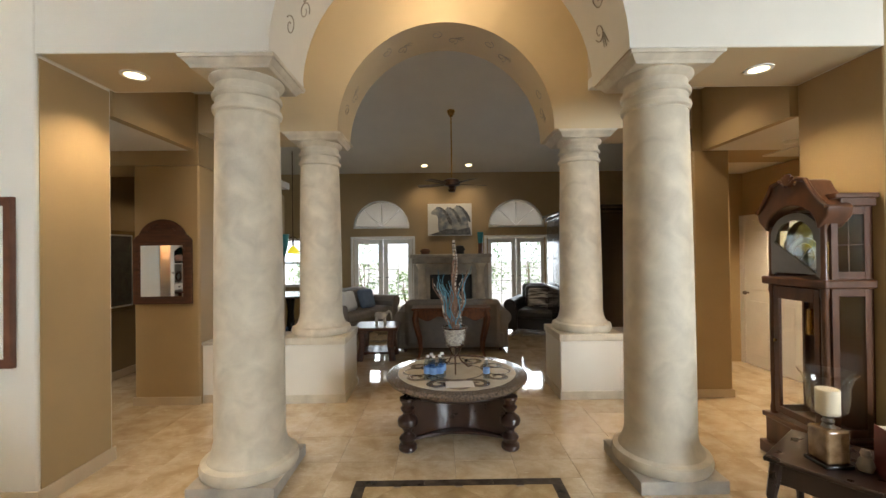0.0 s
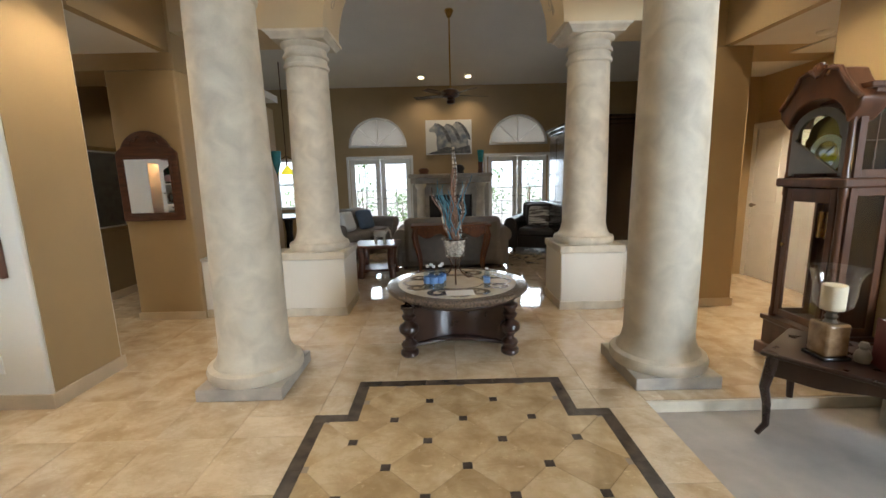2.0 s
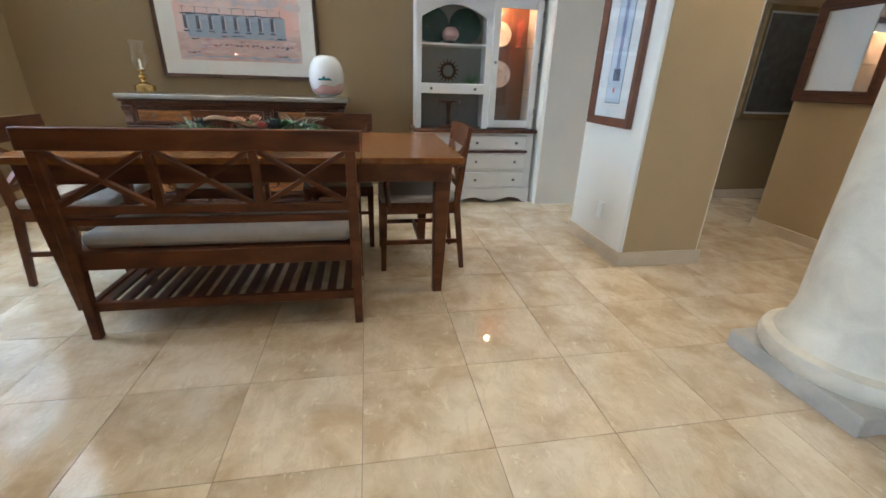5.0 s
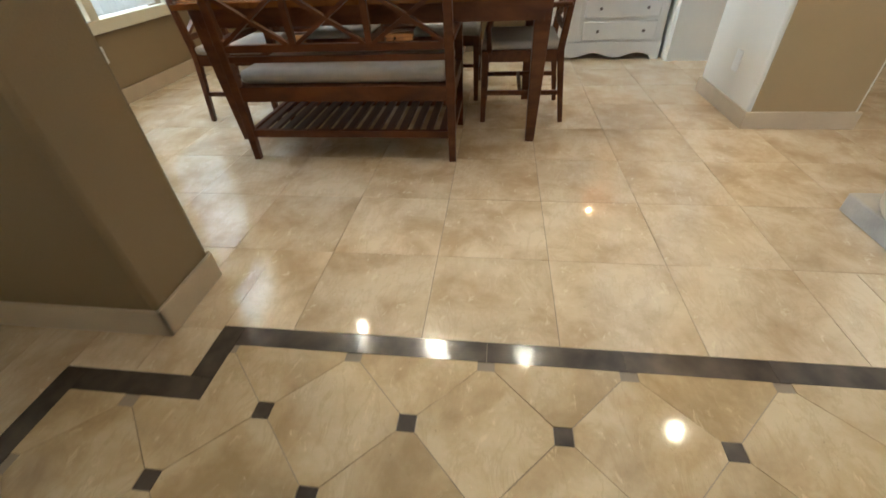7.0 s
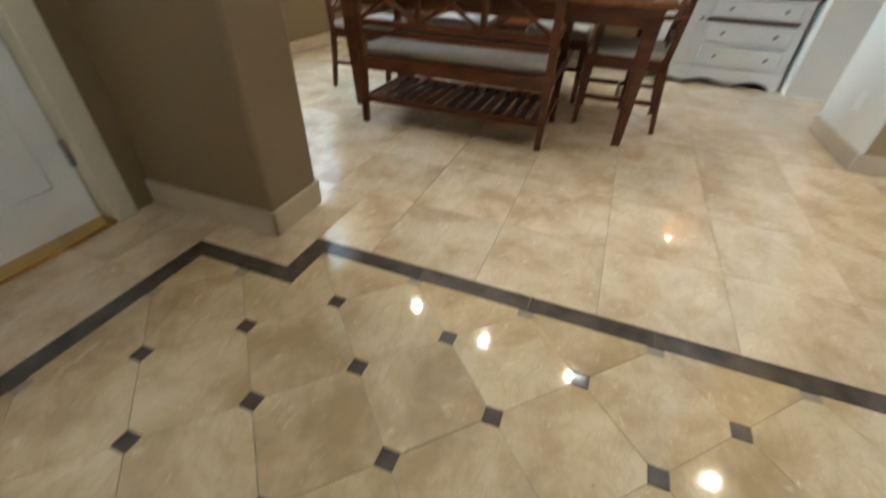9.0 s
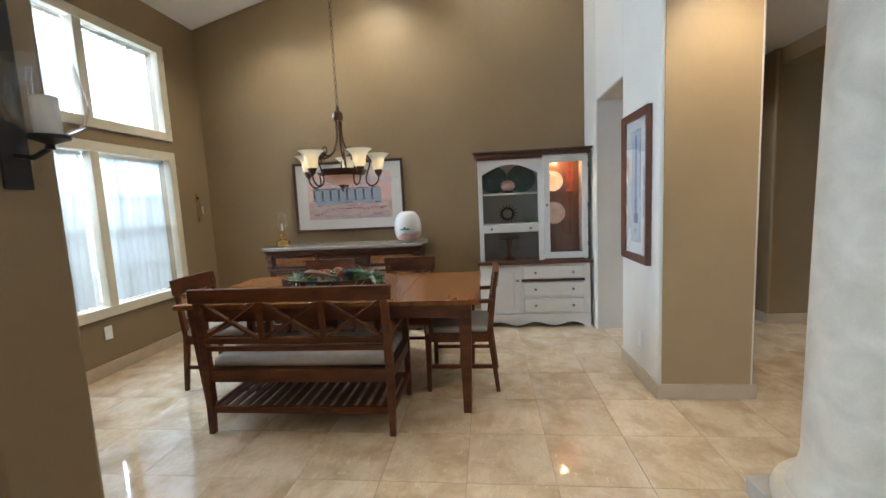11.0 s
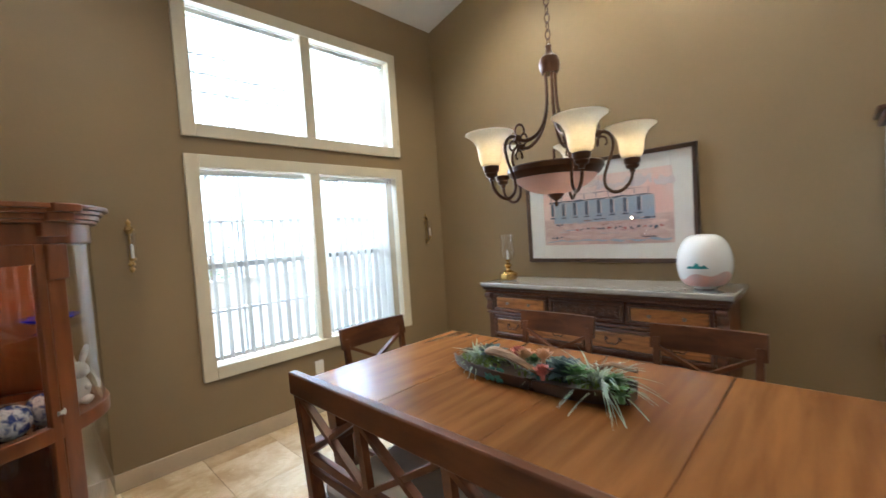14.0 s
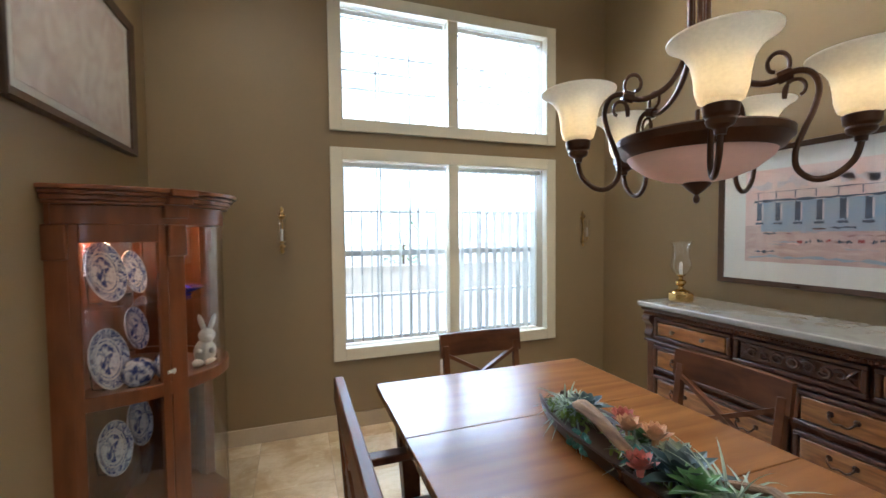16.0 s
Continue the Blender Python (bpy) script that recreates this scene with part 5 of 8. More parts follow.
def chandelier():
    cx, cy = -2.769, 0.425
    ob = thing("chandelier", pose(cx, cy, -0.02) @ Matrix.Diagonal((0.87, 0.87, 1, 1)), "oiled bronze chandelier with five lit glass shades and alabaster bowl", "chandelier")
    zt = 4.0
    part("canopy", lathe(B(), [(0, zt - 0.03), (0.04, zt - 0.03), (0.06, zt - 0.01), (0.065, zt + 0.03), (0, zt + 0.03)], 24), "bronze", ob)
    z = 2.10
    k = 0
    while z < zt - 0.02:
        ring = [(0.011 * math.cos(a * math.pi / 6), 0, 0.019 * math.sin(a * math.pi / 6)) for a in range(13)]
        o = part("chain_link", tube(B(), ring, 0.0028, 6), "bronze", ob)
        o.matrix_basis = pose(0, 0, z, 0, 0, 90 * (k % 2))
        z += 0.031
        k += 1
    part("hub", lathe(B(), [(0, 1.985), (0.035, 1.985), (0.04, 1.995), (0.045, 2.02), (0.038, 2.045), (0.018, 2.06), (0.012, 2.075), (0.014, 2.09), (0, 2.10)], 24), "bronze", ob)
    part("bowl_rim", lathe(B(), [(0.17, 1.59), (0.188, 1.596), (0.20, 1.612), (0.207, 1.616), (0.208, 1.632), (0.202, 1.637), (0.186, 1.635), (0.165, 1.598)], 56), "bronze", ob)
    part("bowl", lathe(B(), [(0.185, 1.605), (0.166, 1.578), (0.13, 1.553), (0.083, 1.536), (0.03, 1.528), (0.0, 1.527), (0.0, 1.533), (0.08, 1.543), (0.125, 1.56), (0.158, 1.583), (0.176, 1.605)], 48), "bowl", ob, "rose alabaster bowl")
    part("finial", lathe(B(), [(0, 1.477), (0.007, 1.482), (0.009, 1.492), (0.005, 1.50), (0.02, 1.51), (0.036, 1.525), (0.03, 1.532), (0, 1.532)], 20), "bronze", ob)
    part("stem", tube(B(), [(0, 0, 1.53), (0, 0, 1.70)], 0.006), "bronze", ob)
    for i in range(5):
        t = radians(46 + 72 * i)
        e = lambda r, z, s=0.0: (r * math.cos(t) - s * math.sin(t), r * math.sin(t) + s * math.cos(t), z)
        up = [(0.022, 1.99), (0.022, 1.90), (0.03, 1.84), (0.055, 1.785), (0.09, 1.75), (0.14, 1.73), (0.18, 1.735)]
        part("stem_rod", tube(B(), smooth([e(r, z) for r, z in up]), 0.0072, 8), "bronze", ob)
        arm = [(0.17, 1.735), (0.205, 1.744), (0.232, 1.732), (0.244, 1.70), (0.236, 1.66), (0.219, 1.62), (0.205, 1.58), (0.208, 1.542), (0.237, 1.518), (0.272, 1.522), (0.302, 1.546), (0.313, 1.572), (0.315, 1.592)]
        part("arm", tube(B(), smooth([e(r, z) for r, z in arm]), 0.0066, 10), "bronze", ob)
        curl = [(0.17, 1.735)] + [(0.165 + 0.03 * math.sin(a * 0.62) * (1 - a / 18), 1.765 - 0.034 * math.cos(a * 0.62) * (1 - a / 18)) for a in range(1, 11)]
        part("scroll", tube(B(), smooth([e(r, z) for r, z in curl], 3), 0.0048, 7), "bronze", ob)
        curl = [(0.19, 1.738)] + [(0.205 + 0.028 * math.cos(a * 0.6 + 2.0) * (1 - a / 16), 1.705 - 0.03 * math.sin(a * 0.6 + 2.0) * (1 - a / 16)) for a in range(1, 10)]
        part("scroll", tube(B(), smooth([e(r, z) for r, z in curl], 3), 0.0042, 7), "bronze", ob)
        part("binding", tube(B(), [e(0.168, 1.735), e(0.196, 1.742)], 0.014, 8), "bronze", ob)
        x, y, _ = e(0.315, 0)
        part("socket_cup", lathe(B(), [(0, 1.582), (0.011, 1.584), (0.012, 1.594), (0.024, 1.60), (0.028, 1.608), (0.026, 1.613), (0.032, 1.618), (0.034, 1.634), (0.028, 1.638), (0, 1.638)], 24, (x, y, 0)), "bronze", ob)
        prof = [(0.03, 0.0), (0.05, 0.012), (0.058, 0.035), (0.061, 0.065), (0.068, 0.095), (0.085, 0.12), (0.108, 0.137), (0.121, 0.143), (0.122, 0.147), (0.118, 0.147), (0.104, 0.141), (0.081, 0.124), (0.064, 0.098), (0.057, 0.066), (0.054, 0.037), (0.046, 0.016), (0.0, 0.006)]
        part("shade", lathe(B(), [(pr * 0.82, 1.633 + pz * 0.82) for pr, pz in prof], 40, (x, y, 0)), "shade", ob, "frosted amber glass bell shade")
        part("bulb", lathe(B(), [(0, 1.64), (0.012, 1.64), (0.013, 1.652), (0.02, 1.668), (0.021, 1.68), (0.016, 1.693), (0, 1.70)], 14, (x, y, 0)), "bulb", ob)
        lamp("chandelier_bulb", "POINT", pose(cx + 0.87 * x, cy + 0.87 * y, 1.665), 34.0, (1.0, 0.76, 0.46), 0.025)
    return ob


chandelier()


def framed(name, m, w, h, mat, fw, label, depth=0.03, glazed=True):
    """A framed picture hung on a wall: local x along it, z up, front to -y; returns it for its print."""
    ob = thing(name, m, label, "picture")
    a, b = w / 2, h / 2
    fr = B()
    o = [(-a, -b), (a, -b), (a, b), (-a, b)]
    q = [(-a + fw, -b + fw), (a - fw, -b + fw), (a - fw, b - fw), (-a + fw, b - fw)]
    rings = [[fr.verts.new((x, y, z)) for x, z in pts] for pts, y in ((o, 0), (o, -depth), ([(x * 0.992, z * 0.992) for x, z in o], -depth - 0.006), (q, -depth + 0.006), (q, 0))]
    for lo, hi in zip(rings, rings[1:] + rings[:1]):
        for k in range(4):
            fr.faces.new((lo[k], lo[(k + 1) % 4], hi[(k + 1) % 4], hi[k]))
    part("frame", fr, mat, ob)
    part("mat_board", boxes((-a + fw - 0.004, a - fw + 0.004, -0.012, -0.006, -b + fw - 0.004, b - fw + 0.004)), "paper", ob)
    if glazed:
        g = part("pane", boxes((-a + fw - 0.003, a - fw + 0.003, -0.021, -0.0195, -b + fw - 0.003, b - fw + 0.003)), "glass", ob)
        g.visible_shadow = False
    return ob


def strip(ob, name, mat, x0, x1, z0, z1, lift=0.0, label=""):
    return part(name, boxes((x0, x1, -0.0135 - lift, -0.012, z0, z1)), mat, ob, label)


M["blue_wash"] = material("blue_watercolour", (0.24, 0.32, 0.44), 0.7, scale=14, vary=0.25, dark=(0.40, 0.42, 0.46), bump=0.03)
M["slate_wash"] = material("slate_watercolour", (0.09, 0.11, 0.16), 0.7, scale=18, vary=0.4, bump=0.03)
M["sky_pink"] = material("rose_sky_wash", (0.70, 0.45, 0.40), 0.7, scale=4, vary=0.12, dark=(0.74, 0.63, 0.59), contrast=0.35, distort=0.8, bump=0.03)
M["sky_pale"] = material("pale_sky_wash", (0.66, 0.56, 0.53), 0.7, scale=8, vary=0.1, dark=(0.55, 0.50, 0.55), bump=0.03)
M["shore_pale"] = material("sand_wash", (0.60, 0.47, 0.43), 0.7, scale=9, vary=0.15, dark=(0.50, 0.33, 0.30), distort=0.8, bump=0.03, stretch=(1, 1, 3))
M["red_mark"] = material("red_wash", (0.35, 0.06, 0.06), 0.7, scale=12, vary=0.2, bump=0.03)
M["rust_wash"] = material("shore_watercolour", (0.48, 0.38, 0.37), 0.7, scale=22, vary=0.3, dark=(0.24, 0.10, 0.10), contrast=0.35, bump=0.03, stretch=(1, 1, 4))
M["frame_dark"] = material("dark_frame_wood", (0.06, 0.032, 0.02), 0.3, scale=12, vary=0.3, bump=0.05, coat=0.3)
M["frame_brown"] = material("brown_frame_wood", (0.135, 0.055, 0.030), 0.35, scale=10, vary=0.25, bump=0.05, coat=0.2)
pic = framed("harbor_painting", pose(XB + 0.002, -0.095, 1.47, 0, 0, 90), 1.30, 0.80, "frame_dark", 0.03, "wide framed watercolor of a columned pier at sunset")
strip(pic, "sky_wash", "sky_pink", -0.49, 0.50, -0.05, 0.27)
strip(pic, "ground_wash", "shore_pale", -0.49, 0.50, -0.26, -0.05)
strip(pic, "far_wash", "blue_wash", -0.40, 0.38, -0.085, 0.085, 0.0010)


def stroke(name, mat, x0, x1, z0, z1, lift, rng, rough=0.3):
    """A brush stroke: a flat patch with a ragged outline."""
    n = max(6, int((x1 - x0) / 0.03))
    h = z1 - z0
    up = [(x0 + (x1 - x0) * k / n, z1 - rng.random() * rough * h) for k in range(n + 1)]
    dn = [(x0 + (x1 - x0) * k / n, z0 + rng.random() * rough * h) for k in range(n, -1, -1)]
    part(name, prism(B(), up + dn, "y", -0.0135 - lift, -0.012), mat, pic)


rng = random.Random(4)
for k in range(7):
    x = -0.47 + 0.14 * k + rng.uniform(-0.02, 0.02)
    stroke("cloud_stroke", "sky_pale", x, x + rng.uniform(0.12, 0.26), 0.13 + rng.uniform(0, 0.05), 0.20 + rng.uniform(0, 0.05), 0.0006, rng, 0.5)
stroke("deck_stroke", "slate_wash", -0.44, 0.36, 0.082, 0.10, 0.0022, rng, 0.4)
stroke("rail_stroke", "slate_wash", -0.44, 0.30, 0.138, 0.144, 0.0022, rng, 0.6)
for k in range(9):
    x = -0.42 + 0.095 * k
    stroke("rail_post", "slate_wash", x, x + 0.004, 0.10, 0.142, 0.0022, rng, 0.05)
for k in range(8):
    x = -0.41 + k * 0.098
    stroke("pier_post", "slate_wash", x - 0.013, x + 0.013, -0.03, 0.086, 0.0024, rng, 0.1)
    stroke("post_light", "sky_pale", x + 0.013, x + 0.021, -0.03, 0.08, 0.0020, rng, 0.2)
    stroke("pier_foot", "slate_wash", x - 0.022, x + 0.022, -0.046, -0.030, 0.0024, rng, 0.3)
for k in range(26):
    x, z = rng.uniform(-0.48, 0.36), rng.uniform(-0.22, -0.07)
    stroke("shore_stroke", ("rust_wash", "sky_pink", "blue_wash", "shore_pale", "slate_wash")[k % 5], x, x + rng.uniform(0.06, 0.16), z, z + rng.uniform(0.008, 0.025), 0.0012 + 0.00002 * k, rng, 0.7)
for k in range(16):
    x = -0.20 + 0.042 * k + rng.uniform(-0.01, 0.01)
    stroke("crowd_stroke", "slate_wash" if k % 3 else "red_mark", x - 0.012, x + 0.014, -0.155 + rng.uniform(-0.012, 0.012), -0.125, 0.002, rng, 0.6)
stroke("water_stroke", "blue_wash", -0.47, 0.48, -0.25, -0.215, 0.0018, rng, 0.6)

M["pale_print"] = material("pale_print", (0.58, 0.62, 0.66), 0.6, scale=3, vary=0.08, dark=(0.42, 0.49, 0.58), bump=0.02)
M["violet"] = material("violet_brush", (0.23, 0.25, 0.40), 0.7, scale=9, vary=0.2, bump=0.02)
M["red_seal"] = material("red_seal", (0.55, 0.12, 0.09), 0.7, scale=9, vary=0.1, bump=0.02)
pic = framed("tall_print", pose(-2.87, YD - 0.002, 1.385, 0, 0, 0), 0.50, 1.05, "frame_brown", 0.055, "tall narrow brown-framed print with wide white mat")
strip(pic, "print_edge", "slate_wash", -0.085, 0.085, -0.385, 0.40, 0.0003)
strip(pic, "print_sheet", "pale_print", -0.08, 0.08, -0.38, 0.395, 0.001)
strip(pic, "brush_mark", "violet", -0.015, 0.022, -0.22, 0.36, 0.0016)
strip(pic, "boat_mark", "slate_wash", -0.03, 0.045, -0.25, -0.18, 0.002)
strip(pic, "seal", "red_seal", -0.012, 0.012, -0.32, -0.29, 0.0016)
M["sepia"] = material("sepia_print", (0.76, 0.70, 0.63), 0.7, scale=7, vary=0.06, dark=(0.64, 0.53, 0.47), contrast=0.25, distort=1.5, bump=0.02)
pic = framed("sepia_picture", pose(XS - 0.002, -1.0, 2.175, 0, 0, -90), 1.08, 0.70, "frame_dark", 0.035, "dark-framed sepia picture above the curio cabinet")
strip(pic, "print_sheet", "sepia", -0.46, 0.46, -0.28, 0.28, 0.001)


M["brass_aged"] = material("aged_brass", (0.46, 0.31, 0.12), 0.28, metal=1.0, scale=14, vary=0.3, bump=0.05)


def wall_sconce(x, label):
    ob = thing("candle_sconce", pose(x, YW, 1.42), label, "sconce", "brass sconces beside the window")
    part("backplate", lathe(B(), [(0, -0.155), (0.006, -0.15), (0.012, -0.135), (0.005, -0.12), (0.017, -0.105), (0.006, -0.09), (0.005, 0.07), (0.012, 0.08), (0.02, 0.10), (0.012, 0.118), (0.006, 0.125), (0.011, 0.14), (0.004, 0.155), (0, 0.165)], 16, (0, 0.016, 0), 1.3, 0.8), "brass_aged", ob)
    part("arm", tube(B(), smooth([(0, 0.02, -0.10), (0, 0.045, -0.112), (0, 0.066, -0.10), (0, 0.068, -0.082)]), 0.004), "brass_aged", ob)
    part("cup", lathe(B(), [(0, -0.085), (0.012, -0.083), (0.02, -0.07), (0.019, -0.068), (0, -0.078)], 16, (0, 0.068, 0)), "brass_aged", ob)
    part("candle", lathe(B(), [(0.008, -0.076), (0.008, 0.01), (0, 0.012)], 12, (0, 0.068, 0)), "paper", ob)
    part("glass_chimney", lathe(B(), [(0.018, -0.07), (0.026, -0.03), (0.022, 0.02), (0.027, 0.075), (0.0262, 0.075), (0.0212, 0.02), (0.0252, -0.03), (0.0172, -0.07)], 20, (0, 0.068, 0)), "glass", ob)


wall_sconce(-1.78, "slim brass candle sconce with a glass chimney")
wall_sconce(-4.21, "slim brass candle sconce with a glass chimney")


def outlet(m, label="white electrical outlet plate on the wall"):
    ob = thing("wall_outlet", m, label, "outlet")
    part("plate", boxes((-0.036, 0.036, -0.006, 0, -0.058, 0.058)), "white", ob, "", 0.002)
    part("socket", boxes((-0.016, 0.016, -0.008, -0.006, 0.01, 0.042)), "white", ob)
    part("socket", boxes((-0.016, 0.016, -0.008, -0.006, -0.042, -0.01)), "white", ob)


outlet(pose(-2.93, YW + 0.001, 0.36, 0, 0, 180))
outlet(pose(-2.80, YD - 0.001, 0.30))

ob = thing("brass_lamp", pose(-4.17, -0.80, 0.951), "brass candle lamp with a clear glass hurricane chimney", "lamp")
part("base", prism(B(), [(0.075 * math.cos(math.pi * k / 4 + 0.39), 0.075 * math.sin(math.pi * k / 4 + 0.39)) for k in range(8)], "z", 0, 0.05), "brass", ob, "", 0.004)
part("stem", lathe(B(), [(0.055, 0.05), (0.05, 0.06), (0.02, 0.075), (0.015, 0.09), (0.032, 0.11), (0.03, 0.125), (0.012, 0.135), (0.012, 0.15), (0.026, 0.16), (0.026, 0.168), (0, 0.168)], 20), "brass", ob)
part("candle", lathe(B(), [(0.009, 0.165), (0.009, 0.24), (0, 0.242)], 12), "paper", ob)
part("chimney", lathe(B(), [(0.03, 0.165), (0.055, 0.20), (0.06, 0.235), (0.045, 0.29), (0.05, 0.345), (0.065, 0.375), (0.0645, 0.375), (0.049, 0.345), (0.044, 0.29), (0.059, 0.235), (0.054, 0.20), (0.029, 0.165)], 24), "glass", ob)

M["egg"] = material("painted_porcelain", (0.74, 0.73, 0.70), 0.25, scale=3.5, vary=0.04, bump=0.02, coat=0.4)
M["egg_pink"] = material("pink_marbled_glaze", (0.52, 0.28, 0.24), 0.3, scale=16, vary=0.3, dark=(0.50, 0.36, 0.33), contrast=0.4, bump=0.05, coat=0.4)
M["teal"] = material("teal_glaze", (0.05, 0.25, 0.25), 0.25, scale=9, vary=0.3, bump=0.02, coat=0.4)
ob = thing("egg_vase", pose(-4.15, 0.63, 0.951), "large white egg-shaped vase with pink marbled foot", "vase")
prof = [(0, 0), (0.06, 0)] + [(0.145 * math.sin(0.42 + 2.5 * k / 14) ** 0.85, 0.01 + 0.31 * (1 - math.cos(math.pi * k / 14)) / 2) for k in range(15)] + [(0.045, 0.30)]
part("body", lathe(B(), prof, 32), "egg", ob)


def glaze(name, mat, a0, a1, lo, hi, label=""):
    """A patch of glaze on the vase between two wavy heights."""
    def radius(z):
        for (r0, z0), (r1, z1) in zip(prof[2:], prof[3:]):
            if z0 <= z <= z1 and z1 > z0:
                return r0 + (r1 - r0) * (z - z0) / (z1 - z0)
        return prof[2][0]
    bm, rows, n, m = B(), [], 40, 8
    for i in range(n + 1):
        t = a0 + (a1 - a0) * i / n
        z0, z1 = lo(i / n), hi(i / n)
        rows.append([bm.verts.new(((radius(z) + 0.0015) * math.cos(t), (radius(z) + 0.0015) * math.sin(t), z)) for z in [z0 + (z1 - z0) * j / m for j in range(m + 1)]])
    for p, q in zip(rows, rows[1:]):
        for j in range(m):
            bm.faces.new((p[j], q[j], q[j + 1], p[j + 1]))
    part(name, bm, mat, ob, label)


glaze("glaze_band", "egg_pink", -1.6, 1.9, lambda u: 0.012, lambda u: 0.05 + 0.10 * u ** 1.5 * (1.15 - u) / 0.3 * 0.55 + 0.012 * math.sin(19 * u), "pink marbled glaze")
glaze("teal_mark", "teal", -0.45, 0.35, lambda u: 0.128, lambda u: 0.132 + 0.030 * math.sin(math.pi * u) * (0.7 + 0.3 * math.sin(17 * u)))

# centrepiece
M["leaf_pale"] = material("air_plant", (0.30, 0.37, 0.28), 0.6, scale=20, vary=0.3, bump=0.1)
M["leaf_green"] = material("succulent_green", (0.11, 0.22, 0.08), 0.5, scale=20, vary=0.3, bump=0.1)
M["leaf_moss"] = material("moss_green", (0.17, 0.24, 0.05), 0.7, scale=30, vary=0.35, bump=0.1)
M["leaf_dark"] = material("succulent_dark", (0.045, 0.075, 0.075), 0.45, scale=20, vary=0.3, bump=0.1)
M["leaf_teal"] = material("succulent_teal", (0.06, 0.22, 0.19), 0.5, scale=20, vary=0.3, bump=0.1)
M["flower"] = material("coral_bloom", (0.50, 0.16, 0.12), 0.6, scale=25, vary=0.3, bump=0.1)
M["peach"] = material("peach_bloom", (0.62, 0.36, 0.20), 0.6, scale=25, vary=0.3, bump=0.1)
M["driftwood"] = material("driftwood", (0.27, 0.165, 0.085), 0.75, scale=7, vary=0.3, stretch=(9, 1, 9), dark=(0.11, 0.06, 0.03), contrast=0.5, bump=0.6)


def leaf(bm, base, yaw, rise, length, width, droop):
    """One curved, tapering leaf with a raised rib."""
    n = 6
    d = Vector((math.cos(yaw), math.sin(yaw), 0))
    s = Vector((-math.sin(yaw), math.cos(yaw), 0))
    rows = []
    for k in range(n + 1):
        u = k / n
        c = Vector(base) + d * (length * u * math.cos(rise) + 0.3 * droop * length * u * u) + Vector((0, 0, length * math.sin(rise) * u - droop * length * u * u))
        w = width * (1 - u ** 2) * (0.6 + 0.8 * u if u < 0.5 else 1)
        rows.append([bm.verts.new(c - s * w / 2 + Vector((0, 0, w * 0.25))), bm.verts.new(c), bm.verts.new(c + s * w / 2 + Vector((0, 0, w * 0.25)))] if k < n else [bm.verts.new(c)] * 3)
    for a, b in zip(rows, rows[1:]):
        for i in (0, 1):
            f = []
            for v in (a[i], a[i + 1], b[i + 1], b[i]):
                if v not in f:
                    f.append(v)
            if len(f) > 2:
                bm.faces.new(f)


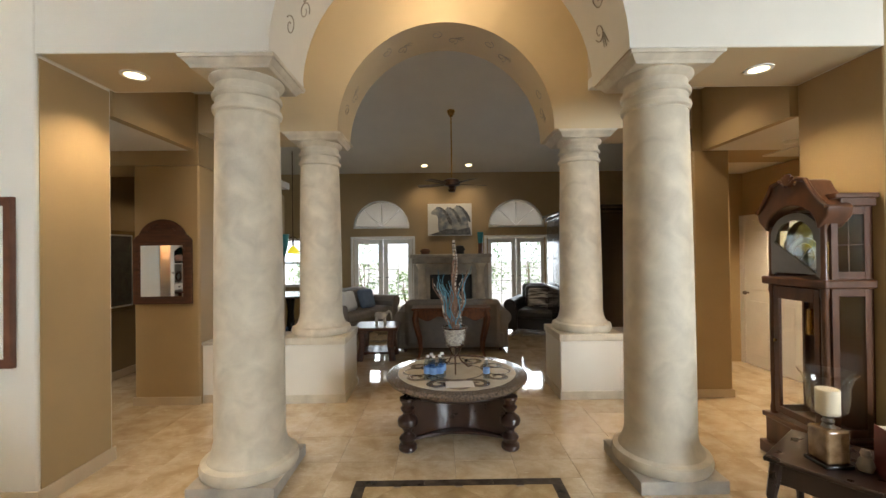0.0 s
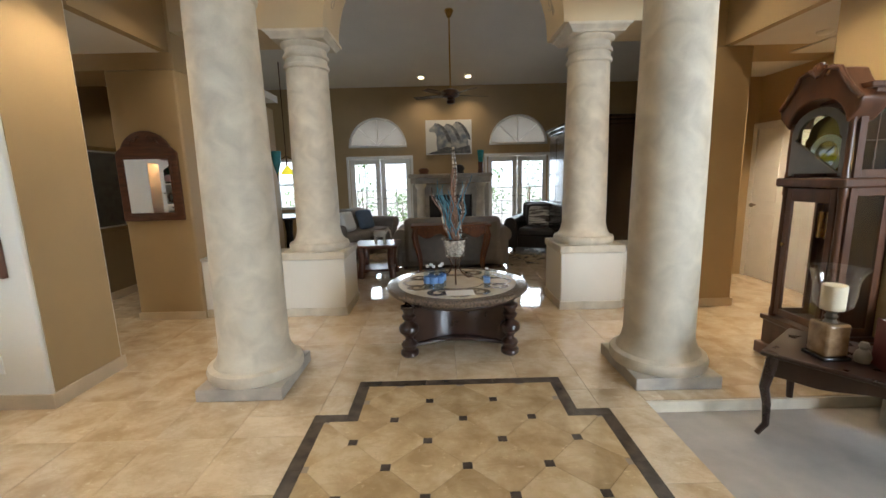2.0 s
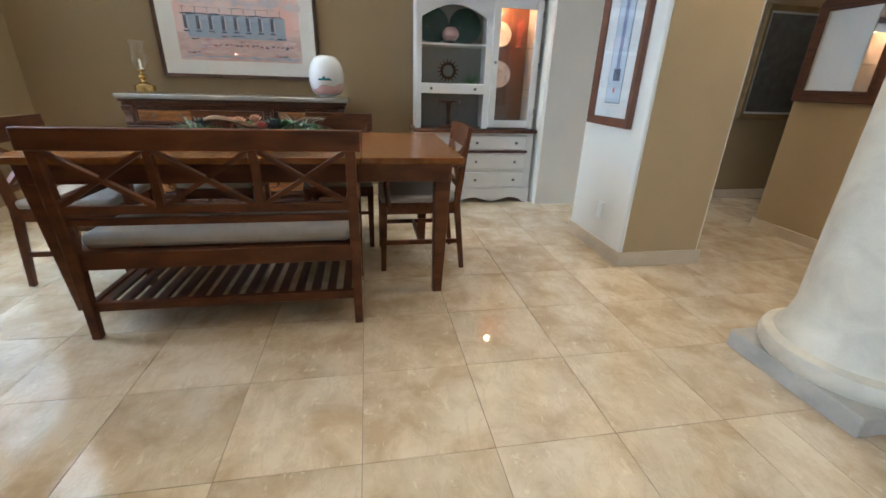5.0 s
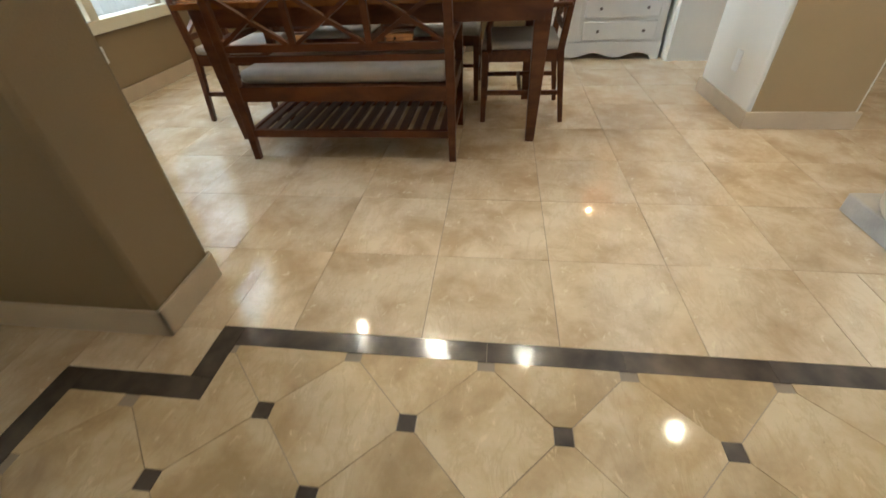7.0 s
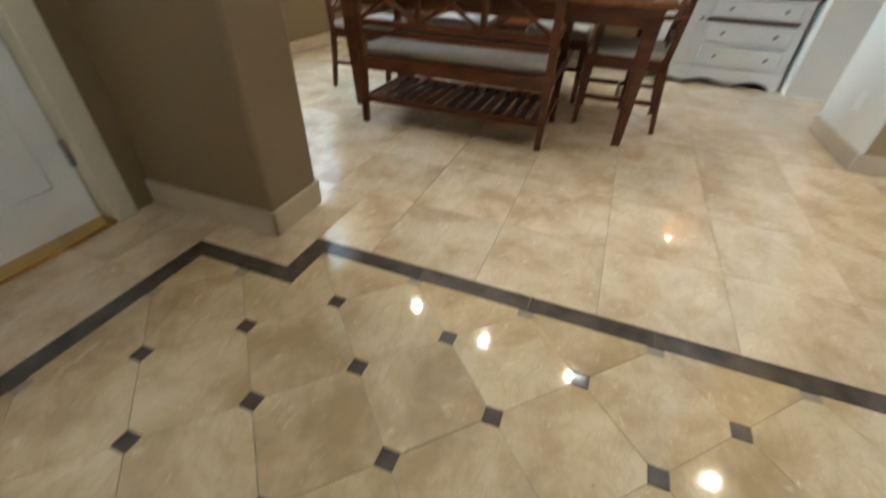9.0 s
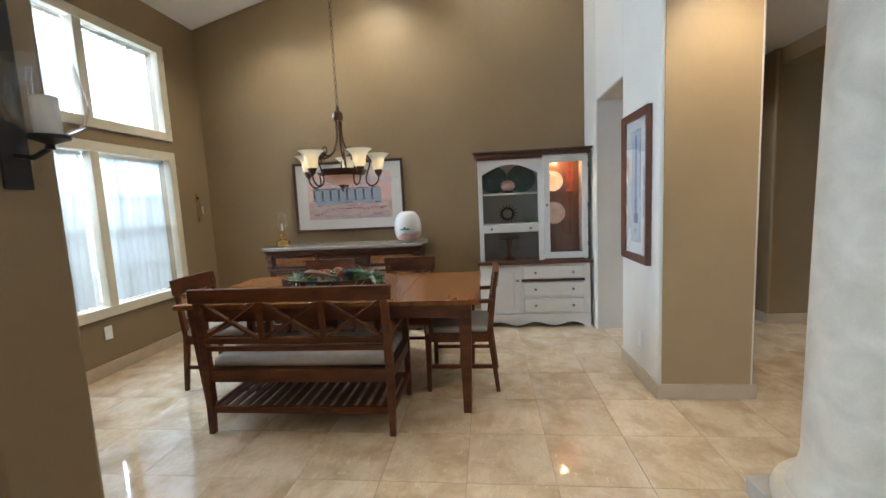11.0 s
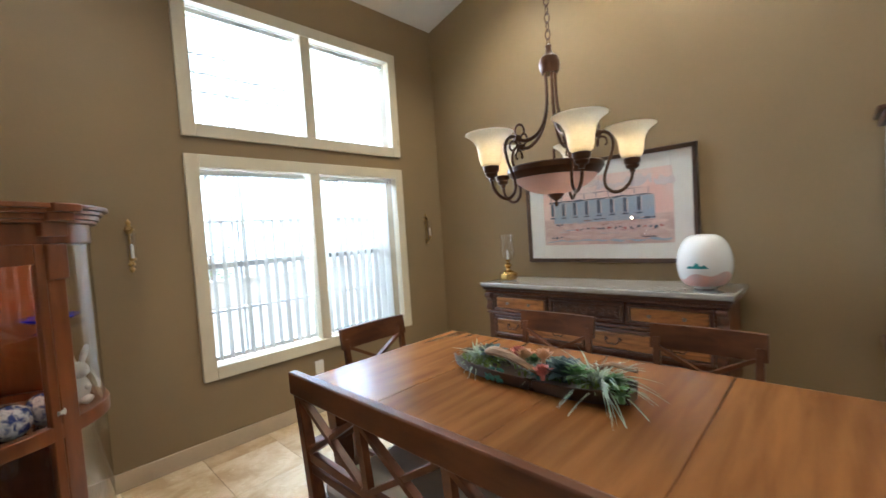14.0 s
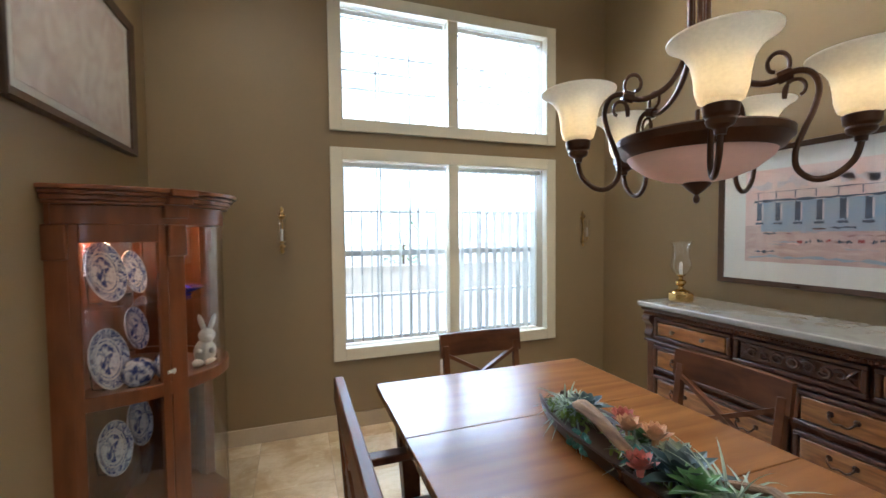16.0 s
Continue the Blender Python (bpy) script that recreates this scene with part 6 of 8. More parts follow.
def centrepiece():
    ob = thing("succulent_tray", pose(-2.69, 0.33, 0.766), "long dark wooden trough of succulents, air plants and driftwood", "centerpiece")
    tr = B()
    prof = []
    n = 14
    for k in range(n + 1):
        u = -1 + 2 * k / n
        hw = 0.10 * (1 - 0.5 * abs(u) ** 4)
        y = 0.38 * u
        lift = 0.02 * abs(u) ** 3
        prof.append([tr.verts.new(p) for p in ((-hw * 0.7, y, lift), (-hw, y, 0.055 + lift), (-hw + 0.01, y, 0.055 + lift), (-hw * 0.6, y, 0.035 + lift), (hw * 0.6, y, 0.035 + lift), (hw - 0.01, y, 0.055 + lift), (hw, y, 0.055 + lift), (hw * 0.7, y, lift))])
    for a, b in zip(prof, prof[1:]):
        for i in range(8):
            tr.faces.new((a[i], a[(i + 1) % 8], b[(i + 1) % 8], b[i]))
    tr.faces.new(prof[0])
    tr.faces.new(prof[-1][::-1])
    part("trough", tr, "wood_espresso", ob)
    rng = random.Random(5)
    # spiky air plants
    for y, n, ln, mat in ((-0.27, 120, 0.125, "leaf_pale"), (0.27, 90, 0.19, "leaf_pale"), (0.0, 46, 0.10, "leaf_pale"), (0.06, 30, 0.09, "leaf_pale")):
        bm = B()
        for k in range(n):
            leaf(bm, (rng.uniform(-0.02, 0.02), y + rng.uniform(-0.03, 0.03), 0.05), rng.uniform(0, 6.28), rng.uniform(0.3, 1.35), ln * rng.uniform(0.6, 1.2), 0.0085, rng.uniform(0.3, 1.0))
        part("air_plant", bm, mat, ob)
    # rosettes of broad leaves
    for x, y, z, n, ln, w, mat in ((0.01, 0.14, 0.06, 22, 0.125, 0.055, "leaf_dark"), (0.035, 0.20, 0.075, 18, 0.085, 0.04, "leaf_green"), (-0.02, -0.22, 0.075, 18, 0.085, 0.045, "leaf_dark"), (0.04, 0.05, 0.06, 16, 0.065, 0.03, "leaf_teal"), (0.0, 0.32, 0.06, 18, 0.075, 0.035, "leaf_green"), (0.055, 0.36, 0.05, 16, 0.06, 0.03, "leaf_green"), (-0.04, -0.02, 0.07, 16, 0.065, 0.03, "leaf_green"), (-0.045, 0.08, 0.07, 16, 0.07, 0.035, "leaf_pale")):
        rosette = part("succulent", lathe(B(), [(0, -0.02), (0.012, -0.02), (0.014, 0.004), (0, 0.012)], 8, (x, y, z)), mat, ob)
        for k in range(n):
            bm = B()
            leaf(bm, (x, y, z), k * 2.4, 0.25 + 1.0 * k / n, ln * (1 - 0.5 * k / n), w, 0.05)
            part("leaf", bm, mat, rosette)
    bm = B()
    for k in range(420):
        y = rng.choice((rng.uniform(-0.34, 0.36), rng.uniform(0.22, 0.37), rng.uniform(-0.33, -0.18)))
        leaf(bm, (rng.uniform(-0.065, 0.068), y, 0.04 + rng.uniform(0, 0.022)), rng.uniform(0, 6.28), rng.uniform(0.2, 1.4), rng.uniform(0.018, 0.034), 0.012, 0.1)
    tagged(part("moss", bm, "leaf_moss", ob, "yellow-green moss"), kind="stuff")
    for x, y, z, mat in ((0.075, 0.085, 0.07, "flower"), (-0.02, -0.05, 0.085, "peach"), (-0.03, 0.03, 0.095, "peach"), (-0.05, -0.10, 0.08, "flower")):
        heart = part("bloom", lathe(B(), [(0, -0.015), (0.008, -0.015), (0.01, 0.006), (0, 0.012)], 8, (x, y, z)), mat, ob)
        for k in range(22):
            bm = B()
            leaf(bm, (x, y, z), k * 2.4, 0.2 + 1.2 * k / 22, 0.05 * (1 - 0.4 * k / 22), 0.04, -0.3)
            part("petal", bm, mat, heart)
    bm = B()
    for k in range(60):
        x, y, z = 0.075 + rng.uniform(-0.012, 0.012), -0.14 + rng.uniform(-0.045, 0.045), 0.055 - rng.uniform(0, 0.045)
        bmesh.ops.create_icosphere(bm, subdivisions=1, radius=0.008, matrix=Matrix.Translation((x, y, z)))
    part("trailing_beads", bm, "leaf_teal", ob)
    bm = B()
    path = smooth([(0.03, -0.21, 0.105), (0.045, -0.15, 0.118), (0.05, -0.07, 0.11), (0.055, 0.01, 0.088), (0.05, 0.07, 0.062)], 5)
    rings = []
    for i, p in enumerate(path):
        u = i / (len(path) - 1)
        rr = 0.026 * (1 - 0.5 * u) * (0.45 + 0.55 * min(1, 6 * u))
        rings.append([bm.verts.new((p.x + rr * (1 + 0.16 * math.sin(3 * c + 4 * u) + rng.uniform(-0.05, 0.05)) * math.cos(c), p.y, p.z + 0.75 * rr * (1 + 0.18 * math.sin(4 * c - 5 * u) + rng.uniform(-0.05, 0.05)) * math.sin(c))) for c in [2 * math.pi * j / 14 for j in range(14)]])
    for lo, hi in zip(rings, rings[1:]):
        for j in range(14):
            bm.faces.new((lo[j], lo[(j + 1) % 14], hi[(j + 1) % 14], hi[j]))
    bm.faces.new(rings[0][::-1])
    bm.faces.new(rings[-1])
    part("driftwood", bm, "driftwood", ob, "weathered brown driftwood")
    part("driftwood", tube(B(), [(-0.03, 0.2, 0.08), (-0.04, 0.30, 0.12), (-0.03, 0.385, 0.115)], 0.012, 8, 0.008), "driftwood", ob)


centrepiece()

# things in the hutch
M["green_plate"] = material("dark_green_glaze", (0.02, 0.06, 0.045), 0.25, scale=9, vary=0.3, bump=0.02, coat=0.4)
M["coral"] = material("coral_red", (0.50, 0.10, 0.05), 0.5, scale=20, vary=0.3, bump=0.2)
for y in (1.56, 1.86):
    ob = thing("green_plate", pose(-4.385, y, 1.414), "dark green plate leaning on the hutch shelf", "plate", "green plates in the hutch")
    part("dish", lathe(B(), [(0, 0), (0.09, 0), (0.15, 0.018), (0.15, 0.022), (0.088, 0.006), (0, 0.005)], 32), "green_plate", ob).matrix_basis = pose(0, 0, 0.148, 0, 82, 0)
ob = thing("shell_bowl", pose(-4.27, 1.71, 1.413), "small pinkish shell on a dark stand", "ornament")
part("shell", lathe(B(), [(0, 0.02), (0.05, 0.03), (0.075, 0.06), (0.07, 0.10), (0.04, 0.13), (0, 0.135)], 18), "egg_pink", ob)
part("stand", lathe(B(), [(0, 0), (0.06, 0), (0.06, 0.012), (0.03, 0.02), (0, 0.022)], 18), "wood_black", ob)
ob = thing("sun_wreath", pose(-4.28, 1.70, 1.088), "round wreath of rusty metal flame shapes", "ornament")
part("ring", tube(B(), [(0, 0.06 * math.cos(k * math.pi / 10), 0.105 + 0.06 * math.sin(k * math.pi / 10)) for k in range(21)], 0.013, 8), "bronze", ob)
for k in range(16):
    a = k * math.pi / 8
    part("flame", tube(B(), [(0, 0.065 * math.cos(a), 0.105 + 0.065 * math.sin(a)), (0, 0.085 * math.cos(a + 0.15), 0.105 + 0.085 * math.sin(a + 0.15)), (0, 0.104 * math.cos(a + 0.05), 0.105 + 0.104 * math.sin(a + 0.05))], 0.008, 6, 0.002), "bronze", ob)
ob = thing("green_shell", pose(-4.29, 1.93, 1.088), "small dark green fan ornament", "ornament")
bm = B()
for k in range(9):
    leaf(bm, (0, 0, 0.0), math.pi / 2 if k % 2 else -math.pi / 2, 0.25 + 0.14 * k, 0.12, 0.05, 0.0)
part("fan", bm, "leaf_green", ob)
ob = thing("candle_stand", pose(-4.25, 1.71, 0.701), "dark wooden pedestal stand with hanging drops", "stand")
part("stem", lathe(B(), [(0, 0), (0.06, 0), (0.06, 0.012), (0.02, 0.03), (0.014, 0.10), (0.022, 0.16), (0.03, 0.22), (0, 0.222)], 18), "wood_dark", ob)
part("top", lathe(B(), [(0, 0.22), (0.11, 0.225), (0.11, 0.24), (0, 0.242)], 24), "wood_dark", ob)
for s in (-0.09, 0.09):
    part("drop", lathe(B(), [(0.002, 0.225), (0.002, 0.14), (0.008, 0.12), (0.004, 0.10), (0, 0.10)], 8, (0, s, 0)), "chrome", ob)
ob = thing("red_coral", pose(-4.30, 2.36, 1.407), "branching red coral ornament on a glass shelf", "ornament")
rng = random.Random(3)
part("foot", lathe(B(), [(0, 0), (0.04, 0), (0.03, 0.02), (0, 0.022)], 12), "coral", ob)
for k in range(9):
    y = rng.uniform(-0.06, 0.06)
    part("branch", tube(B(), [(0, 0, 0.01), (rng.uniform(-0.02, 0.02), y * 0.6, 0.10), (rng.uniform(-0.03, 0.03), y, rng.uniform(0.16, 0.24))], 0.012, 7, 0.005), "coral", ob)
for y, z, r in ((2.19, 1.407, 0.11), (2.20, 1.057, 0.12)):
    ob = thing("display_plate", pose(-4.375, y, z), "pale plate standing on the glass shelf", "plate", "plates in the glazed side")
    part("dish", lathe(B(), [(0, 0), (r * 0.6, 0), (r, 0.014), (r, 0.018), (r * 0.58, 0.005), (0, 0.004)], 28), "sepia", ob).matrix_basis = pose(0, 0, r, 0, 80, 0)
for k in range(5):
    ob = thing("crystal_glass", pose(-4.30 + 0.05 * (k % 2), 2.14 + 0.075 * k, 0.701), "small cut glass tumbler in the hutch", "glass", "tumblers in the hutch")
    part("cup", lathe(B(), [(0, 0), (0.025, 0), (0.032, 0.09), (0.03, 0.09), (0.023, 0.01), (0, 0.01)], 16), "glass", ob)

# entrance: front door, panel and switch, iron candle sconce on the wall end
ob = thing("door_1", pose(0.03, -0.68, 0), "white painted front door in a pale frame", "door", kind="structure")
part("leaf", boxes((-0.57, 0.57, -0.02, 0.02, 0.01, 2.10)), "white", ob, "", 0.003)
for x0, x1 in ((-0.47, -0.06), (0.06, 0.47)):
    for z0, z1 in ((0.2, 0.95), (1.1, 1.95)):
        part("door_panel", boxes((x0, x1, 0.02, 0.028, z0, z1)), "white", ob, "", 0.006)
part("frame", boxes((-0.67, -0.575, -0.05, 0.095, 0, 2.2), (0.575, 0.67, -0.05, 0.095, 0, 2.2), (-0.575, 0.575, -0.05, 0.0945, 2.11, 2.2)), "ivory", ob, "", 0.004)
part("threshold", boxes((-0.575, 0.575, -0.05, 0.10, 0.001, 0.022)), "brass", ob, "brass threshold", 0.004)
for z in (0.25, 1.0, 1.8):
    part("hinge", boxes((-0.575, -0.56, 0.02, 0.035, z, z + 0.1)), "chrome", ob)
ob = thing("alarm_panel", pose(-0.739, -0.005, 1.215, 0, 0, 90) @ Matrix.Scale(1.25, 4), "white wall alarm keypad with a small dark display", "keypad")
part("case", boxes((-0.06, 0.06, -0.025, 0, -0.045, 0.05)), "white", ob, "", 0.004)
part("display", boxes((-0.03, 0.035, -0.027, -0.025, 0.018, 0.035)), "black", ob)
part("lid", boxes((-0.05, 0.05, -0.028, -0.025, -0.04, 0.008)), "white", ob, "", 0.002)
ob = thing("light_switch", pose(-0.739, 0.0, 1.06, 0, 0, 90) @ Matrix.Scale(1.15, 4), "ivory light switch plate on the taupe wall", "switch")
part("plate", boxes((-0.055, 0.055, -0.006, 0, -0.055, 0.055)), "ivory", ob, "", 0.002)
for s in (-0.024, 0.024):
    part("rocker", boxes((s - 0.014, s + 0.014, -0.010, -0.006, -0.032, 0.032)), "ivory", ob, "", 0.002)
ob = thing("iron_candle_sconce", pose(-0.90, 0.076, 1.50), "black iron wall sconce with candle in a glass bowl", "sconce")
part("backplate", boxes((-0.04, 0.04, 0, 0.012, -0.06, 0.5)), "black", ob, "", 0.004)
part("arm", tube(B(), [(0, 0.01, 0.04), (0, 0.07, 0.03), (0, 0.12, 0.05), (0, 0.13, 0.08)], 0.008), "black", ob)
part("cup", lathe(B(), [(0, 0.05), (0.012, 0.05), (0.01, 0.065), (0.05, 0.08), (0.05, 0.09), (0, 0.09)], 20, (0, 0.13, 0)), "black", ob)
part("glass_bowl", lathe(B(), [(0.04, 0.09), (0.085, 0.12), (0.10, 0.17), (0.09, 0.24), (0.08, 0.30), (0.078, 0.30), (0.088, 0.24), (0.098, 0.17), (0.083, 0.122), (0.038, 0.092)], 24, (0, 0.13, 0)), "glass", ob)
part("candle", lathe(B(), [(0.032, 0.09), (0.032, 0.2), (0.01, 0.205), (0, 0.2)], 16, (0, 0.13, 0)), "paper", ob)

# ---- foyer and gallery ----


def can_light(x, y, z, slope_deg=0.0):
    ob = thing("recessed_light", pose(x, y, z, slope_deg), "round recessed ceiling light, lit warm", "ceiling light", "recessed ceiling lights")
    part("trim", lathe(B(), [(0.062, -0.007), (0.088, -0.008), (0.09, -0.001), (0.062, -0.001)], 28), "white", ob)
    part("lens", lathe(B(), [(0, -0.005), (0.063, -0.005), (0.063, -0.001), (0, -0.001)], 24), "lens", ob, "glowing lamp face")


M["screen"] = frosted("pale_screen", (0.50, 0.46, 0.41), 0.55, 3)
M["shade_yellow"] = glow("yellow_lit_shade", (0.9, 0.75, 0.05), 0.9)
M["lens"] = glow("lit_lens", (1.0, 0.78, 0.45), 7.0)
for x, y, z, a in ((-2.12, 2.87, 2.80, 0), (2.25, 2.87, 2.80, 0), (-0.35, 9.3, 3.502, -10.8), (0.65, 9.3, 3.502, -10.8), (-3.85, 0.35, 4.014, 14.7), (-3.85, -0.75, 3.725, 14.7), (-3.9, 1.7, 4.368, 14.7), (-1.55, -0.7, 3.738, 14.7)):
    can_light(x, y, z, a)

M["scroll_line"] = material("incised_plaster", (0.40, 0.35, 0.27), 0.7, scale=12, vary=0.2, bump=0.1)
for yy in (2.865, 4.555):          # painted scrolls along the undersides of the arches
    for k, t in enumerate((20, 60, 90, 120, 160)):
        ob = thing("plaster_scroll", pose(0.07, yy, 2.80), "faint incised scroll ornament under the arch", "ornament", "scrolls under the arches")
        for s in (-1, 1):
            pts = []
            for a in range(16):
                r = 0.02 + 0.055 * a / 15
                along = r * math.cos(a * 0.5) * 0.9 + 0.09 * s
                across = s * (0.06 + r * math.sin(a * 0.5))
                th = radians(t) + along / 1.12
                pts.append((-1.1225 * math.cos(th), across, 1.1225 * math.sin(th)))
            part("scroll", tube(B(), pts, 0.005, 5), "scroll_line", ob)
        leafs = B()
        for q in (-0.5, 0, 0.5):
            th0, th1 = radians(t) + 0.11, radians(t) + 0.20 - 0.02 * abs(q)
            tube(leafs, [(-1.1225 * math.cos(th0), 0, 1.1225 * math.sin(th0)), (-1.1225 * math.cos(th1), q * 0.08, 1.1225 * math.sin(th1))], 0.006, 5, 0.002)
        part("sprig", leafs, "scroll_line", ob)

ob = thing("air_vent", pose(-2.05, YD, 3.13), "cream slatted air vent on the upper wall", "vent")
part("frame", boxes((-0.2, 0.2, -0.008, 0, 0.0, 0.02), (-0.2, 0.2, -0.008, 0, 0.13, 0.15), (-0.2, -0.18, -0.008, 0, 0.02, 0.13), (0.18, 0.2, -0.008, 0, 0.02, 0.13)), "cream", ob)
for k in range(6):
    part("slat", boxes((-0.18, 0.18, -0.006, -0.001, 0.027 + 0.017 * k, 0.036 + 0.017 * k)), "cream", ob)


def coffee_table():
    ob = thing("coffee_table", pose(0.125, 3.575, 0), "round dark carved coffee table with inlaid marble top", "coffee table")
    part("top", lathe(B(), [(0, 0.44), (0.55, 0.44), (0.585, 0.45), (0.60, 0.465), (0.605, 0.485), (0.595, 0.498), (0.585, 0.50), (0, 0.50)], 64), "granite", ob, "brown granite rim")
    part("marble_field", lathe(B(), [(0, 0.4985), (0.505, 0.4985), (0.505, 0.5012), (0, 0.5012)], 64), "marble_cream", ob, "cream marble inlay")
    part("sub_rim", lathe(B(), [(0.0, 0.405), (0.50, 0.405), (0.535, 0.415), (0.55, 0.432), (0.55, 0.4405), (0, 0.4405)], 64), "wood_espresso", ob)

    def band(name, pts, w):
        bm = B()
        pts = [Vector((x, y, 0.5024)) for x, y in pts]
        rows = []
        for i, p in enumerate(pts):
            a = (pts[min(i + 1, len(pts) - 1)] - pts[max(i - 1, 0)]).normalized()
            s = Vector((-a.y, a.x, 0)) * w * (0.5 if i < len(pts) * 0.7 else 0.5 * (1 - (i / len(pts) - 0.7) * 1.5))
            rows.append([bm.verts.new(p - s), bm.verts.new(p + s), bm.verts.new(p + s - Vector((0, 0, 0.0015))), bm.verts.new(p - s - Vector((0, 0, 0.0015)))])
        for a, b in zip(rows, rows[1:]):
            for i in range(4):
                bm.faces.new((a[i], a[(i + 1) % 4], b[(i + 1) % 4], b[i]))
        bm.faces.new(rows[0])
        bm.faces.new(rows[-1][::-1])
        part(name, bm, "granite", ob)
    band("inlay_ring", [(0.235 * math.cos(k * math.pi / 24), 0.235 * math.sin(k * math.pi / 24)) for k in range(49)], 0.02)
    for q in range(4):
        t0 = q * math.pi / 2 + math.pi / 4
        for s in (-1, 1):
            pts = []
            for k in range(28):
                r = 0.105 * (1 - k / 34)
                a = s * (k * 0.28)
                cx, cy = 0.365, s * 0.13
                px, py = cx - 0.02 + r * math.cos(math.pi + a * 1.0), cy + r * math.sin(math.pi + a * 1.0) * 0.9
                pts.append((px * math.cos(t0) - py * math.sin(t0), px * math.sin(t0) + py * math.cos(t0)))
            band("inlay_scroll", pts, 0.05)
        pts = [(0.36 * math.cos(t0 + math.pi / 4 + 0.30 * math.sin(a * math.pi / 12)) + 0.10 * math.cos(a * math.pi / 12) * math.cos(t0 + math.pi / 4), 0.36 * math.sin(t0 + math.pi / 4 + 0.30 * math.sin(a * math.pi / 12)) + 0.10 * math.cos(a * math.pi / 12) * math.sin(t0 + math.pi / 4)) for a in range(25)]
        band("inlay_oval", pts, 0.026)
    prof = [(0, 0), (0.06, 0), (0.072, 0.015), (0.07, 0.04), (0.05, 0.055), (0.058, 0.075), (0.066, 0.095), (0.055, 0.115), (0.034, 0.13), (0.03, 0.15), (0.045, 0.17), (0.075, 0.20), (0.08, 0.23), (0.07, 0.255), (0.04, 0.275), (0.032, 0.29), (0.05, 0.31), (0.056, 0.33), (0.038, 0.345), (0.045, 0.37), (0.06, 0.39), (0.06, 0.41), (0, 0.41)]
    for sx in (-1, 1):
        for sy in (-1, 1):
            part("leg", lathe(B(), prof, 24, (sx * 0.40, sy * 0.36, 0)), "wood_espresso", ob, "turned bulbous leg")
    # curved panels between the legs, and the concave lower shelf
    def concave(z0, z1, inset, name):
        bm = B()
        pts = []
        for q, (ax, ay, bx, by) in enumerate(((-0.40, -0.36, 0.40, -0.36), (0.40, -0.36, 0.40, 0.36), (0.40, 0.36, -0.40, 0.36), (-0.40, 0.36, -0.40, -0.36))):
            for k in range(12):
                u = k / 12
                dip = inset * math.sin(math.pi * u)
                x, y = ax + (bx - ax) * u, ay + (by - ay) * u
                pts.append((x * (1 - dip * (1 if q % 2 else 0)), y * (1 - dip * (0 if q % 2 else 1))))
        part(name, prism(bm, pts, "z", z0, z1), "wood_espresso", ob, "", 0.006)
    concave(0.06, 0.085, 0.35, "lower_shelf")
    concave(0.085, 0.405, 0.55, "body_panel")
    return ob


M["granite"] = material("brown_granite", (0.16, 0.12, 0.09), 0.15, scale=60, vary=0.4, dark=(0.04, 0.03, 0.025), contrast=0.4, bump=0.01, coat=0.3)
M["marble_cream"] = material("cream_marble", (0.62, 0.56, 0.45), 0.13, scale=7, vary=0.08, dark=(0.50, 0.43, 0.32), bump=0.01, coat=0.3)
coffee_table()

M["pebble"] = material("pebbles", (0.60, 0.57, 0.50), 0.5, scale=8, vary=0.15, bump=0.05, per_object=0.3, island=True)
M["aqua"] = material("aqua_ribbon", (0.10, 0.27, 0.36), 0.35, scale=12, vary=0.3, bump=0.05)
M["twig"] = material("dry_twig", (0.26, 0.15, 0.10), 0.7, scale=14, vary=0.3, bump=0.2)
M["stripe"] = material("striped_quill", (0.55, 0.50, 0.42), 0.5, scale=3, vary=0.2, dark=(0.07, 0.05, 0.04), contrast=0.08, stretch=(1, 1, 14), bump=0.05)


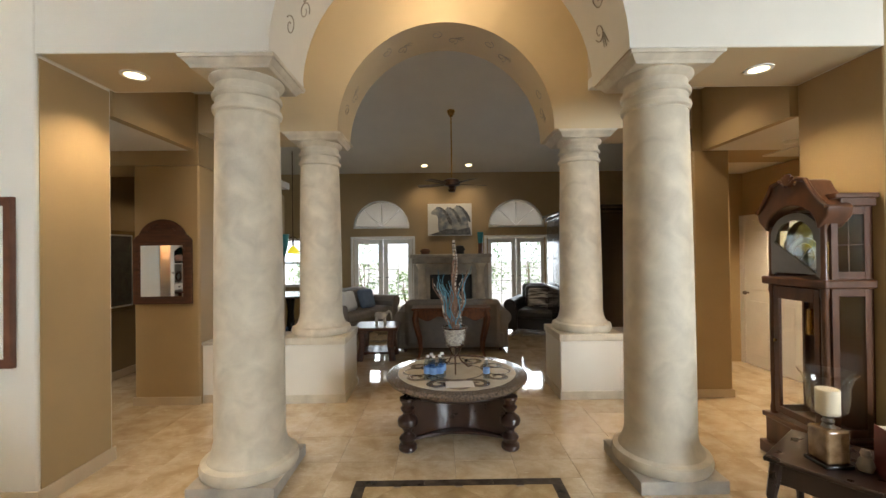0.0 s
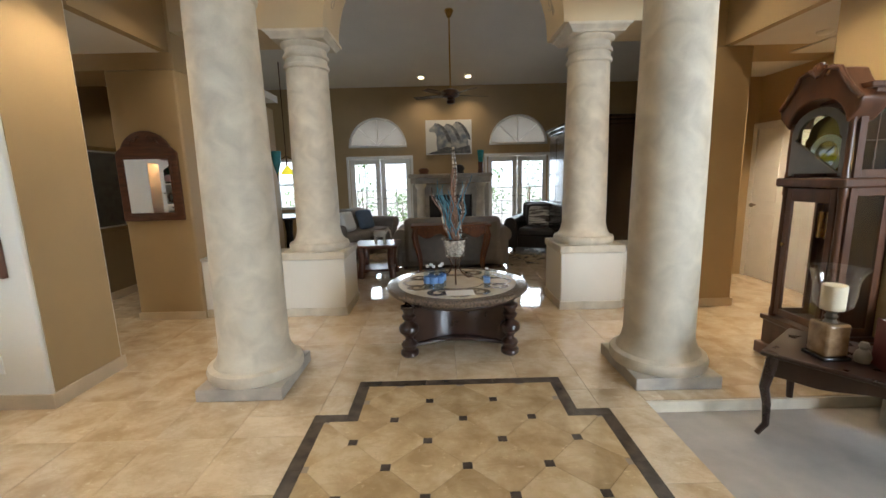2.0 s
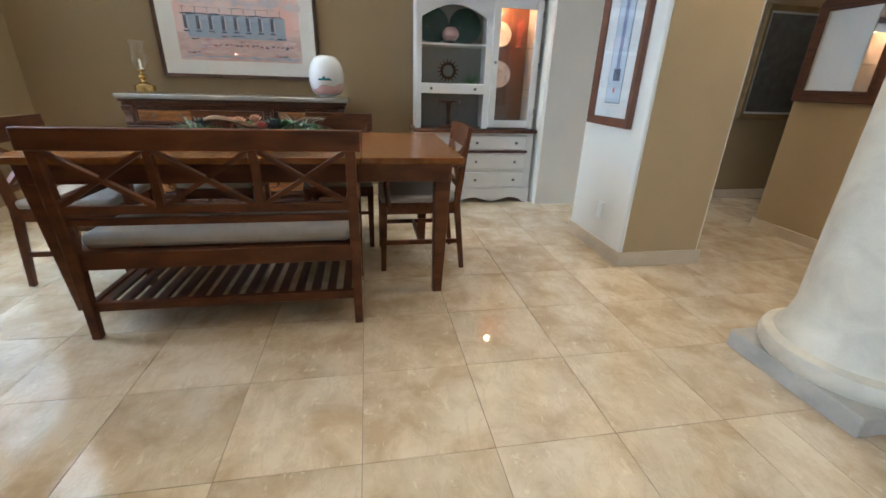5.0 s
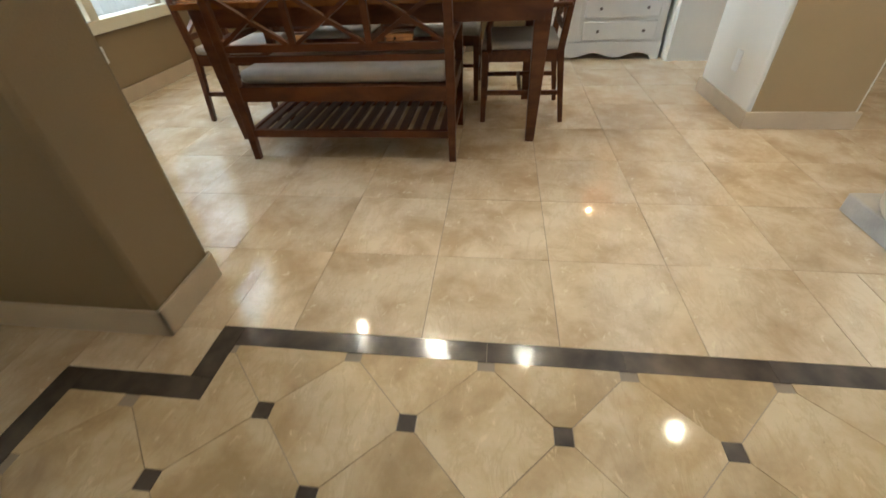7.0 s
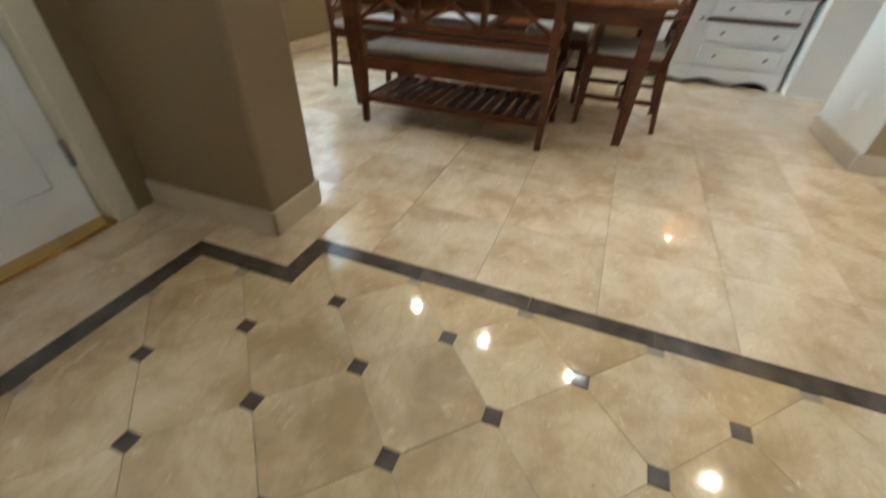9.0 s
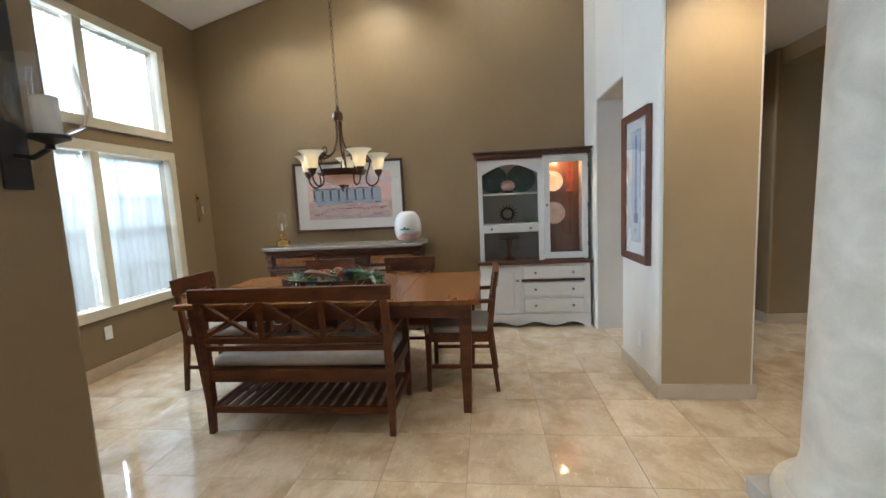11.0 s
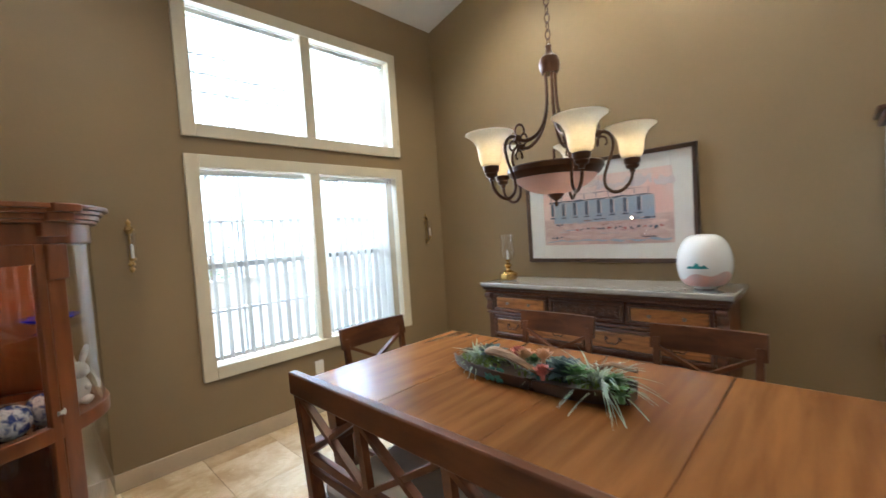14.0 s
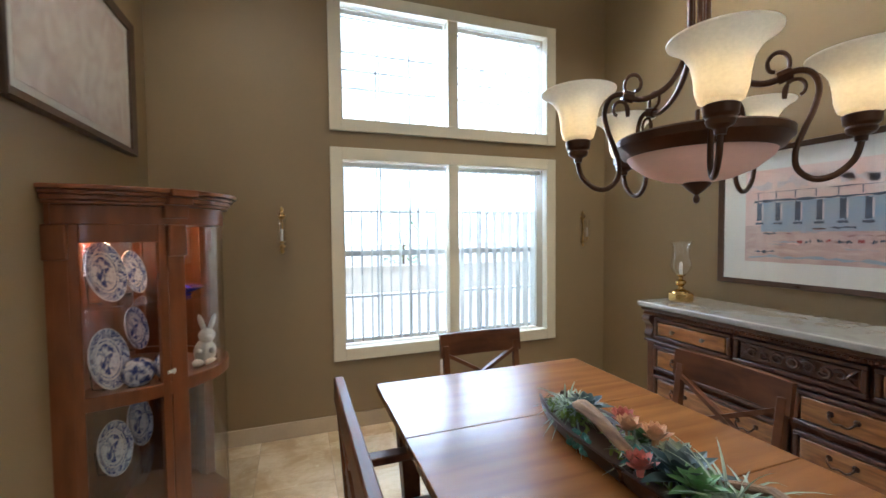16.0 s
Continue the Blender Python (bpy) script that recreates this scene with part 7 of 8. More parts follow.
def arrangement():
    ob = thing("twig_arrangement", pose(0.115, 3.63, 0.5035), "glass vase of pebbles with blue ribbons on iron stand", "arrangement")
    for k in range(3):
        a = k * 2.094 + 0.5
        pts = [(0.16 * math.cos(a), 0.16 * math.sin(a), 0.03), (0.175 * math.cos(a), 0.175 * math.sin(a), 0.008), (0.13 * math.cos(a), 0.13 * math.sin(a), 0.008), (0.06 * math.cos(a), 0.06 * math.sin(a), 0.07), (0.03 * math.cos(a), 0.03 * math.sin(a), 0.13), (0.06 * math.cos(a), 0.06 * math.sin(a), 0.19), (0.08 * math.cos(a), 0.08 * math.sin(a), 0.215)]
        part("stand_leg", tube(B(), pts, 0.007, 7), "bronze", ob)
    part("stand_ring", tube(B(), [(0.075 * math.cos(k * math.pi / 10), 0.075 * math.sin(k * math.pi / 10), 0.215) for k in range(21)], 0.006, 6), "bronze", ob)
    part("glass_pot", lathe(B(), [(0.0, 0.20), (0.06, 0.20), (0.085, 0.215), (0.098, 0.30), (0.105, 0.385), (0.103, 0.385), (0.096, 0.30), (0.083, 0.22), (0.0, 0.205)], 32), "glass", ob)
    part("rim_band", tube(B(), [(0.108 * math.cos(k * math.pi / 12), 0.108 * math.sin(k * math.pi / 12), 0.37) for k in range(25)], 0.006, 6), "bronze", ob)
    rng = random.Random(8)
    bm = B()
    for k in range(150):
        r, a, z = 0.082 * math.sqrt(rng.random()), rng.uniform(0, 6.28), rng.uniform(0.215, 0.35)
        r *= 0.8 + 0.2 * (z - 0.2) / 0.15
        bmesh.ops.create_icosphere(bm, subdivisions=1, radius=0.014, matrix=pose(r * math.cos(a), r * math.sin(a), z, rng.uniform(0, 180), rng.uniform(0, 180), 0) @ Matrix.Diagonal((1.3, 1.0, 0.7, 1)))
    tagged(part("pebbles", bm, "pebble", ob, "cream and grey pebbles"), kind="stuff")
    for k in range(34):
        a = rng.uniform(0, 6.28)
        tilt = rng.uniform(0.03, 0.21)
        h = rng.uniform(0.30, 0.58)
        ph = rng.uniform(0, 6.28)
        amp = rng.uniform(0.010, 0.026)
        pts = []
        for i in range(12):
            u = i / 11
            r = 0.03 + tilt * u
            pts.append((r * math.cos(a) + amp * math.sin(u * 12 + ph), r * math.sin(a) + amp * math.cos(u * 12 + ph), 0.33 + h * u))
        part("ribbon_twig", tube(B(), pts, 0.0085 if k % 3 else 0.006, 6, 0.003), "aqua" if k % 3 == 0 else ("twig" if k % 3 == 1 else ("stripe" if k % 2 else "aqua")), ob)
    for k in range(5):
        a = k * 1.3
        pts = [(0.015 * math.cos(a) + 0.012 * math.sin(i * 0.9 + k), 0.015 * math.sin(a), 0.34 + (0.80 if k < 2 else 0.62) * i / 12) for i in range(13)]
        part("tall_twig", tube(B(), pts, 0.010, 6, 0.006), "stripe" if k < 2 else "twig", ob)


arrangement()
M["water"] = glass_material("clear_plastic", (0.74, 0.82, 0.90), 0.05)
M["label_blue"] = material("blue_label", (0.16, 0.30, 0.58), 0.4, scale=20, vary=0.2, bump=0.02)
M["cap"] = material("white_cap", (0.75, 0.75, 0.75), 0.4, scale=20, vary=0.05, bump=0.02)
for k, (x, y) in enumerate(((-0.12, 3.36), (-0.07, 3.34), (-0.02, 3.36), (0.0, 3.44), (-0.09, 3.42), (0.36, 3.36))):
    s = 1.0 if k < 5 else 0.85
    ob = thing("water_bottle", pose(x, y, 0.5035), "small clear water bottle with a blue label" if k < 5 else "small bottle with white cap and blue label", "bottle", "bottles on the coffee table")
    part("bottle", lathe(B(), [(0, 0), (0.030 * s, 0), (0.032 * s, 0.01), (0.031 * s, 0.05), (0.032 * s, 0.12 * s), (0.024 * s, 0.15 * s), (0.013 * s, 0.17 * s), (0.013 * s, 0.18 * s), (0, 0.18 * s)], 18), "water", ob)
    part("label", lathe(B(), [(0.0328 * s, 0.05 * s), (0.0328 * s, 0.102 * s)], 18), "label_blue", ob)
    part("cap", lathe(B(), [(0, 0.18 * s), (0.0145 * s, 0.18 * s), (0.0145 * s, 0.197 * s), (0, 0.197 * s)], 14), "cap", ob)
ob = thing("paper_sheet", pose(0.135, 3.22, 0.5035, 0, 0, 3), "white sheet of paper lying on the coffee table", "paper")
part("sheet", boxes((-0.11, 0.11, -0.075, 0.075, 0, 0.001)), "paper", ob)

# wall mirror
ob = thing("wall_mirror", pose(-2.853, YG - 0.001, 1.04), "dark carved wood wall mirror with arched crest", "mirror")
pts = [(-0.30, 0.0), (0.30, 0.0), (0.30, 0.66), (0.26, 0.70)] + [(0.24 * math.cos(math.pi * k / 20), 0.70 + 0.17 * math.sin(math.pi * k / 20) ** 1.3) for k in range(1, 20)] + [(-0.26, 0.70), (-0.30, 0.66)]
part("frame", prism(B(), pts, "y", -0.032, 0), "wood_dark", ob, "", 0.008)
part("inner_bead", boxes((-0.235, -0.215, -0.04, -0.032, 0.06, 0.62), (0.215, 0.235, -0.04, -0.032, 0.06, 0.62), (-0.215, 0.215, -0.04, -0.032, 0.06, 0.08), (-0.215, 0.215, -0.04, -0.032, 0.60, 0.62)), "wood_dark", ob, "", 0.003)
part("mirror_glass", boxes((-0.215, 0.215, -0.036, -0.0325, 0.08, 0.60)), "mirror", ob, "bevelled mirror glass")
for s in (-1, 1):
    part("crest_scroll", tube(B(), [(s * (0.04 + 0.10 * k / 10), -0.034, 0.80 - 0.05 * (k / 10) ** 2 + 0.015 * math.sin(k)) for k in range(11)], 0.012, 7, 0.006), "wood_dark", ob)
M["dark_print"] = material("dark_engraving", (0.085, 0.085, 0.075), 0.5, scale=18, vary=0.5, dark=(0.03, 0.03, 0.028), bump=0.02)
M["frame_gold"] = material("dull_gold_frame", (0.20, 0.13, 0.05), 0.4, metal=0.4, scale=14, vary=0.3, bump=0.1)
pic = framed("hall_picture", pose(-4.078, 5.08, 1.35, 0, 0, 90), 0.82, 1.02, "frame_gold", 0.05, "dark engraved picture in a black and gold frame")
strip(pic, "print_sheet", "dark_print", -0.34, 0.34, -0.44, 0.44, 0.001)
wall("wall_family_west", boxes((-3.16, -2.5, 4.86, 6.6, -0.1, 2.47)), "tan", "tan wall between hallway and family room", 0)


def clock():
    """Grandfather clock, its back to the wall at x = 0 here, its face to -x."""
    ob = thing("grandfather_clock", pose(2.787, 2.865, 0), "tall carved wooden grandfather clock with glass door", "clock")
    W2, D = 0.25, 0.335
    part("plinth", boxes((-D - 0.03, 0, -W2 - 0.03, W2 + 0.03, 0, 0.09)), "wood_clock", ob, "", 0.008)
    part("base_box", boxes((-D, 0, -W2, W2, 0.09, 0.27)), "wood_clock", ob, "", 0.004)
    part("base_moulding", boxes((-D - 0.018, 0, -W2 - 0.018, W2 + 0.018, 0.27, 0.31)), "wood_clock", ob, "", 0.01)
    part("case_back", boxes((-0.02, 0, -W2 + 0.02, W2 - 0.02, 0.31, 1.86)), "wood_clock", ob)
    d = D - 0.02
    w = W2 - 0.02
    for s in (-1, 1):
        part("corner_post", lathe(B(), [(0, 0.31), (0.024, 0.31), (0.026, 0.36), (0.02, 0.38), (0.022, 0.7), (0.02, 1.20), (0.026, 1.22), (0.024, 1.27), (0, 1.27)], 14, (-d + 0.015, s * (w - 0.02), 0)), "wood_clock", ob)
        part("corner_post", lathe(B(), [(0, 1.33), (0.024, 1.33), (0.018, 1.38), (0.02, 1.5), (0.018, 1.66), (0.026, 1.69), (0, 1.70)], 14, (-d + 0.015, s * (w - 0.02), 0)), "wood_clock", ob)
        y = s * (w - 0.005)
        for z0, z1 in ((0.31, 1.27), (1.33, 1.80)):
            sd = part("side_frame", boxes((-d + 0.04, -d + 0.085, y - 0.01, y + 0.01, z0, z1), (-0.06, -0.02, y - 0.01, y + 0.01, z0, z1), (-d + 0.085, -0.06, y - 0.0095, y + 0.0095, z0, z0 + 0.05), (-d + 0.085, -0.06, y - 0.0095, y + 0.0095, z1 - 0.05, z1)), "wood_clock", ob, "", 0.002)
            part("side_pane", boxes((-d + 0.085, -0.06, y - 0.002, y + 0.002, z0 + 0.05, z1 - 0.05)), "glass", sd)
            if z0 > 1:
                part("muntin", boxes((-d + 0.155, -d + 0.161, y - 0.004, y + 0.004, z0 + 0.05, z1 - 0.05), (-d + 0.085, -0.06, y - 0.0042, y + 0.0042, 1.55, 1.556)), "wood_clock", sd)
    part("waist_moulding", boxes((-D - 0.012, 0, -W2 - 0.012, W2 + 0.012, 1.27, 1.33)), "wood_clock", ob, "", 0.012)
    dr = part("door", boxes((-d, -d + 0.02, -w + 0.045, -w + 0.085, 0.33, 1.26), (-d, -d + 0.02, w - 0.085, w - 0.045, 0.33, 1.26), (-d, -d + 0.0195, -w + 0.085, w - 0.085, 0.33, 0.38), (-d, -d + 0.0195, -w + 0.085, w - 0.085, 1.17, 1.26)), "wood_clock", ob, "", 0.003)
    part("door_pane", boxes((-d + 0.008, -d + 0.011, -w + 0.085, w - 0.085, 0.38, 1.17)), "glass", dr)
    part("knob", lathe(B(), [(0, 0), (0.006, 0), (0.012, 0.015), (0, 0.022)], 10), "brass", dr).matrix_basis = pose(-d, w - 0.065, 0.86, 0, -90, 0)
    for s in (-0.06, 0, 0.06):
        part("weight", lathe(B(), [(0, 0.92), (0.022, 0.92), (0.022, 1.10), (0, 1.10)], 16, (-0.16, s, 0)), "brass", ob)
        part("weight_cable", tube(B(), [(-0.16, s, 1.10), (-0.16, s, 1.28)], 0.002, 5), "brass", ob)
    part("pendulum", lathe(B(), [(0, 0), (0.07, 0), (0.075, 0.006), (0.07, 0.012), (0, 0.014)], 28), "brass", ob).matrix_basis = pose(-0.11, 0, 0.62, 0, -90, 0)
    part("pendulum_rod", tube(B(), [(-0.115, 0, 0.62), (-0.115, 0, 1.28)], 0.005, 6), "brass", ob)
    n = 20
    arch = [(-0.17, 1.36), (0.17, 1.36), (0.17, 1.58)] + [(0.15 * math.cos(math.pi * k / n), 1.60 + 0.13 * math.sin(math.pi * k / n)) for k in range(n + 1)] + [(-0.17, 1.58)]
    part("dial", prism(B(), arch, "x", -d + 0.075, -d + 0.09), "brass", ob, "pale gilt arched dial")
    part("chapter_ring", lathe(B(), [(0.085, 0), (0.125, 0), (0.125, 0.003), (0.085, 0.003)], 32), "paper", ob).matrix_basis = pose(-d + 0.074, 0, 1.485, 0, -90, 0)
    part("hour_hand", bar(B(), (-d + 0.068, 0, 1.485), (-d + 0.068, -0.05, 1.53), 0.008, 0.003, (1, 0, 0)), "black", ob)
    part("minute_hand", bar(B(), (-d + 0.066, 0, 1.485), (-d + 0.066, 0.07, 1.41), 0.006, 0.003, (1, 0, 0)), "black", ob)
    part("dial_door", prism(B(), arch[:2] + [(0.17, 1.345), (0.205, 1.345), (0.205, 1.62)] + [(0.20 * math.cos(math.pi * k / n), 1.62 + 0.16 * math.sin(math.pi * k / n)) for k in range(n + 1)] + [(-0.205, 1.345), (-0.17, 1.345)] + [(-0.17, 1.58)] + [(0.15 * math.cos(math.pi * k / n), 1.60 + 0.13 * math.sin(math.pi * k / n)) for k in range(n, -1, -1)] + [(0.17, 1.58)], "x", -d, -d + 0.02), "chrome", ob, "pewter-coloured arched bezel")
    part("dial_pane", prism(B(), arch, "x", -d + 0.010, -d + 0.013), "dial_glass", ob)
    part("hood", boxes((-D + 0.10, 0, -W2 - 0.01, W2 + 0.01, 1.80, 1.87)), "wood_clock", ob, "", 0.008)
    part("hood_cornice", boxes((-D + 0.05, 0, -W2 - 0.03, W2 + 0.03, 1.85, 1.885)), "wood_clock", ob, "", 0.008)
    top = [(-W2 - 0.03, 1.74), (-W2 - 0.04, 1.80), (-W2 + 0.02, 1.85), (-W2 + 0.08, 1.93), (-0.14, 1.99), (-0.07, 2.01), (-0.045, 1.97), (0, 1.985), (0.045, 1.97), (0.07, 2.01), (0.14, 1.99), (W2 - 0.08, 1.93), (W2 - 0.02, 1.85), (W2 + 0.04, 1.80), (W2 + 0.03, 1.74)]
    top += [(0.205 * math.cos(math.pi * k / n), 1.66 + 0.17 * math.sin(math.pi * k / n)) for k in range(n + 1)]
    part("pediment", prism(B(), top, "x", -D - 0.01, -D + 0.16), "wood_clock", ob, "carved swan-neck pediment", 0.01)
    for s in (-1, 1):
        part("crest_moulding", tube(B(), [(-D - 0.012, s * (W2 + 0.035), 1.80), (-D - 0.014, s * (W2 - 0.02), 1.855), (-D - 0.014, s * (W2 - 0.08), 1.935), (-D - 0.014, s * 0.14, 1.992), (-D - 0.014, s * 0.07, 2.01)], 0.016, 8), "wood_clock", ob)
    sh = B()
    for k in range(7):
        a = math.pi * (0.15 + 0.7 * k / 6)
        tube(sh, [(-D - 0.015, 0.015 * math.cos(a), 1.97), (-D - 0.02, 0.065 * math.cos(a), 1.97 + 0.085 * math.sin(a))], 0.014, 6, 0.010)
    part("shell_crest", sh, "wood_clock", ob)


M["wood_clock"] = material("walnut_clock_wood", (0.090, 0.034, 0.014), 0.34, scale=5, vary=0.25, stretch=(3, 3, 1), dark=(0.05, 0.02, 0.009), bump=0.05, coat=0.15)
M["dial_glass"] = glass_material("dial_glass", (0.9, 0.95, 0.9), 0.0)
clock()


def end_table():
    ob = thing("end_table", pose(2.21, 1.99, 0, 0, 0, -53.1), "dark brown lacquered end table with curved cabriole legs", "table")
    part("top", boxes((-0.47, 0.47, -0.27, 0.27, 0.40, 0.425)), "wood_espresso", ob, "glossy dark top", 0.008)
    n = 16
    for s in (-1, 1):
        pts = [(-0.42, 0.40), (0.42, 0.40)] + [(0.42 - 0.84 * k / n, 0.27 + 0.05 * math.sin(math.pi * k / n) + 0.015 * math.cos(4 * math.pi * k / n)) for k in range(n + 1)]
        part("apron", prism(B(), pts, "y", s * 0.225 - 0.012, s * 0.225 + 0.012), "wood_espresso", ob, "", 0.003)
        part("side_apron", boxes((s * 0.42 - 0.012, s * 0.42 + 0.012, -0.213, 0.213, 0.29, 0.40)), "wood_espresso", ob)
        for q in (-1, 1):
            part("leg", tube(B(), [(s * 0.42, q * 0.225, 0.40), (s * 0.43, q * 0.235, 0.30), (s * 0.44, q * 0.245, 0.22), (s * 0.425, q * 0.23, 0.12), (s * 0.42, q * 0.225, 0.0), (s * 0.45, q * 0.25, -0.062)], 0.032, 9, 0.014), "wood_espresso", ob)


end_table()
M["candle_wax"] = material("ivory_wax", (0.75, 0.66, 0.48), 0.5, scale=9, vary=0.05, bump=0.03)
M["amber_block"] = material("amber_cracked_glass", (0.33, 0.22, 0.12), 0.15, scale=16, vary=0.3, dark=(0.16, 0.09, 0.04), bump=0.4, coat=0.6)
ob = thing("hurricane_candle", pose(1.985, 2.115, 0.426), "glass hurricane with ivory candle on amber block base", "candle holder")
part("foot", boxes((-0.07, 0.07, -0.07, 0.07, 0, 0.02)), "wood_black", ob, "", 0.004)
part("block", boxes((-0.06, 0.06, -0.06, 0.06, 0.02, 0.19)), "amber_block", ob, "cracked amber glass block", 0.012)
part("neck", lathe(B(), [(0, 0.19), (0.03, 0.19), (0.02, 0.205), (0.028, 0.22), (0.018, 0.235), (0.035, 0.25), (0, 0.25)], 18), "chrome", ob)
part("glass_bowl", lathe(B(), [(0, 0.25), (0.05, 0.252), (0.08, 0.28), (0.088, 0.34), (0.09, 0.40), (0.105, 0.45), (0.125, 0.475), (0.123, 0.475), (0.102, 0.45), (0.087, 0.40), (0.085, 0.34), (0.077, 0.283), (0.048, 0.258), (0, 0.256)], 36), "glass", ob)
part("candle", lathe(B(), [(0, 0.258), (0.05, 0.258), (0.051, 0.38), (0.046, 0.385), (0.03, 0.378), (0, 0.376)], 24), "candle_wax", ob)
M["book_red"] = material("dark_red_leather", (0.11, 0.018, 0.016), 0.5, scale=14, vary=0.2, bump=0.15)
ob = thing("leather_book", pose(2.13, 1.93, 0.426, 0, 0, -20), "thick dark red leather-bound book standing upright", "book")
part("cover", boxes((-0.035, -0.03, -0.09, 0.09, 0, 0.24), (0.03, 0.035, -0.09, 0.09, 0, 0.24), (-0.03, 0.03, -0.09, -0.083, 0, 0.24)), "book_red", ob, "", 0.003)
part("pages", boxes((-0.03, 0.03, -0.083, 0.085, 0.004, 0.234)), "paper", ob)
ob = thing("ceramic_bird", pose(2.10, 2.04, 0.426) @ Matrix.Scale(0.8, 4), "small grey ceramic ornament on the end table", "ornament")
part("body", lathe(B(), [(0, 0), (0.035, 0), (0.045, 0.03), (0.035, 0.07), (0.02, 0.085), (0.028, 0.105), (0.02, 0.13), (0, 0.135)], 16), "stone_grey", ob)


def sofa(name, m, w, d, h, arm_h, mat, label, cushions=2, category="sofa"):
    """Front to -y; origin on the floor under the middle."""
    ob = thing(name, m, label, category)
    part("base", boxes((-w / 2 + 0.06, w / 2 - 0.06, -d / 2 + 0.06, d / 2 - 0.05, 0.06, 0.30)), mat, ob, "", 0.03)
    part("backrest", boxes((-w / 2 + 0.12, w / 2 - 0.12, d / 2 - 0.24, d / 2, 0.08, h)), mat, ob, "", 0.075)
    for s in (-1, 1):
        part("arm", boxes((s * (w / 2 - 0.10) - 0.10, s * (w / 2 - 0.10) + 0.10, -d / 2, d / 2 - 0.06, 0.05, arm_h - 0.07)), mat, ob, "", 0.03)
        part("arm_roll", tube(B(), [(s * (w / 2 - 0.07), -d / 2 - 0.01, arm_h - 0.10), (s * (w / 2 - 0.07), d / 2 - 0.05, arm_h - 0.10)], 0.115, 20), mat, ob)
        for q in (-1, 1):
            part("foot", lathe(B(), [(0, 0), (0.025, 0), (0.035, 0.06), (0, 0.06)], 12, (s * (w / 2 - 0.12), q * (d / 2 - 0.12), 0)), "wood_dark", ob)
    cw = (w - 0.42) / cushions
    for k in range(cushions):
        x0 = -w / 2 + 0.21 + k * cw
        part("seat_cushion", boxes((x0 + 0.005, x0 + cw - 0.005, -d / 2 + 0.01, d / 2 - 0.24, 0.28, 0.44)), mat, ob, "", 0.05)
        part("back_cushion", boxes((x0 + 0.01, x0 + cw - 0.01, d / 2 - 0.40, d / 2 - 0.21, 0.42, h - 0.02)), mat, ob, "", 0.075)
    return ob


ob = sofa("armchair", pose(2.95, 2.02, -0.075, 0, 0, 130), 0.95, 0.85, 0.80, 0.60, "fabric", "pale upholstered armchair with rolled arms on the carpet", 1, "armchair")

# door down the hallway on the east side
ob = thing("door_2", pose(4.10, 5.06, 0, 0, 0, -90), "cream six-panel interior door standing closed", "door", kind="structure")
part("leaf", boxes((-0.44, 0.44, -0.02, 0.02, 0.008, 1.90)), "white", ob, "", 0.003)
for x0, x1 in ((-0.34, -0.05), (0.05, 0.34)):
    for z0, z1 in ((0.15, 0.85), (1.0, 1.75)):
        part("door_panel", boxes((x0, x1, -0.028, -0.02, z0, z1)), "white", ob, "", 0.008)
part("frame", boxes((-0.54, -0.445, -0.03, 0.06, 0, 1.98), (0.445, 0.52, -0.03, 0.06, 0, 1.98), (-0.445, 0.445, -0.03, 0.0595, 1.905, 1.98)), "white", ob, "", 0.005)
part("door_handle", lathe(B(), [(0, 0), (0.012, 0), (0.01, 0.03), (0.028, 0.045), (0.022, 0.065), (0, 0.07)], 16), "chrome", ob).matrix_basis = pose(-0.38, -0.02, 0.95, 90, 0, 0)
ob = thing("ceiling_hatch", pose(3.9, 4.2, 2.555), "square attic hatch in the hallway ceiling", "hatch")
part("panel", boxes((-0.35, 0.35, -0.3, 0.3, -0.012, 0.004)), "ceiling", ob, "", 0.004)
ob = thing("smoke_detector", pose(3.35, 3.9, 2.56), "round white smoke detector on the ceiling", "detector")
part("case", lathe(B(), [(0, -0.03), (0.04, -0.03), (0.06, -0.015), (0.06, 0), (0, 0)], 24), "white", ob)
ob = thing("vase_plant", pose(2.50, 4.52, 0.633), "slim green glass vase with grassy stems", "plant")
part("vase", lathe(B(), [(0, 0), (0.04, 0), (0.045, 0.01), (0.03, 0.06), (0.038, 0.18), (0.045, 0.20), (0.04, 0.2), (0, 0.05)], 18), "teal", ob)
bm = B()
rng = random.Random(2)
for k in range(22):
    leaf(bm, (0, 0, 0.16), rng.uniform(0, 6.28), rng.uniform(1.2, 1.5), rng.uniform(0.25, 0.48), 0.012, rng.uniform(0, 0.12))
part("stems", bm, "leaf_green", ob)

# ---- family room ----


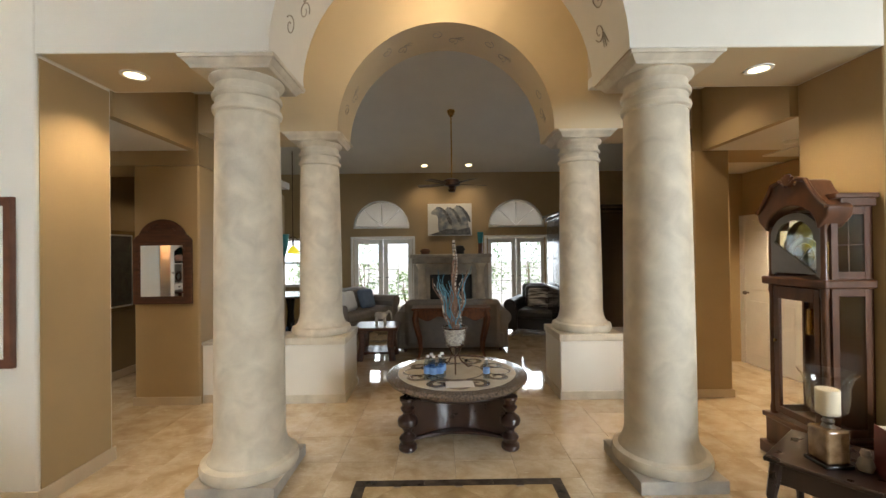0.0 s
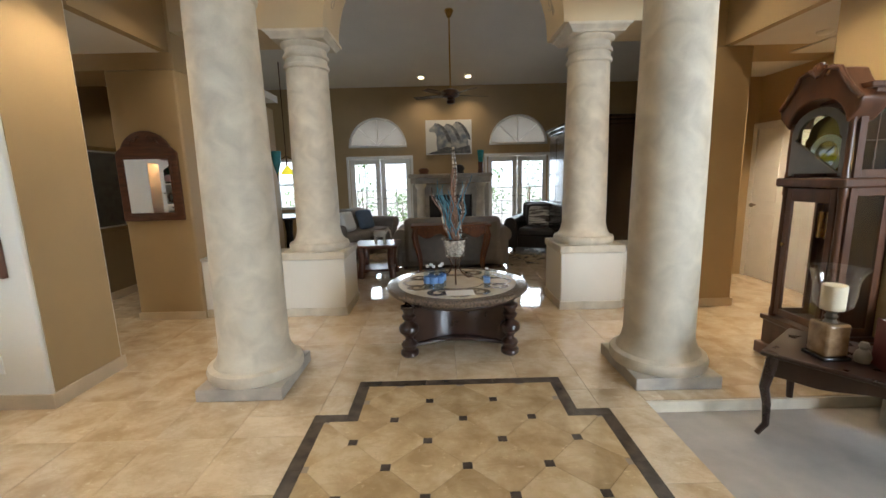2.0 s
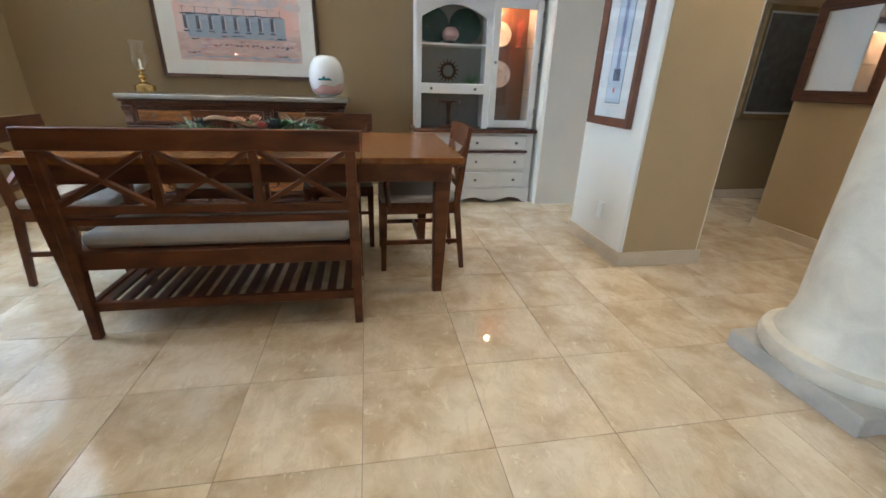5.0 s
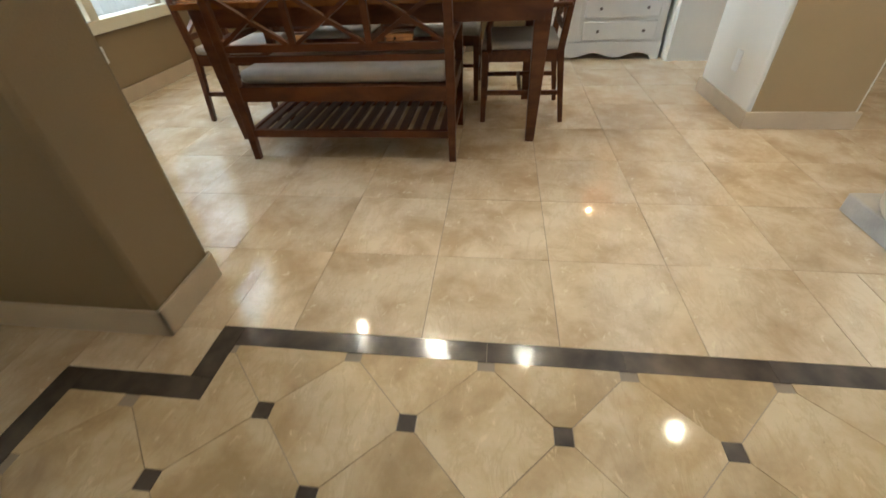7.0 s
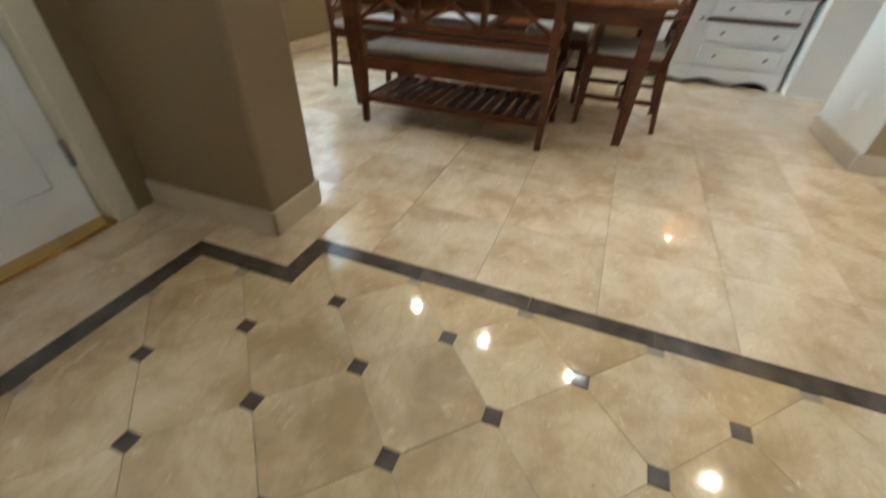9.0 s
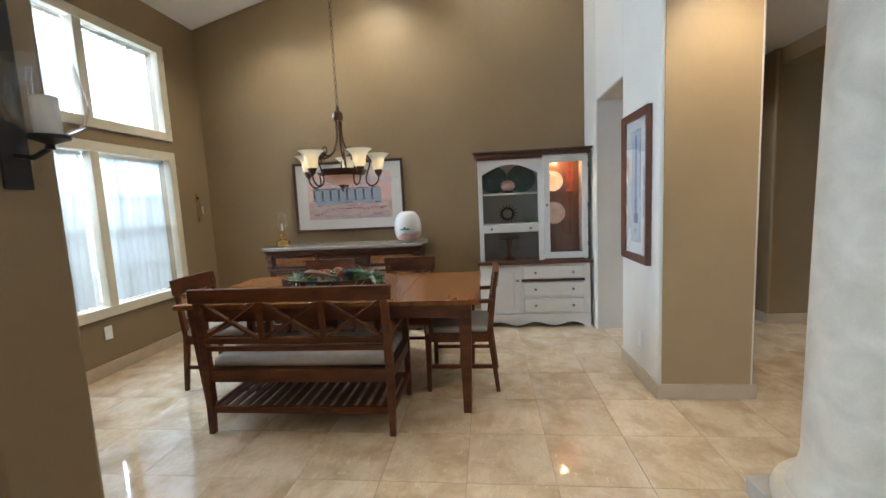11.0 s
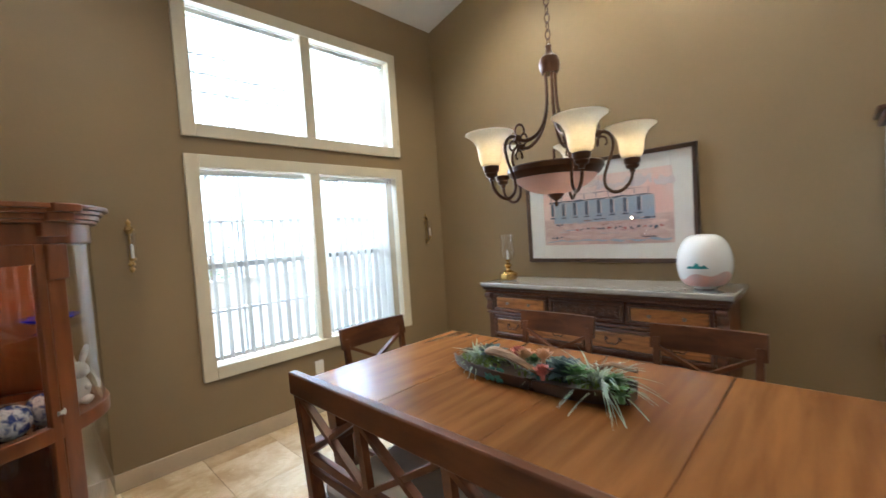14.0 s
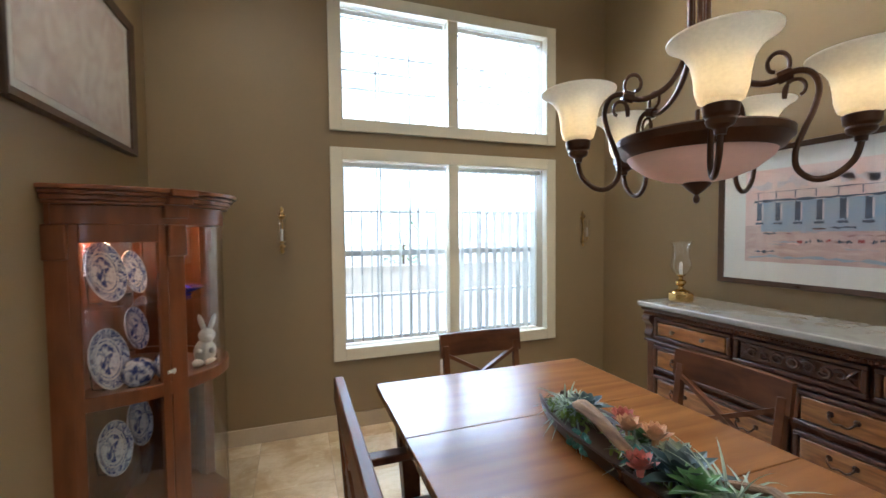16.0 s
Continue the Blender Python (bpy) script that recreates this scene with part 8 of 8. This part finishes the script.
def french_door(cx, name):
    ob = thing(name, pose(cx, YF, 0), "white glazed double patio door with small panes", "door", "patio doors", "structure")
    w, h = 0.70, 1.86
    part("frame", boxes((-w - 0.06, -w, -0.03, 0.1, 0, h + 0.06), (w, w + 0.06, -0.03, 0.1, 0, h + 0.06), (-w, w, -0.03, 0.0995, h, h + 0.06)), "white", ob, "", 0.005)
    for s in (-1, 1):
        x0, x1 = (-w + 0.005, -0.004) if s < 0 else (0.004, w - 0.005)
        lf = part("leaf", boxes((x0, x0 + 0.11, 0.03, 0.07, 0.02, h - 0.005), (x1 - 0.11, x1, 0.03, 0.07, 0.02, h - 0.005), (x0 + 0.11, x1 - 0.11, 0.03, 0.0695, 0.02, 0.24), (x0 + 0.11, x1 - 0.11, 0.03, 0.0695, h - 0.12, h - 0.005)), "white", ob, "", 0.004)
        g = part("pane", boxes((x0 + 0.11, x1 - 0.11, 0.048, 0.052, 0.24, h - 0.12)), "glass", lf)
        g.visible_shadow = False
        mx = (x0 + x1) / 2
        part("muntin", boxes((mx - 0.008, mx + 0.008, 0.04, 0.06, 0.24, h - 0.12)), "white", lf)
        for k in range(1, 5):
            z = 0.24 + (h - 0.36) * k / 5
            part("muntin", boxes((x0 + 0.11, mx - 0.008, 0.041, 0.059, z - 0.007, z + 0.007), (mx + 0.008, x1 - 0.11, 0.041, 0.059, z - 0.007, z + 0.007)), "white", lf)
        part("door_handle", tube(B(), [(s * 0.06, 0.03, 0.95), (s * 0.06, -0.01, 0.95), (s * 0.15, -0.012, 0.95)], 0.009, 8), "chrome", lf)


french_door(-1.37, "door_3")
french_door(1.79, "door_4")
for i, cx in enumerate((-1.4, 1.8)):
    ob = thing("window_%d" % (3 + i), pose(cx, YF, 2.13), "half-round window with spoke muntins", "window", "half-round windows", "structure")
    n = 24
    o = [(-0.66 * math.cos(math.pi * k / n), 0.64 * math.sin(math.pi * k / n)) for k in range(n + 1)]
    q = [(-0.62 * math.cos(math.pi * k / n), 0.03 + 0.575 * math.sin(math.pi * k / n)) for k in range(n, -1, -1)]
    part("window_frame", prism(B(), o + q, "y", -0.015, 0.06), "white", ob)
    part("sill", boxes((-0.66, 0.66, -0.02, 0.06, -0.02, 0.03)), "white", ob, "", 0.004)
    for a in (45, 90, 135):
        part("muntin", bar(B(), (0, 0.03, 0.03), (0.60 * math.cos(radians(a)), 0.03, 0.59 * math.sin(radians(a))), 0.014, 0.02, (0, 1, 0)), "white", ob)
    part("shade_screen", prism(B(), [(p[0] * 0.99, p[1] * 0.99) for p in o], "y", 0.068, 0.072), "screen", ob, "pale translucent shade")
ob = thing("window_5", pose(-3.75, YF, 0.75), "white breakfast nook window with muntins", "window", kind="structure")
part("window_frame", boxes((-0.55, -0.49, -0.02, 0.08, 0, 1.15), (0.49, 0.55, -0.02, 0.08, 0, 1.15), (-0.49, 0.49, -0.02, 0.08, 0, 0.06), (-0.49, 0.49, -0.02, 0.08, 1.09, 1.15), (-0.03, 0.03, -0.01, 0.07, 0.06, 1.09), (-0.49, 0.49, 0.02, 0.05, 0.55, 0.59)), "white", ob)


def fireplace():
    ob = thing("fireplace", pose(0.22, YF, 0), "pale cast-stone fireplace with columns and heavy mantel", "fireplace")
    part("surround", boxes((-0.84, -0.48, -0.30, -0.002, 0.40, 1.26), (0.50, 0.86, -0.30, -0.002, 0.40, 1.26), (-0.48, 0.50, -0.30, -0.002, 1.02, 1.26)), "stone_grey", ob, "", 0.006)
    part("mantel_shelf", boxes((-0.92, 0.94, -0.44, -0.002, 1.40, 1.49), (-0.88, 0.90, -0.40, -0.002, 1.28, 1.40)), "stone_grey", ob, "", 0.015)
    part("hearth", boxes((-0.95, 0.97, -0.75, -0.002, 0, 0.40)), "stone_grey", ob, "", 0.012)
    part("firebox", boxes((-0.48, 0.50, -0.06, -0.004, 0.40, 1.02)), "black", ob, "dark open firebox")
    for s in (-0.66, 0.68):
        part("pilaster", lathe(B(), [(0, 0.40), (0.12, 0.40), (0.12, 0.46), (0.10, 0.50), (0.09, 0.9), (0.085, 1.14), (0.10, 1.18), (0.13, 1.24), (0.13, 1.28), (0, 1.28)], 24, (s, -0.32, 0)), "stone", ob)


fireplace()
M["horse_paint"] = material("grey_blue_paint", (0.09, 0.11, 0.14), 0.6, scale=7, vary=0.5, dark=(0.40, 0.40, 0.38), contrast=0.25, bump=0.05)
pic = thing("horse_canvas", pose(0.22, YF - 0.002, 1.92), "pale canvas of three grey galloping horses", "painting")
part("canvas", boxes((-0.52, 0.52, -0.035, 0, 0, 0.76)), "paper", pic, "", 0.004)
M["mane"] = material("charcoal_strokes", (0.035, 0.038, 0.045), 0.6, scale=16, vary=0.5, dark=(0.16, 0.17, 0.18), contrast=0.3, bump=0.05)
head = [(-0.20, 0.16), (-0.215, 0.20), (-0.19, 0.235), (-0.10, 0.30), (-0.075, 0.345), (-0.045, 0.31), (0.01, 0.30), (0.08, 0.24), (0.15, 0.13), (0.20, 0.0), (0.22, -0.30), (-0.02, -0.30), (-0.06, -0.12), (-0.05, 0.05), (-0.07, 0.12), (-0.12, 0.15), (-0.16, 0.15)]
crest = [(-0.06, 0.33), (0.0, 0.325), (0.09, 0.27), (0.18, 0.16), (0.25, 0.02), (0.27, -0.10), (0.20, -0.06), (0.15, 0.05), (0.10, 0.16), (0.02, 0.26)]
for k, (x, z, f) in enumerate(((0.24, 0.40, 0.95), (0.02, 0.36, 0.95), (-0.22, 0.34, 1.05))):
    part("horse_shape", prism(B(), [(x + f * px, z + f * pz) for px, pz in head], "y", -0.037 - 0.0016 * k, -0.035), "horse_paint", pic)
    part("mane_shape", prism(B(), [(x + f * px, z + f * pz) for px, pz in crest], "y", -0.0378 - 0.0016 * k, -0.035), "mane", pic)
part("shadow_strokes", prism(B(), [(-0.50, 0.02), (0.50, 0.02), (0.47, 0.20), (0.20, 0.13), (-0.05, 0.17), (-0.30, 0.08)], "y", -0.0425, -0.035), "mane", pic)

for x, h, mat in ((-0.58, 0.14, "frame_brown"), (0.22, 0.20, "sofa_dark")):
    ob = thing("mantel_ornament", pose(x + 0.22, YF - 0.22, 1.49), "small dark ornament on the mantel", "ornament", "mantel ornaments")
    part("body", lathe(B(), [(0, 0), (0.08, 0), (0.07, h * 0.3), (0.10, h * 0.5), (0.06, h * 0.9), (0, h)], 14, (0, 0, 0), 1.3, 0.5), mat, ob)
ob = thing("teal_vase", pose(0.92, YF - 0.22, 1.49), "tall teal glass vase on a wooden foot", "vase")
part("foot", lathe(B(), [(0, 0), (0.07, 0), (0.05, 0.10), (0.06, 0.24), (0, 0.24)], 16), "wood_dark", ob)
part("glass", lathe(B(), [(0.05, 0.24), (0.06, 0.3), (0.075, 0.50), (0.07, 0.50), (0.05, 0.28), (0, 0.25)], 18), "teal", ob)


def ceiling_fan():
    ob = thing("ceiling_fan", pose(0.2, 7.0, 0), "brass ceiling fan with five dark wooden blades", "fan")
    part("rod", tube(B(), [(0, 0, 2.78), (0, 0, 3.93)], 0.012), "brass", ob)
    part("canopy", lathe(B(), [(0, 3.85), (0.03, 3.85), (0.07, 3.93), (0.07, 3.96), (0, 3.96)], 20), "brass", ob)
    part("motor", lathe(B(), [(0, 2.62), (0.04, 2.62), (0.06, 2.65), (0.13, 2.67), (0.14, 2.72), (0.13, 2.76), (0.05, 2.79), (0, 2.79)], 28), "bronze", ob)
    part("light_kit", lathe(B(), [(0, 2.55), (0.05, 2.56), (0.07, 2.60), (0.04, 2.63), (0, 2.63)], 18), "bronze", ob)
    for k in range(5):
        b = part("blade", boxes((0.13, 0.62, -0.065, 0.065, -0.004, 0.004)), "wood_black", ob, "", 0.003)
        b.matrix_basis = pose(0, 0, 2.69, 8, 0, 15 + 72 * k)


ceiling_fan()
sofa("sofa", pose(0.17, 6.75, 0, 0, 0, 180), 1.72, 0.95, 0.80, 0.62, "sofa", "grey cloth loveseat with rolled arms", 2)
sofa("sofa", pose(-1.75, 8.1, 0, 0, 0, 65), 1.9, 0.95, 0.82, 0.62, "sofa", "grey cloth sofa with blue and white cushions", 2)
sofa("recliner", pose(1.95, 8.0, 0, 0, 0, -25), 1.15, 0.95, 0.88, 0.62, "sofa_dark", "black leather recliner with a striped pillow", 1, "armchair")
M["denim"] = material("blue_cushion", (0.10, 0.14, 0.20), 0.9, scale=14, vary=0.15, bump=0.4)
for x, y, z, rz, mat, lab in ((-1.45, 8.2, 0.45, 60, "denim", "blue cloth throw pillow on the sofa"), (-1.7, 7.75, 0.45, 70, "paper", "white throw pillow on the sofa"), (1.85, 7.9, 0.45, -25, "stripe", "striped throw pillow on the recliner")):
    ob = thing("throw_pillow", pose(x, y, z, 0, 0, rz), lab, "pillow", "pillows in the family room")
    p = part("pillow", boxes((-0.2, 0.2, -0.06, 0.06, 0, 0.38)), mat, ob, "", 0.055)
    p.matrix_basis = pose(0, 0, 0, -18)


def console():
    ob = thing("console_table", pose(0.14, 6.05, 0), "carved reddish wood console table behind the sofa", "table")
    part("top", boxes((-0.57, 0.57, -0.17, 0.17, 0.70, 0.735)), "wood", ob, "", 0.008)
    part("apron", prism(B(), [(-0.52, 0.70), (0.52, 0.70)] + [(0.52 - 1.04 * k / 20, 0.58 + 0.035 * math.cos(6 * math.pi * k / 20)) for k in range(21)], "y", -0.15, -0.12), "wood", ob, "", 0.004)
    part("apron", boxes((-0.52, 0.52, 0.12, 0.15, 0.60, 0.70)), "wood", ob)
    for sx in (-1, 1):
        for sy in (-1, 1):
            part("leg", tube(B(), [(sx * 0.50, sy * 0.135, 0.70), (sx * 0.53, sy * 0.15, 0.58), (sx * 0.51, sy * 0.14, 0.45), (sx * 0.46, sy * 0.13, 0.25), (sx * 0.45, sy * 0.13, 0.10), (sx * 0.48, sy * 0.14, 0.015)], 0.042, 9, 0.018), "wood", ob)


console()
ob = thing("side_table", pose(-0.94, 6.05, 0), "dark wooden side table with sturdy square legs", "table")
part("top", boxes((-0.32, 0.32, -0.28, 0.28, 0.44, 0.485)), "wood_dark", ob, "", 0.008)
for sx in (-1, 1):
    for sy in (-1, 1):
        part("leg", tube(B(), [(sx * 0.22, sy * 0.18, 0.44), (sx * 0.20, sy * 0.16, 0.25), (sx * 0.22, sy * 0.18, 0.1), (sx * 0.235, sy * 0.2, 0.0)], 0.05, 8), "wood_dark", ob)
part("shelf", boxes((-0.24, 0.24, -0.2, 0.2, 0.10, 0.13)), "wood_dark", ob)
ob = thing("elephant_figurine", pose(-0.88, 5.95, 0.486), "silver-grey animal figurine on the side table", "figurine")
bm = lathe(B(), [(0, 0.09), (0.05, 0.10), (0.065, 0.14), (0.05, 0.19), (0, 0.20)], 14, (0, 0, 0), 1.5, 0.8)
for sx in (-0.06, 0.06):
    for sy in (-0.03, 0.03):
        tube(bm, [(sx, sy, 0.0), (sx, sy, 0.12)], 0.018, 8)
tube(bm, [(0.08, 0, 0.17), (0.12, 0, 0.21), (0.15, 0, 0.17), (0.16, 0, 0.08)], 0.028, 8, 0.01)
part("body", bm, "stone_grey", ob)


def armoire():
    ob = thing("media_cabinet", pose(2.45, 6.9, 0), "large black-brown media cabinet with a crown moulding", "cabinet")
    part("body", boxes((-0.42, 0.42, -0.9, 0.9, 0.08, 2.08)), "wood_black", ob, "", 0.006)
    part("crown", boxes((-0.50, 0.45, -0.98, 0.98, 2.14, 2.2), (-0.46, 0.43, -0.94, 0.94, 2.08, 2.14)), "wood_black", ob, "", 0.02)
    part("plinth", boxes((-0.45, 0.42, -0.93, 0.93, 0, 0.08)), "wood_black", ob, "", 0.01)
    for k in range(4):
        y0 = -0.86 + k * 0.435
        d = part("door", boxes((-0.44, -0.42, y0, y0 + 0.42, 0.95, 2.02)), "wood_black", ob, "", 0.005)
        part("knob", lathe(B(), [(0, 0), (0.012, 0), (0.015, 0.02), (0, 0.025)], 10), "chrome", d).matrix_basis = pose(-0.44, y0 + 0.36, 1.4, 0, -90, 0)
        part("drawer", boxes((-0.44, -0.42, y0, y0 + 0.42, 0.15, 0.88)), "wood_black", ob, "", 0.005)
    part("counter", boxes((-0.52, -0.42, -0.92, 0.92, 0.89, 0.93)), "wood_black", ob, "", 0.008)


armoire()
ob = thing("cone_wall_vase", pose(-2.498, 6.35, 1.42), "teal glass cone held by an iron wall bracket", "wall vase")
part("bracket", tube(B(), [(0, 0, 0.3), (0.05, 0, 0.3), (0.08, 0, 0.25)], 0.008, 6), "bronze", ob)
part("cone", lathe(B(), [(0, 0.08), (0.01, 0.08), (0.05, 0.22), (0.075, 0.42), (0.07, 0.42), (0.045, 0.22), (0, 0.1)], 18, (0.085, 0, 0)), "teal", ob)
part("spike", lathe(B(), [(0, -0.02), (0.012, 0.08), (0.022, 0.13), (0, 0.13)], 10, (0.085, 0, 0)), "bronze", ob)
ob = thing("nook_chandelier", pose(-3.05, 8.5, 0), "iron pendant light with yellow glass shades", "chandelier")
part("rod", tube(B(), [(0, 0, 1.7), (0, 0, 3.68)], 0.01), "bronze", ob)
for k in range(4):
    a = k * math.pi / 2 + 0.4
    part("arm", tube(B(), [(0, 0, 1.9), (0.12 * math.cos(a), 0.12 * math.sin(a), 1.82), (0.22 * math.cos(a), 0.22 * math.sin(a), 1.72)], 0.01), "bronze", ob)
    part("shade", lathe(B(), [(0.02, 1.70), (0.09, 1.60), (0.11, 1.54), (0.105, 1.54), (0.08, 1.60), (0, 1.69)], 18, (0.24 * math.cos(a), 0.24 * math.sin(a), 0)), "shade_yellow", ob, "glowing yellow glass shade")
ob = thing("nook_table", pose(-3.0, 8.2, 0), "black round breakfast table on a pedestal", "table")
part("top", lathe(B(), [(0, 0.70), (0.58, 0.70), (0.60, 0.72), (0.58, 0.74), (0, 0.74)], 40), "wood_black", ob)
part("pedestal", lathe(B(), [(0, 0), (0.30, 0), (0.28, 0.04), (0.08, 0.10), (0.06, 0.4), (0.09, 0.65), (0.2, 0.70), (0, 0.70)], 24), "wood_black", ob)

# shrubs outside the patio doors
M["shrub_leaf"] = frosted("sunlit_shrub", (0.22, 0.40, 0.09), 0.6, 14)
for x, y, h in ((-1.0, 12.2, 1.1), (-2.4, 13.0, 2.2), (1.5, 12.6, 1.9), (2.9, 13.4, 2.4), (-4.0, 12.4, 1.8), (-2.3, -10.6, 1.9), (-4.9, -10.9, 2.3)):
    ob = thing("shrub", pose(x, y, -0.12), "leafy green shrub in the bright garden" if y > 0 else "sunlit shrub by the low garden wall", "shrub", "garden shrubs")
    rng = random.Random(int(h * 10) + int(x * 7))
    for k in range(3):
        part("stem", tube(B(), [(0, 0, 0), (rng.uniform(-0.2, 0.2), rng.uniform(-0.2, 0.2), h * 0.5), (rng.uniform(-0.4, 0.4), rng.uniform(-0.4, 0.4), h * 0.85)], 0.02, 6, 0.006), "twig", ob)
    bm = B()
    for k in range(420):
        a, r, z = rng.uniform(0, 6.28), 0.5 * math.sqrt(rng.random()), rng.uniform(0.25, 1.0)
        r *= 0.7 + 0.5 * math.sin(math.pi * z)
        leaf(bm, (r * math.cos(a), r * math.sin(a), z * h), rng.uniform(0, 6.28), rng.uniform(-0.3, 1.0), 0.13, 0.06, 0.3)
    tagged(part("leaves", bm, "shrub_leaf", ob), kind="stuff")
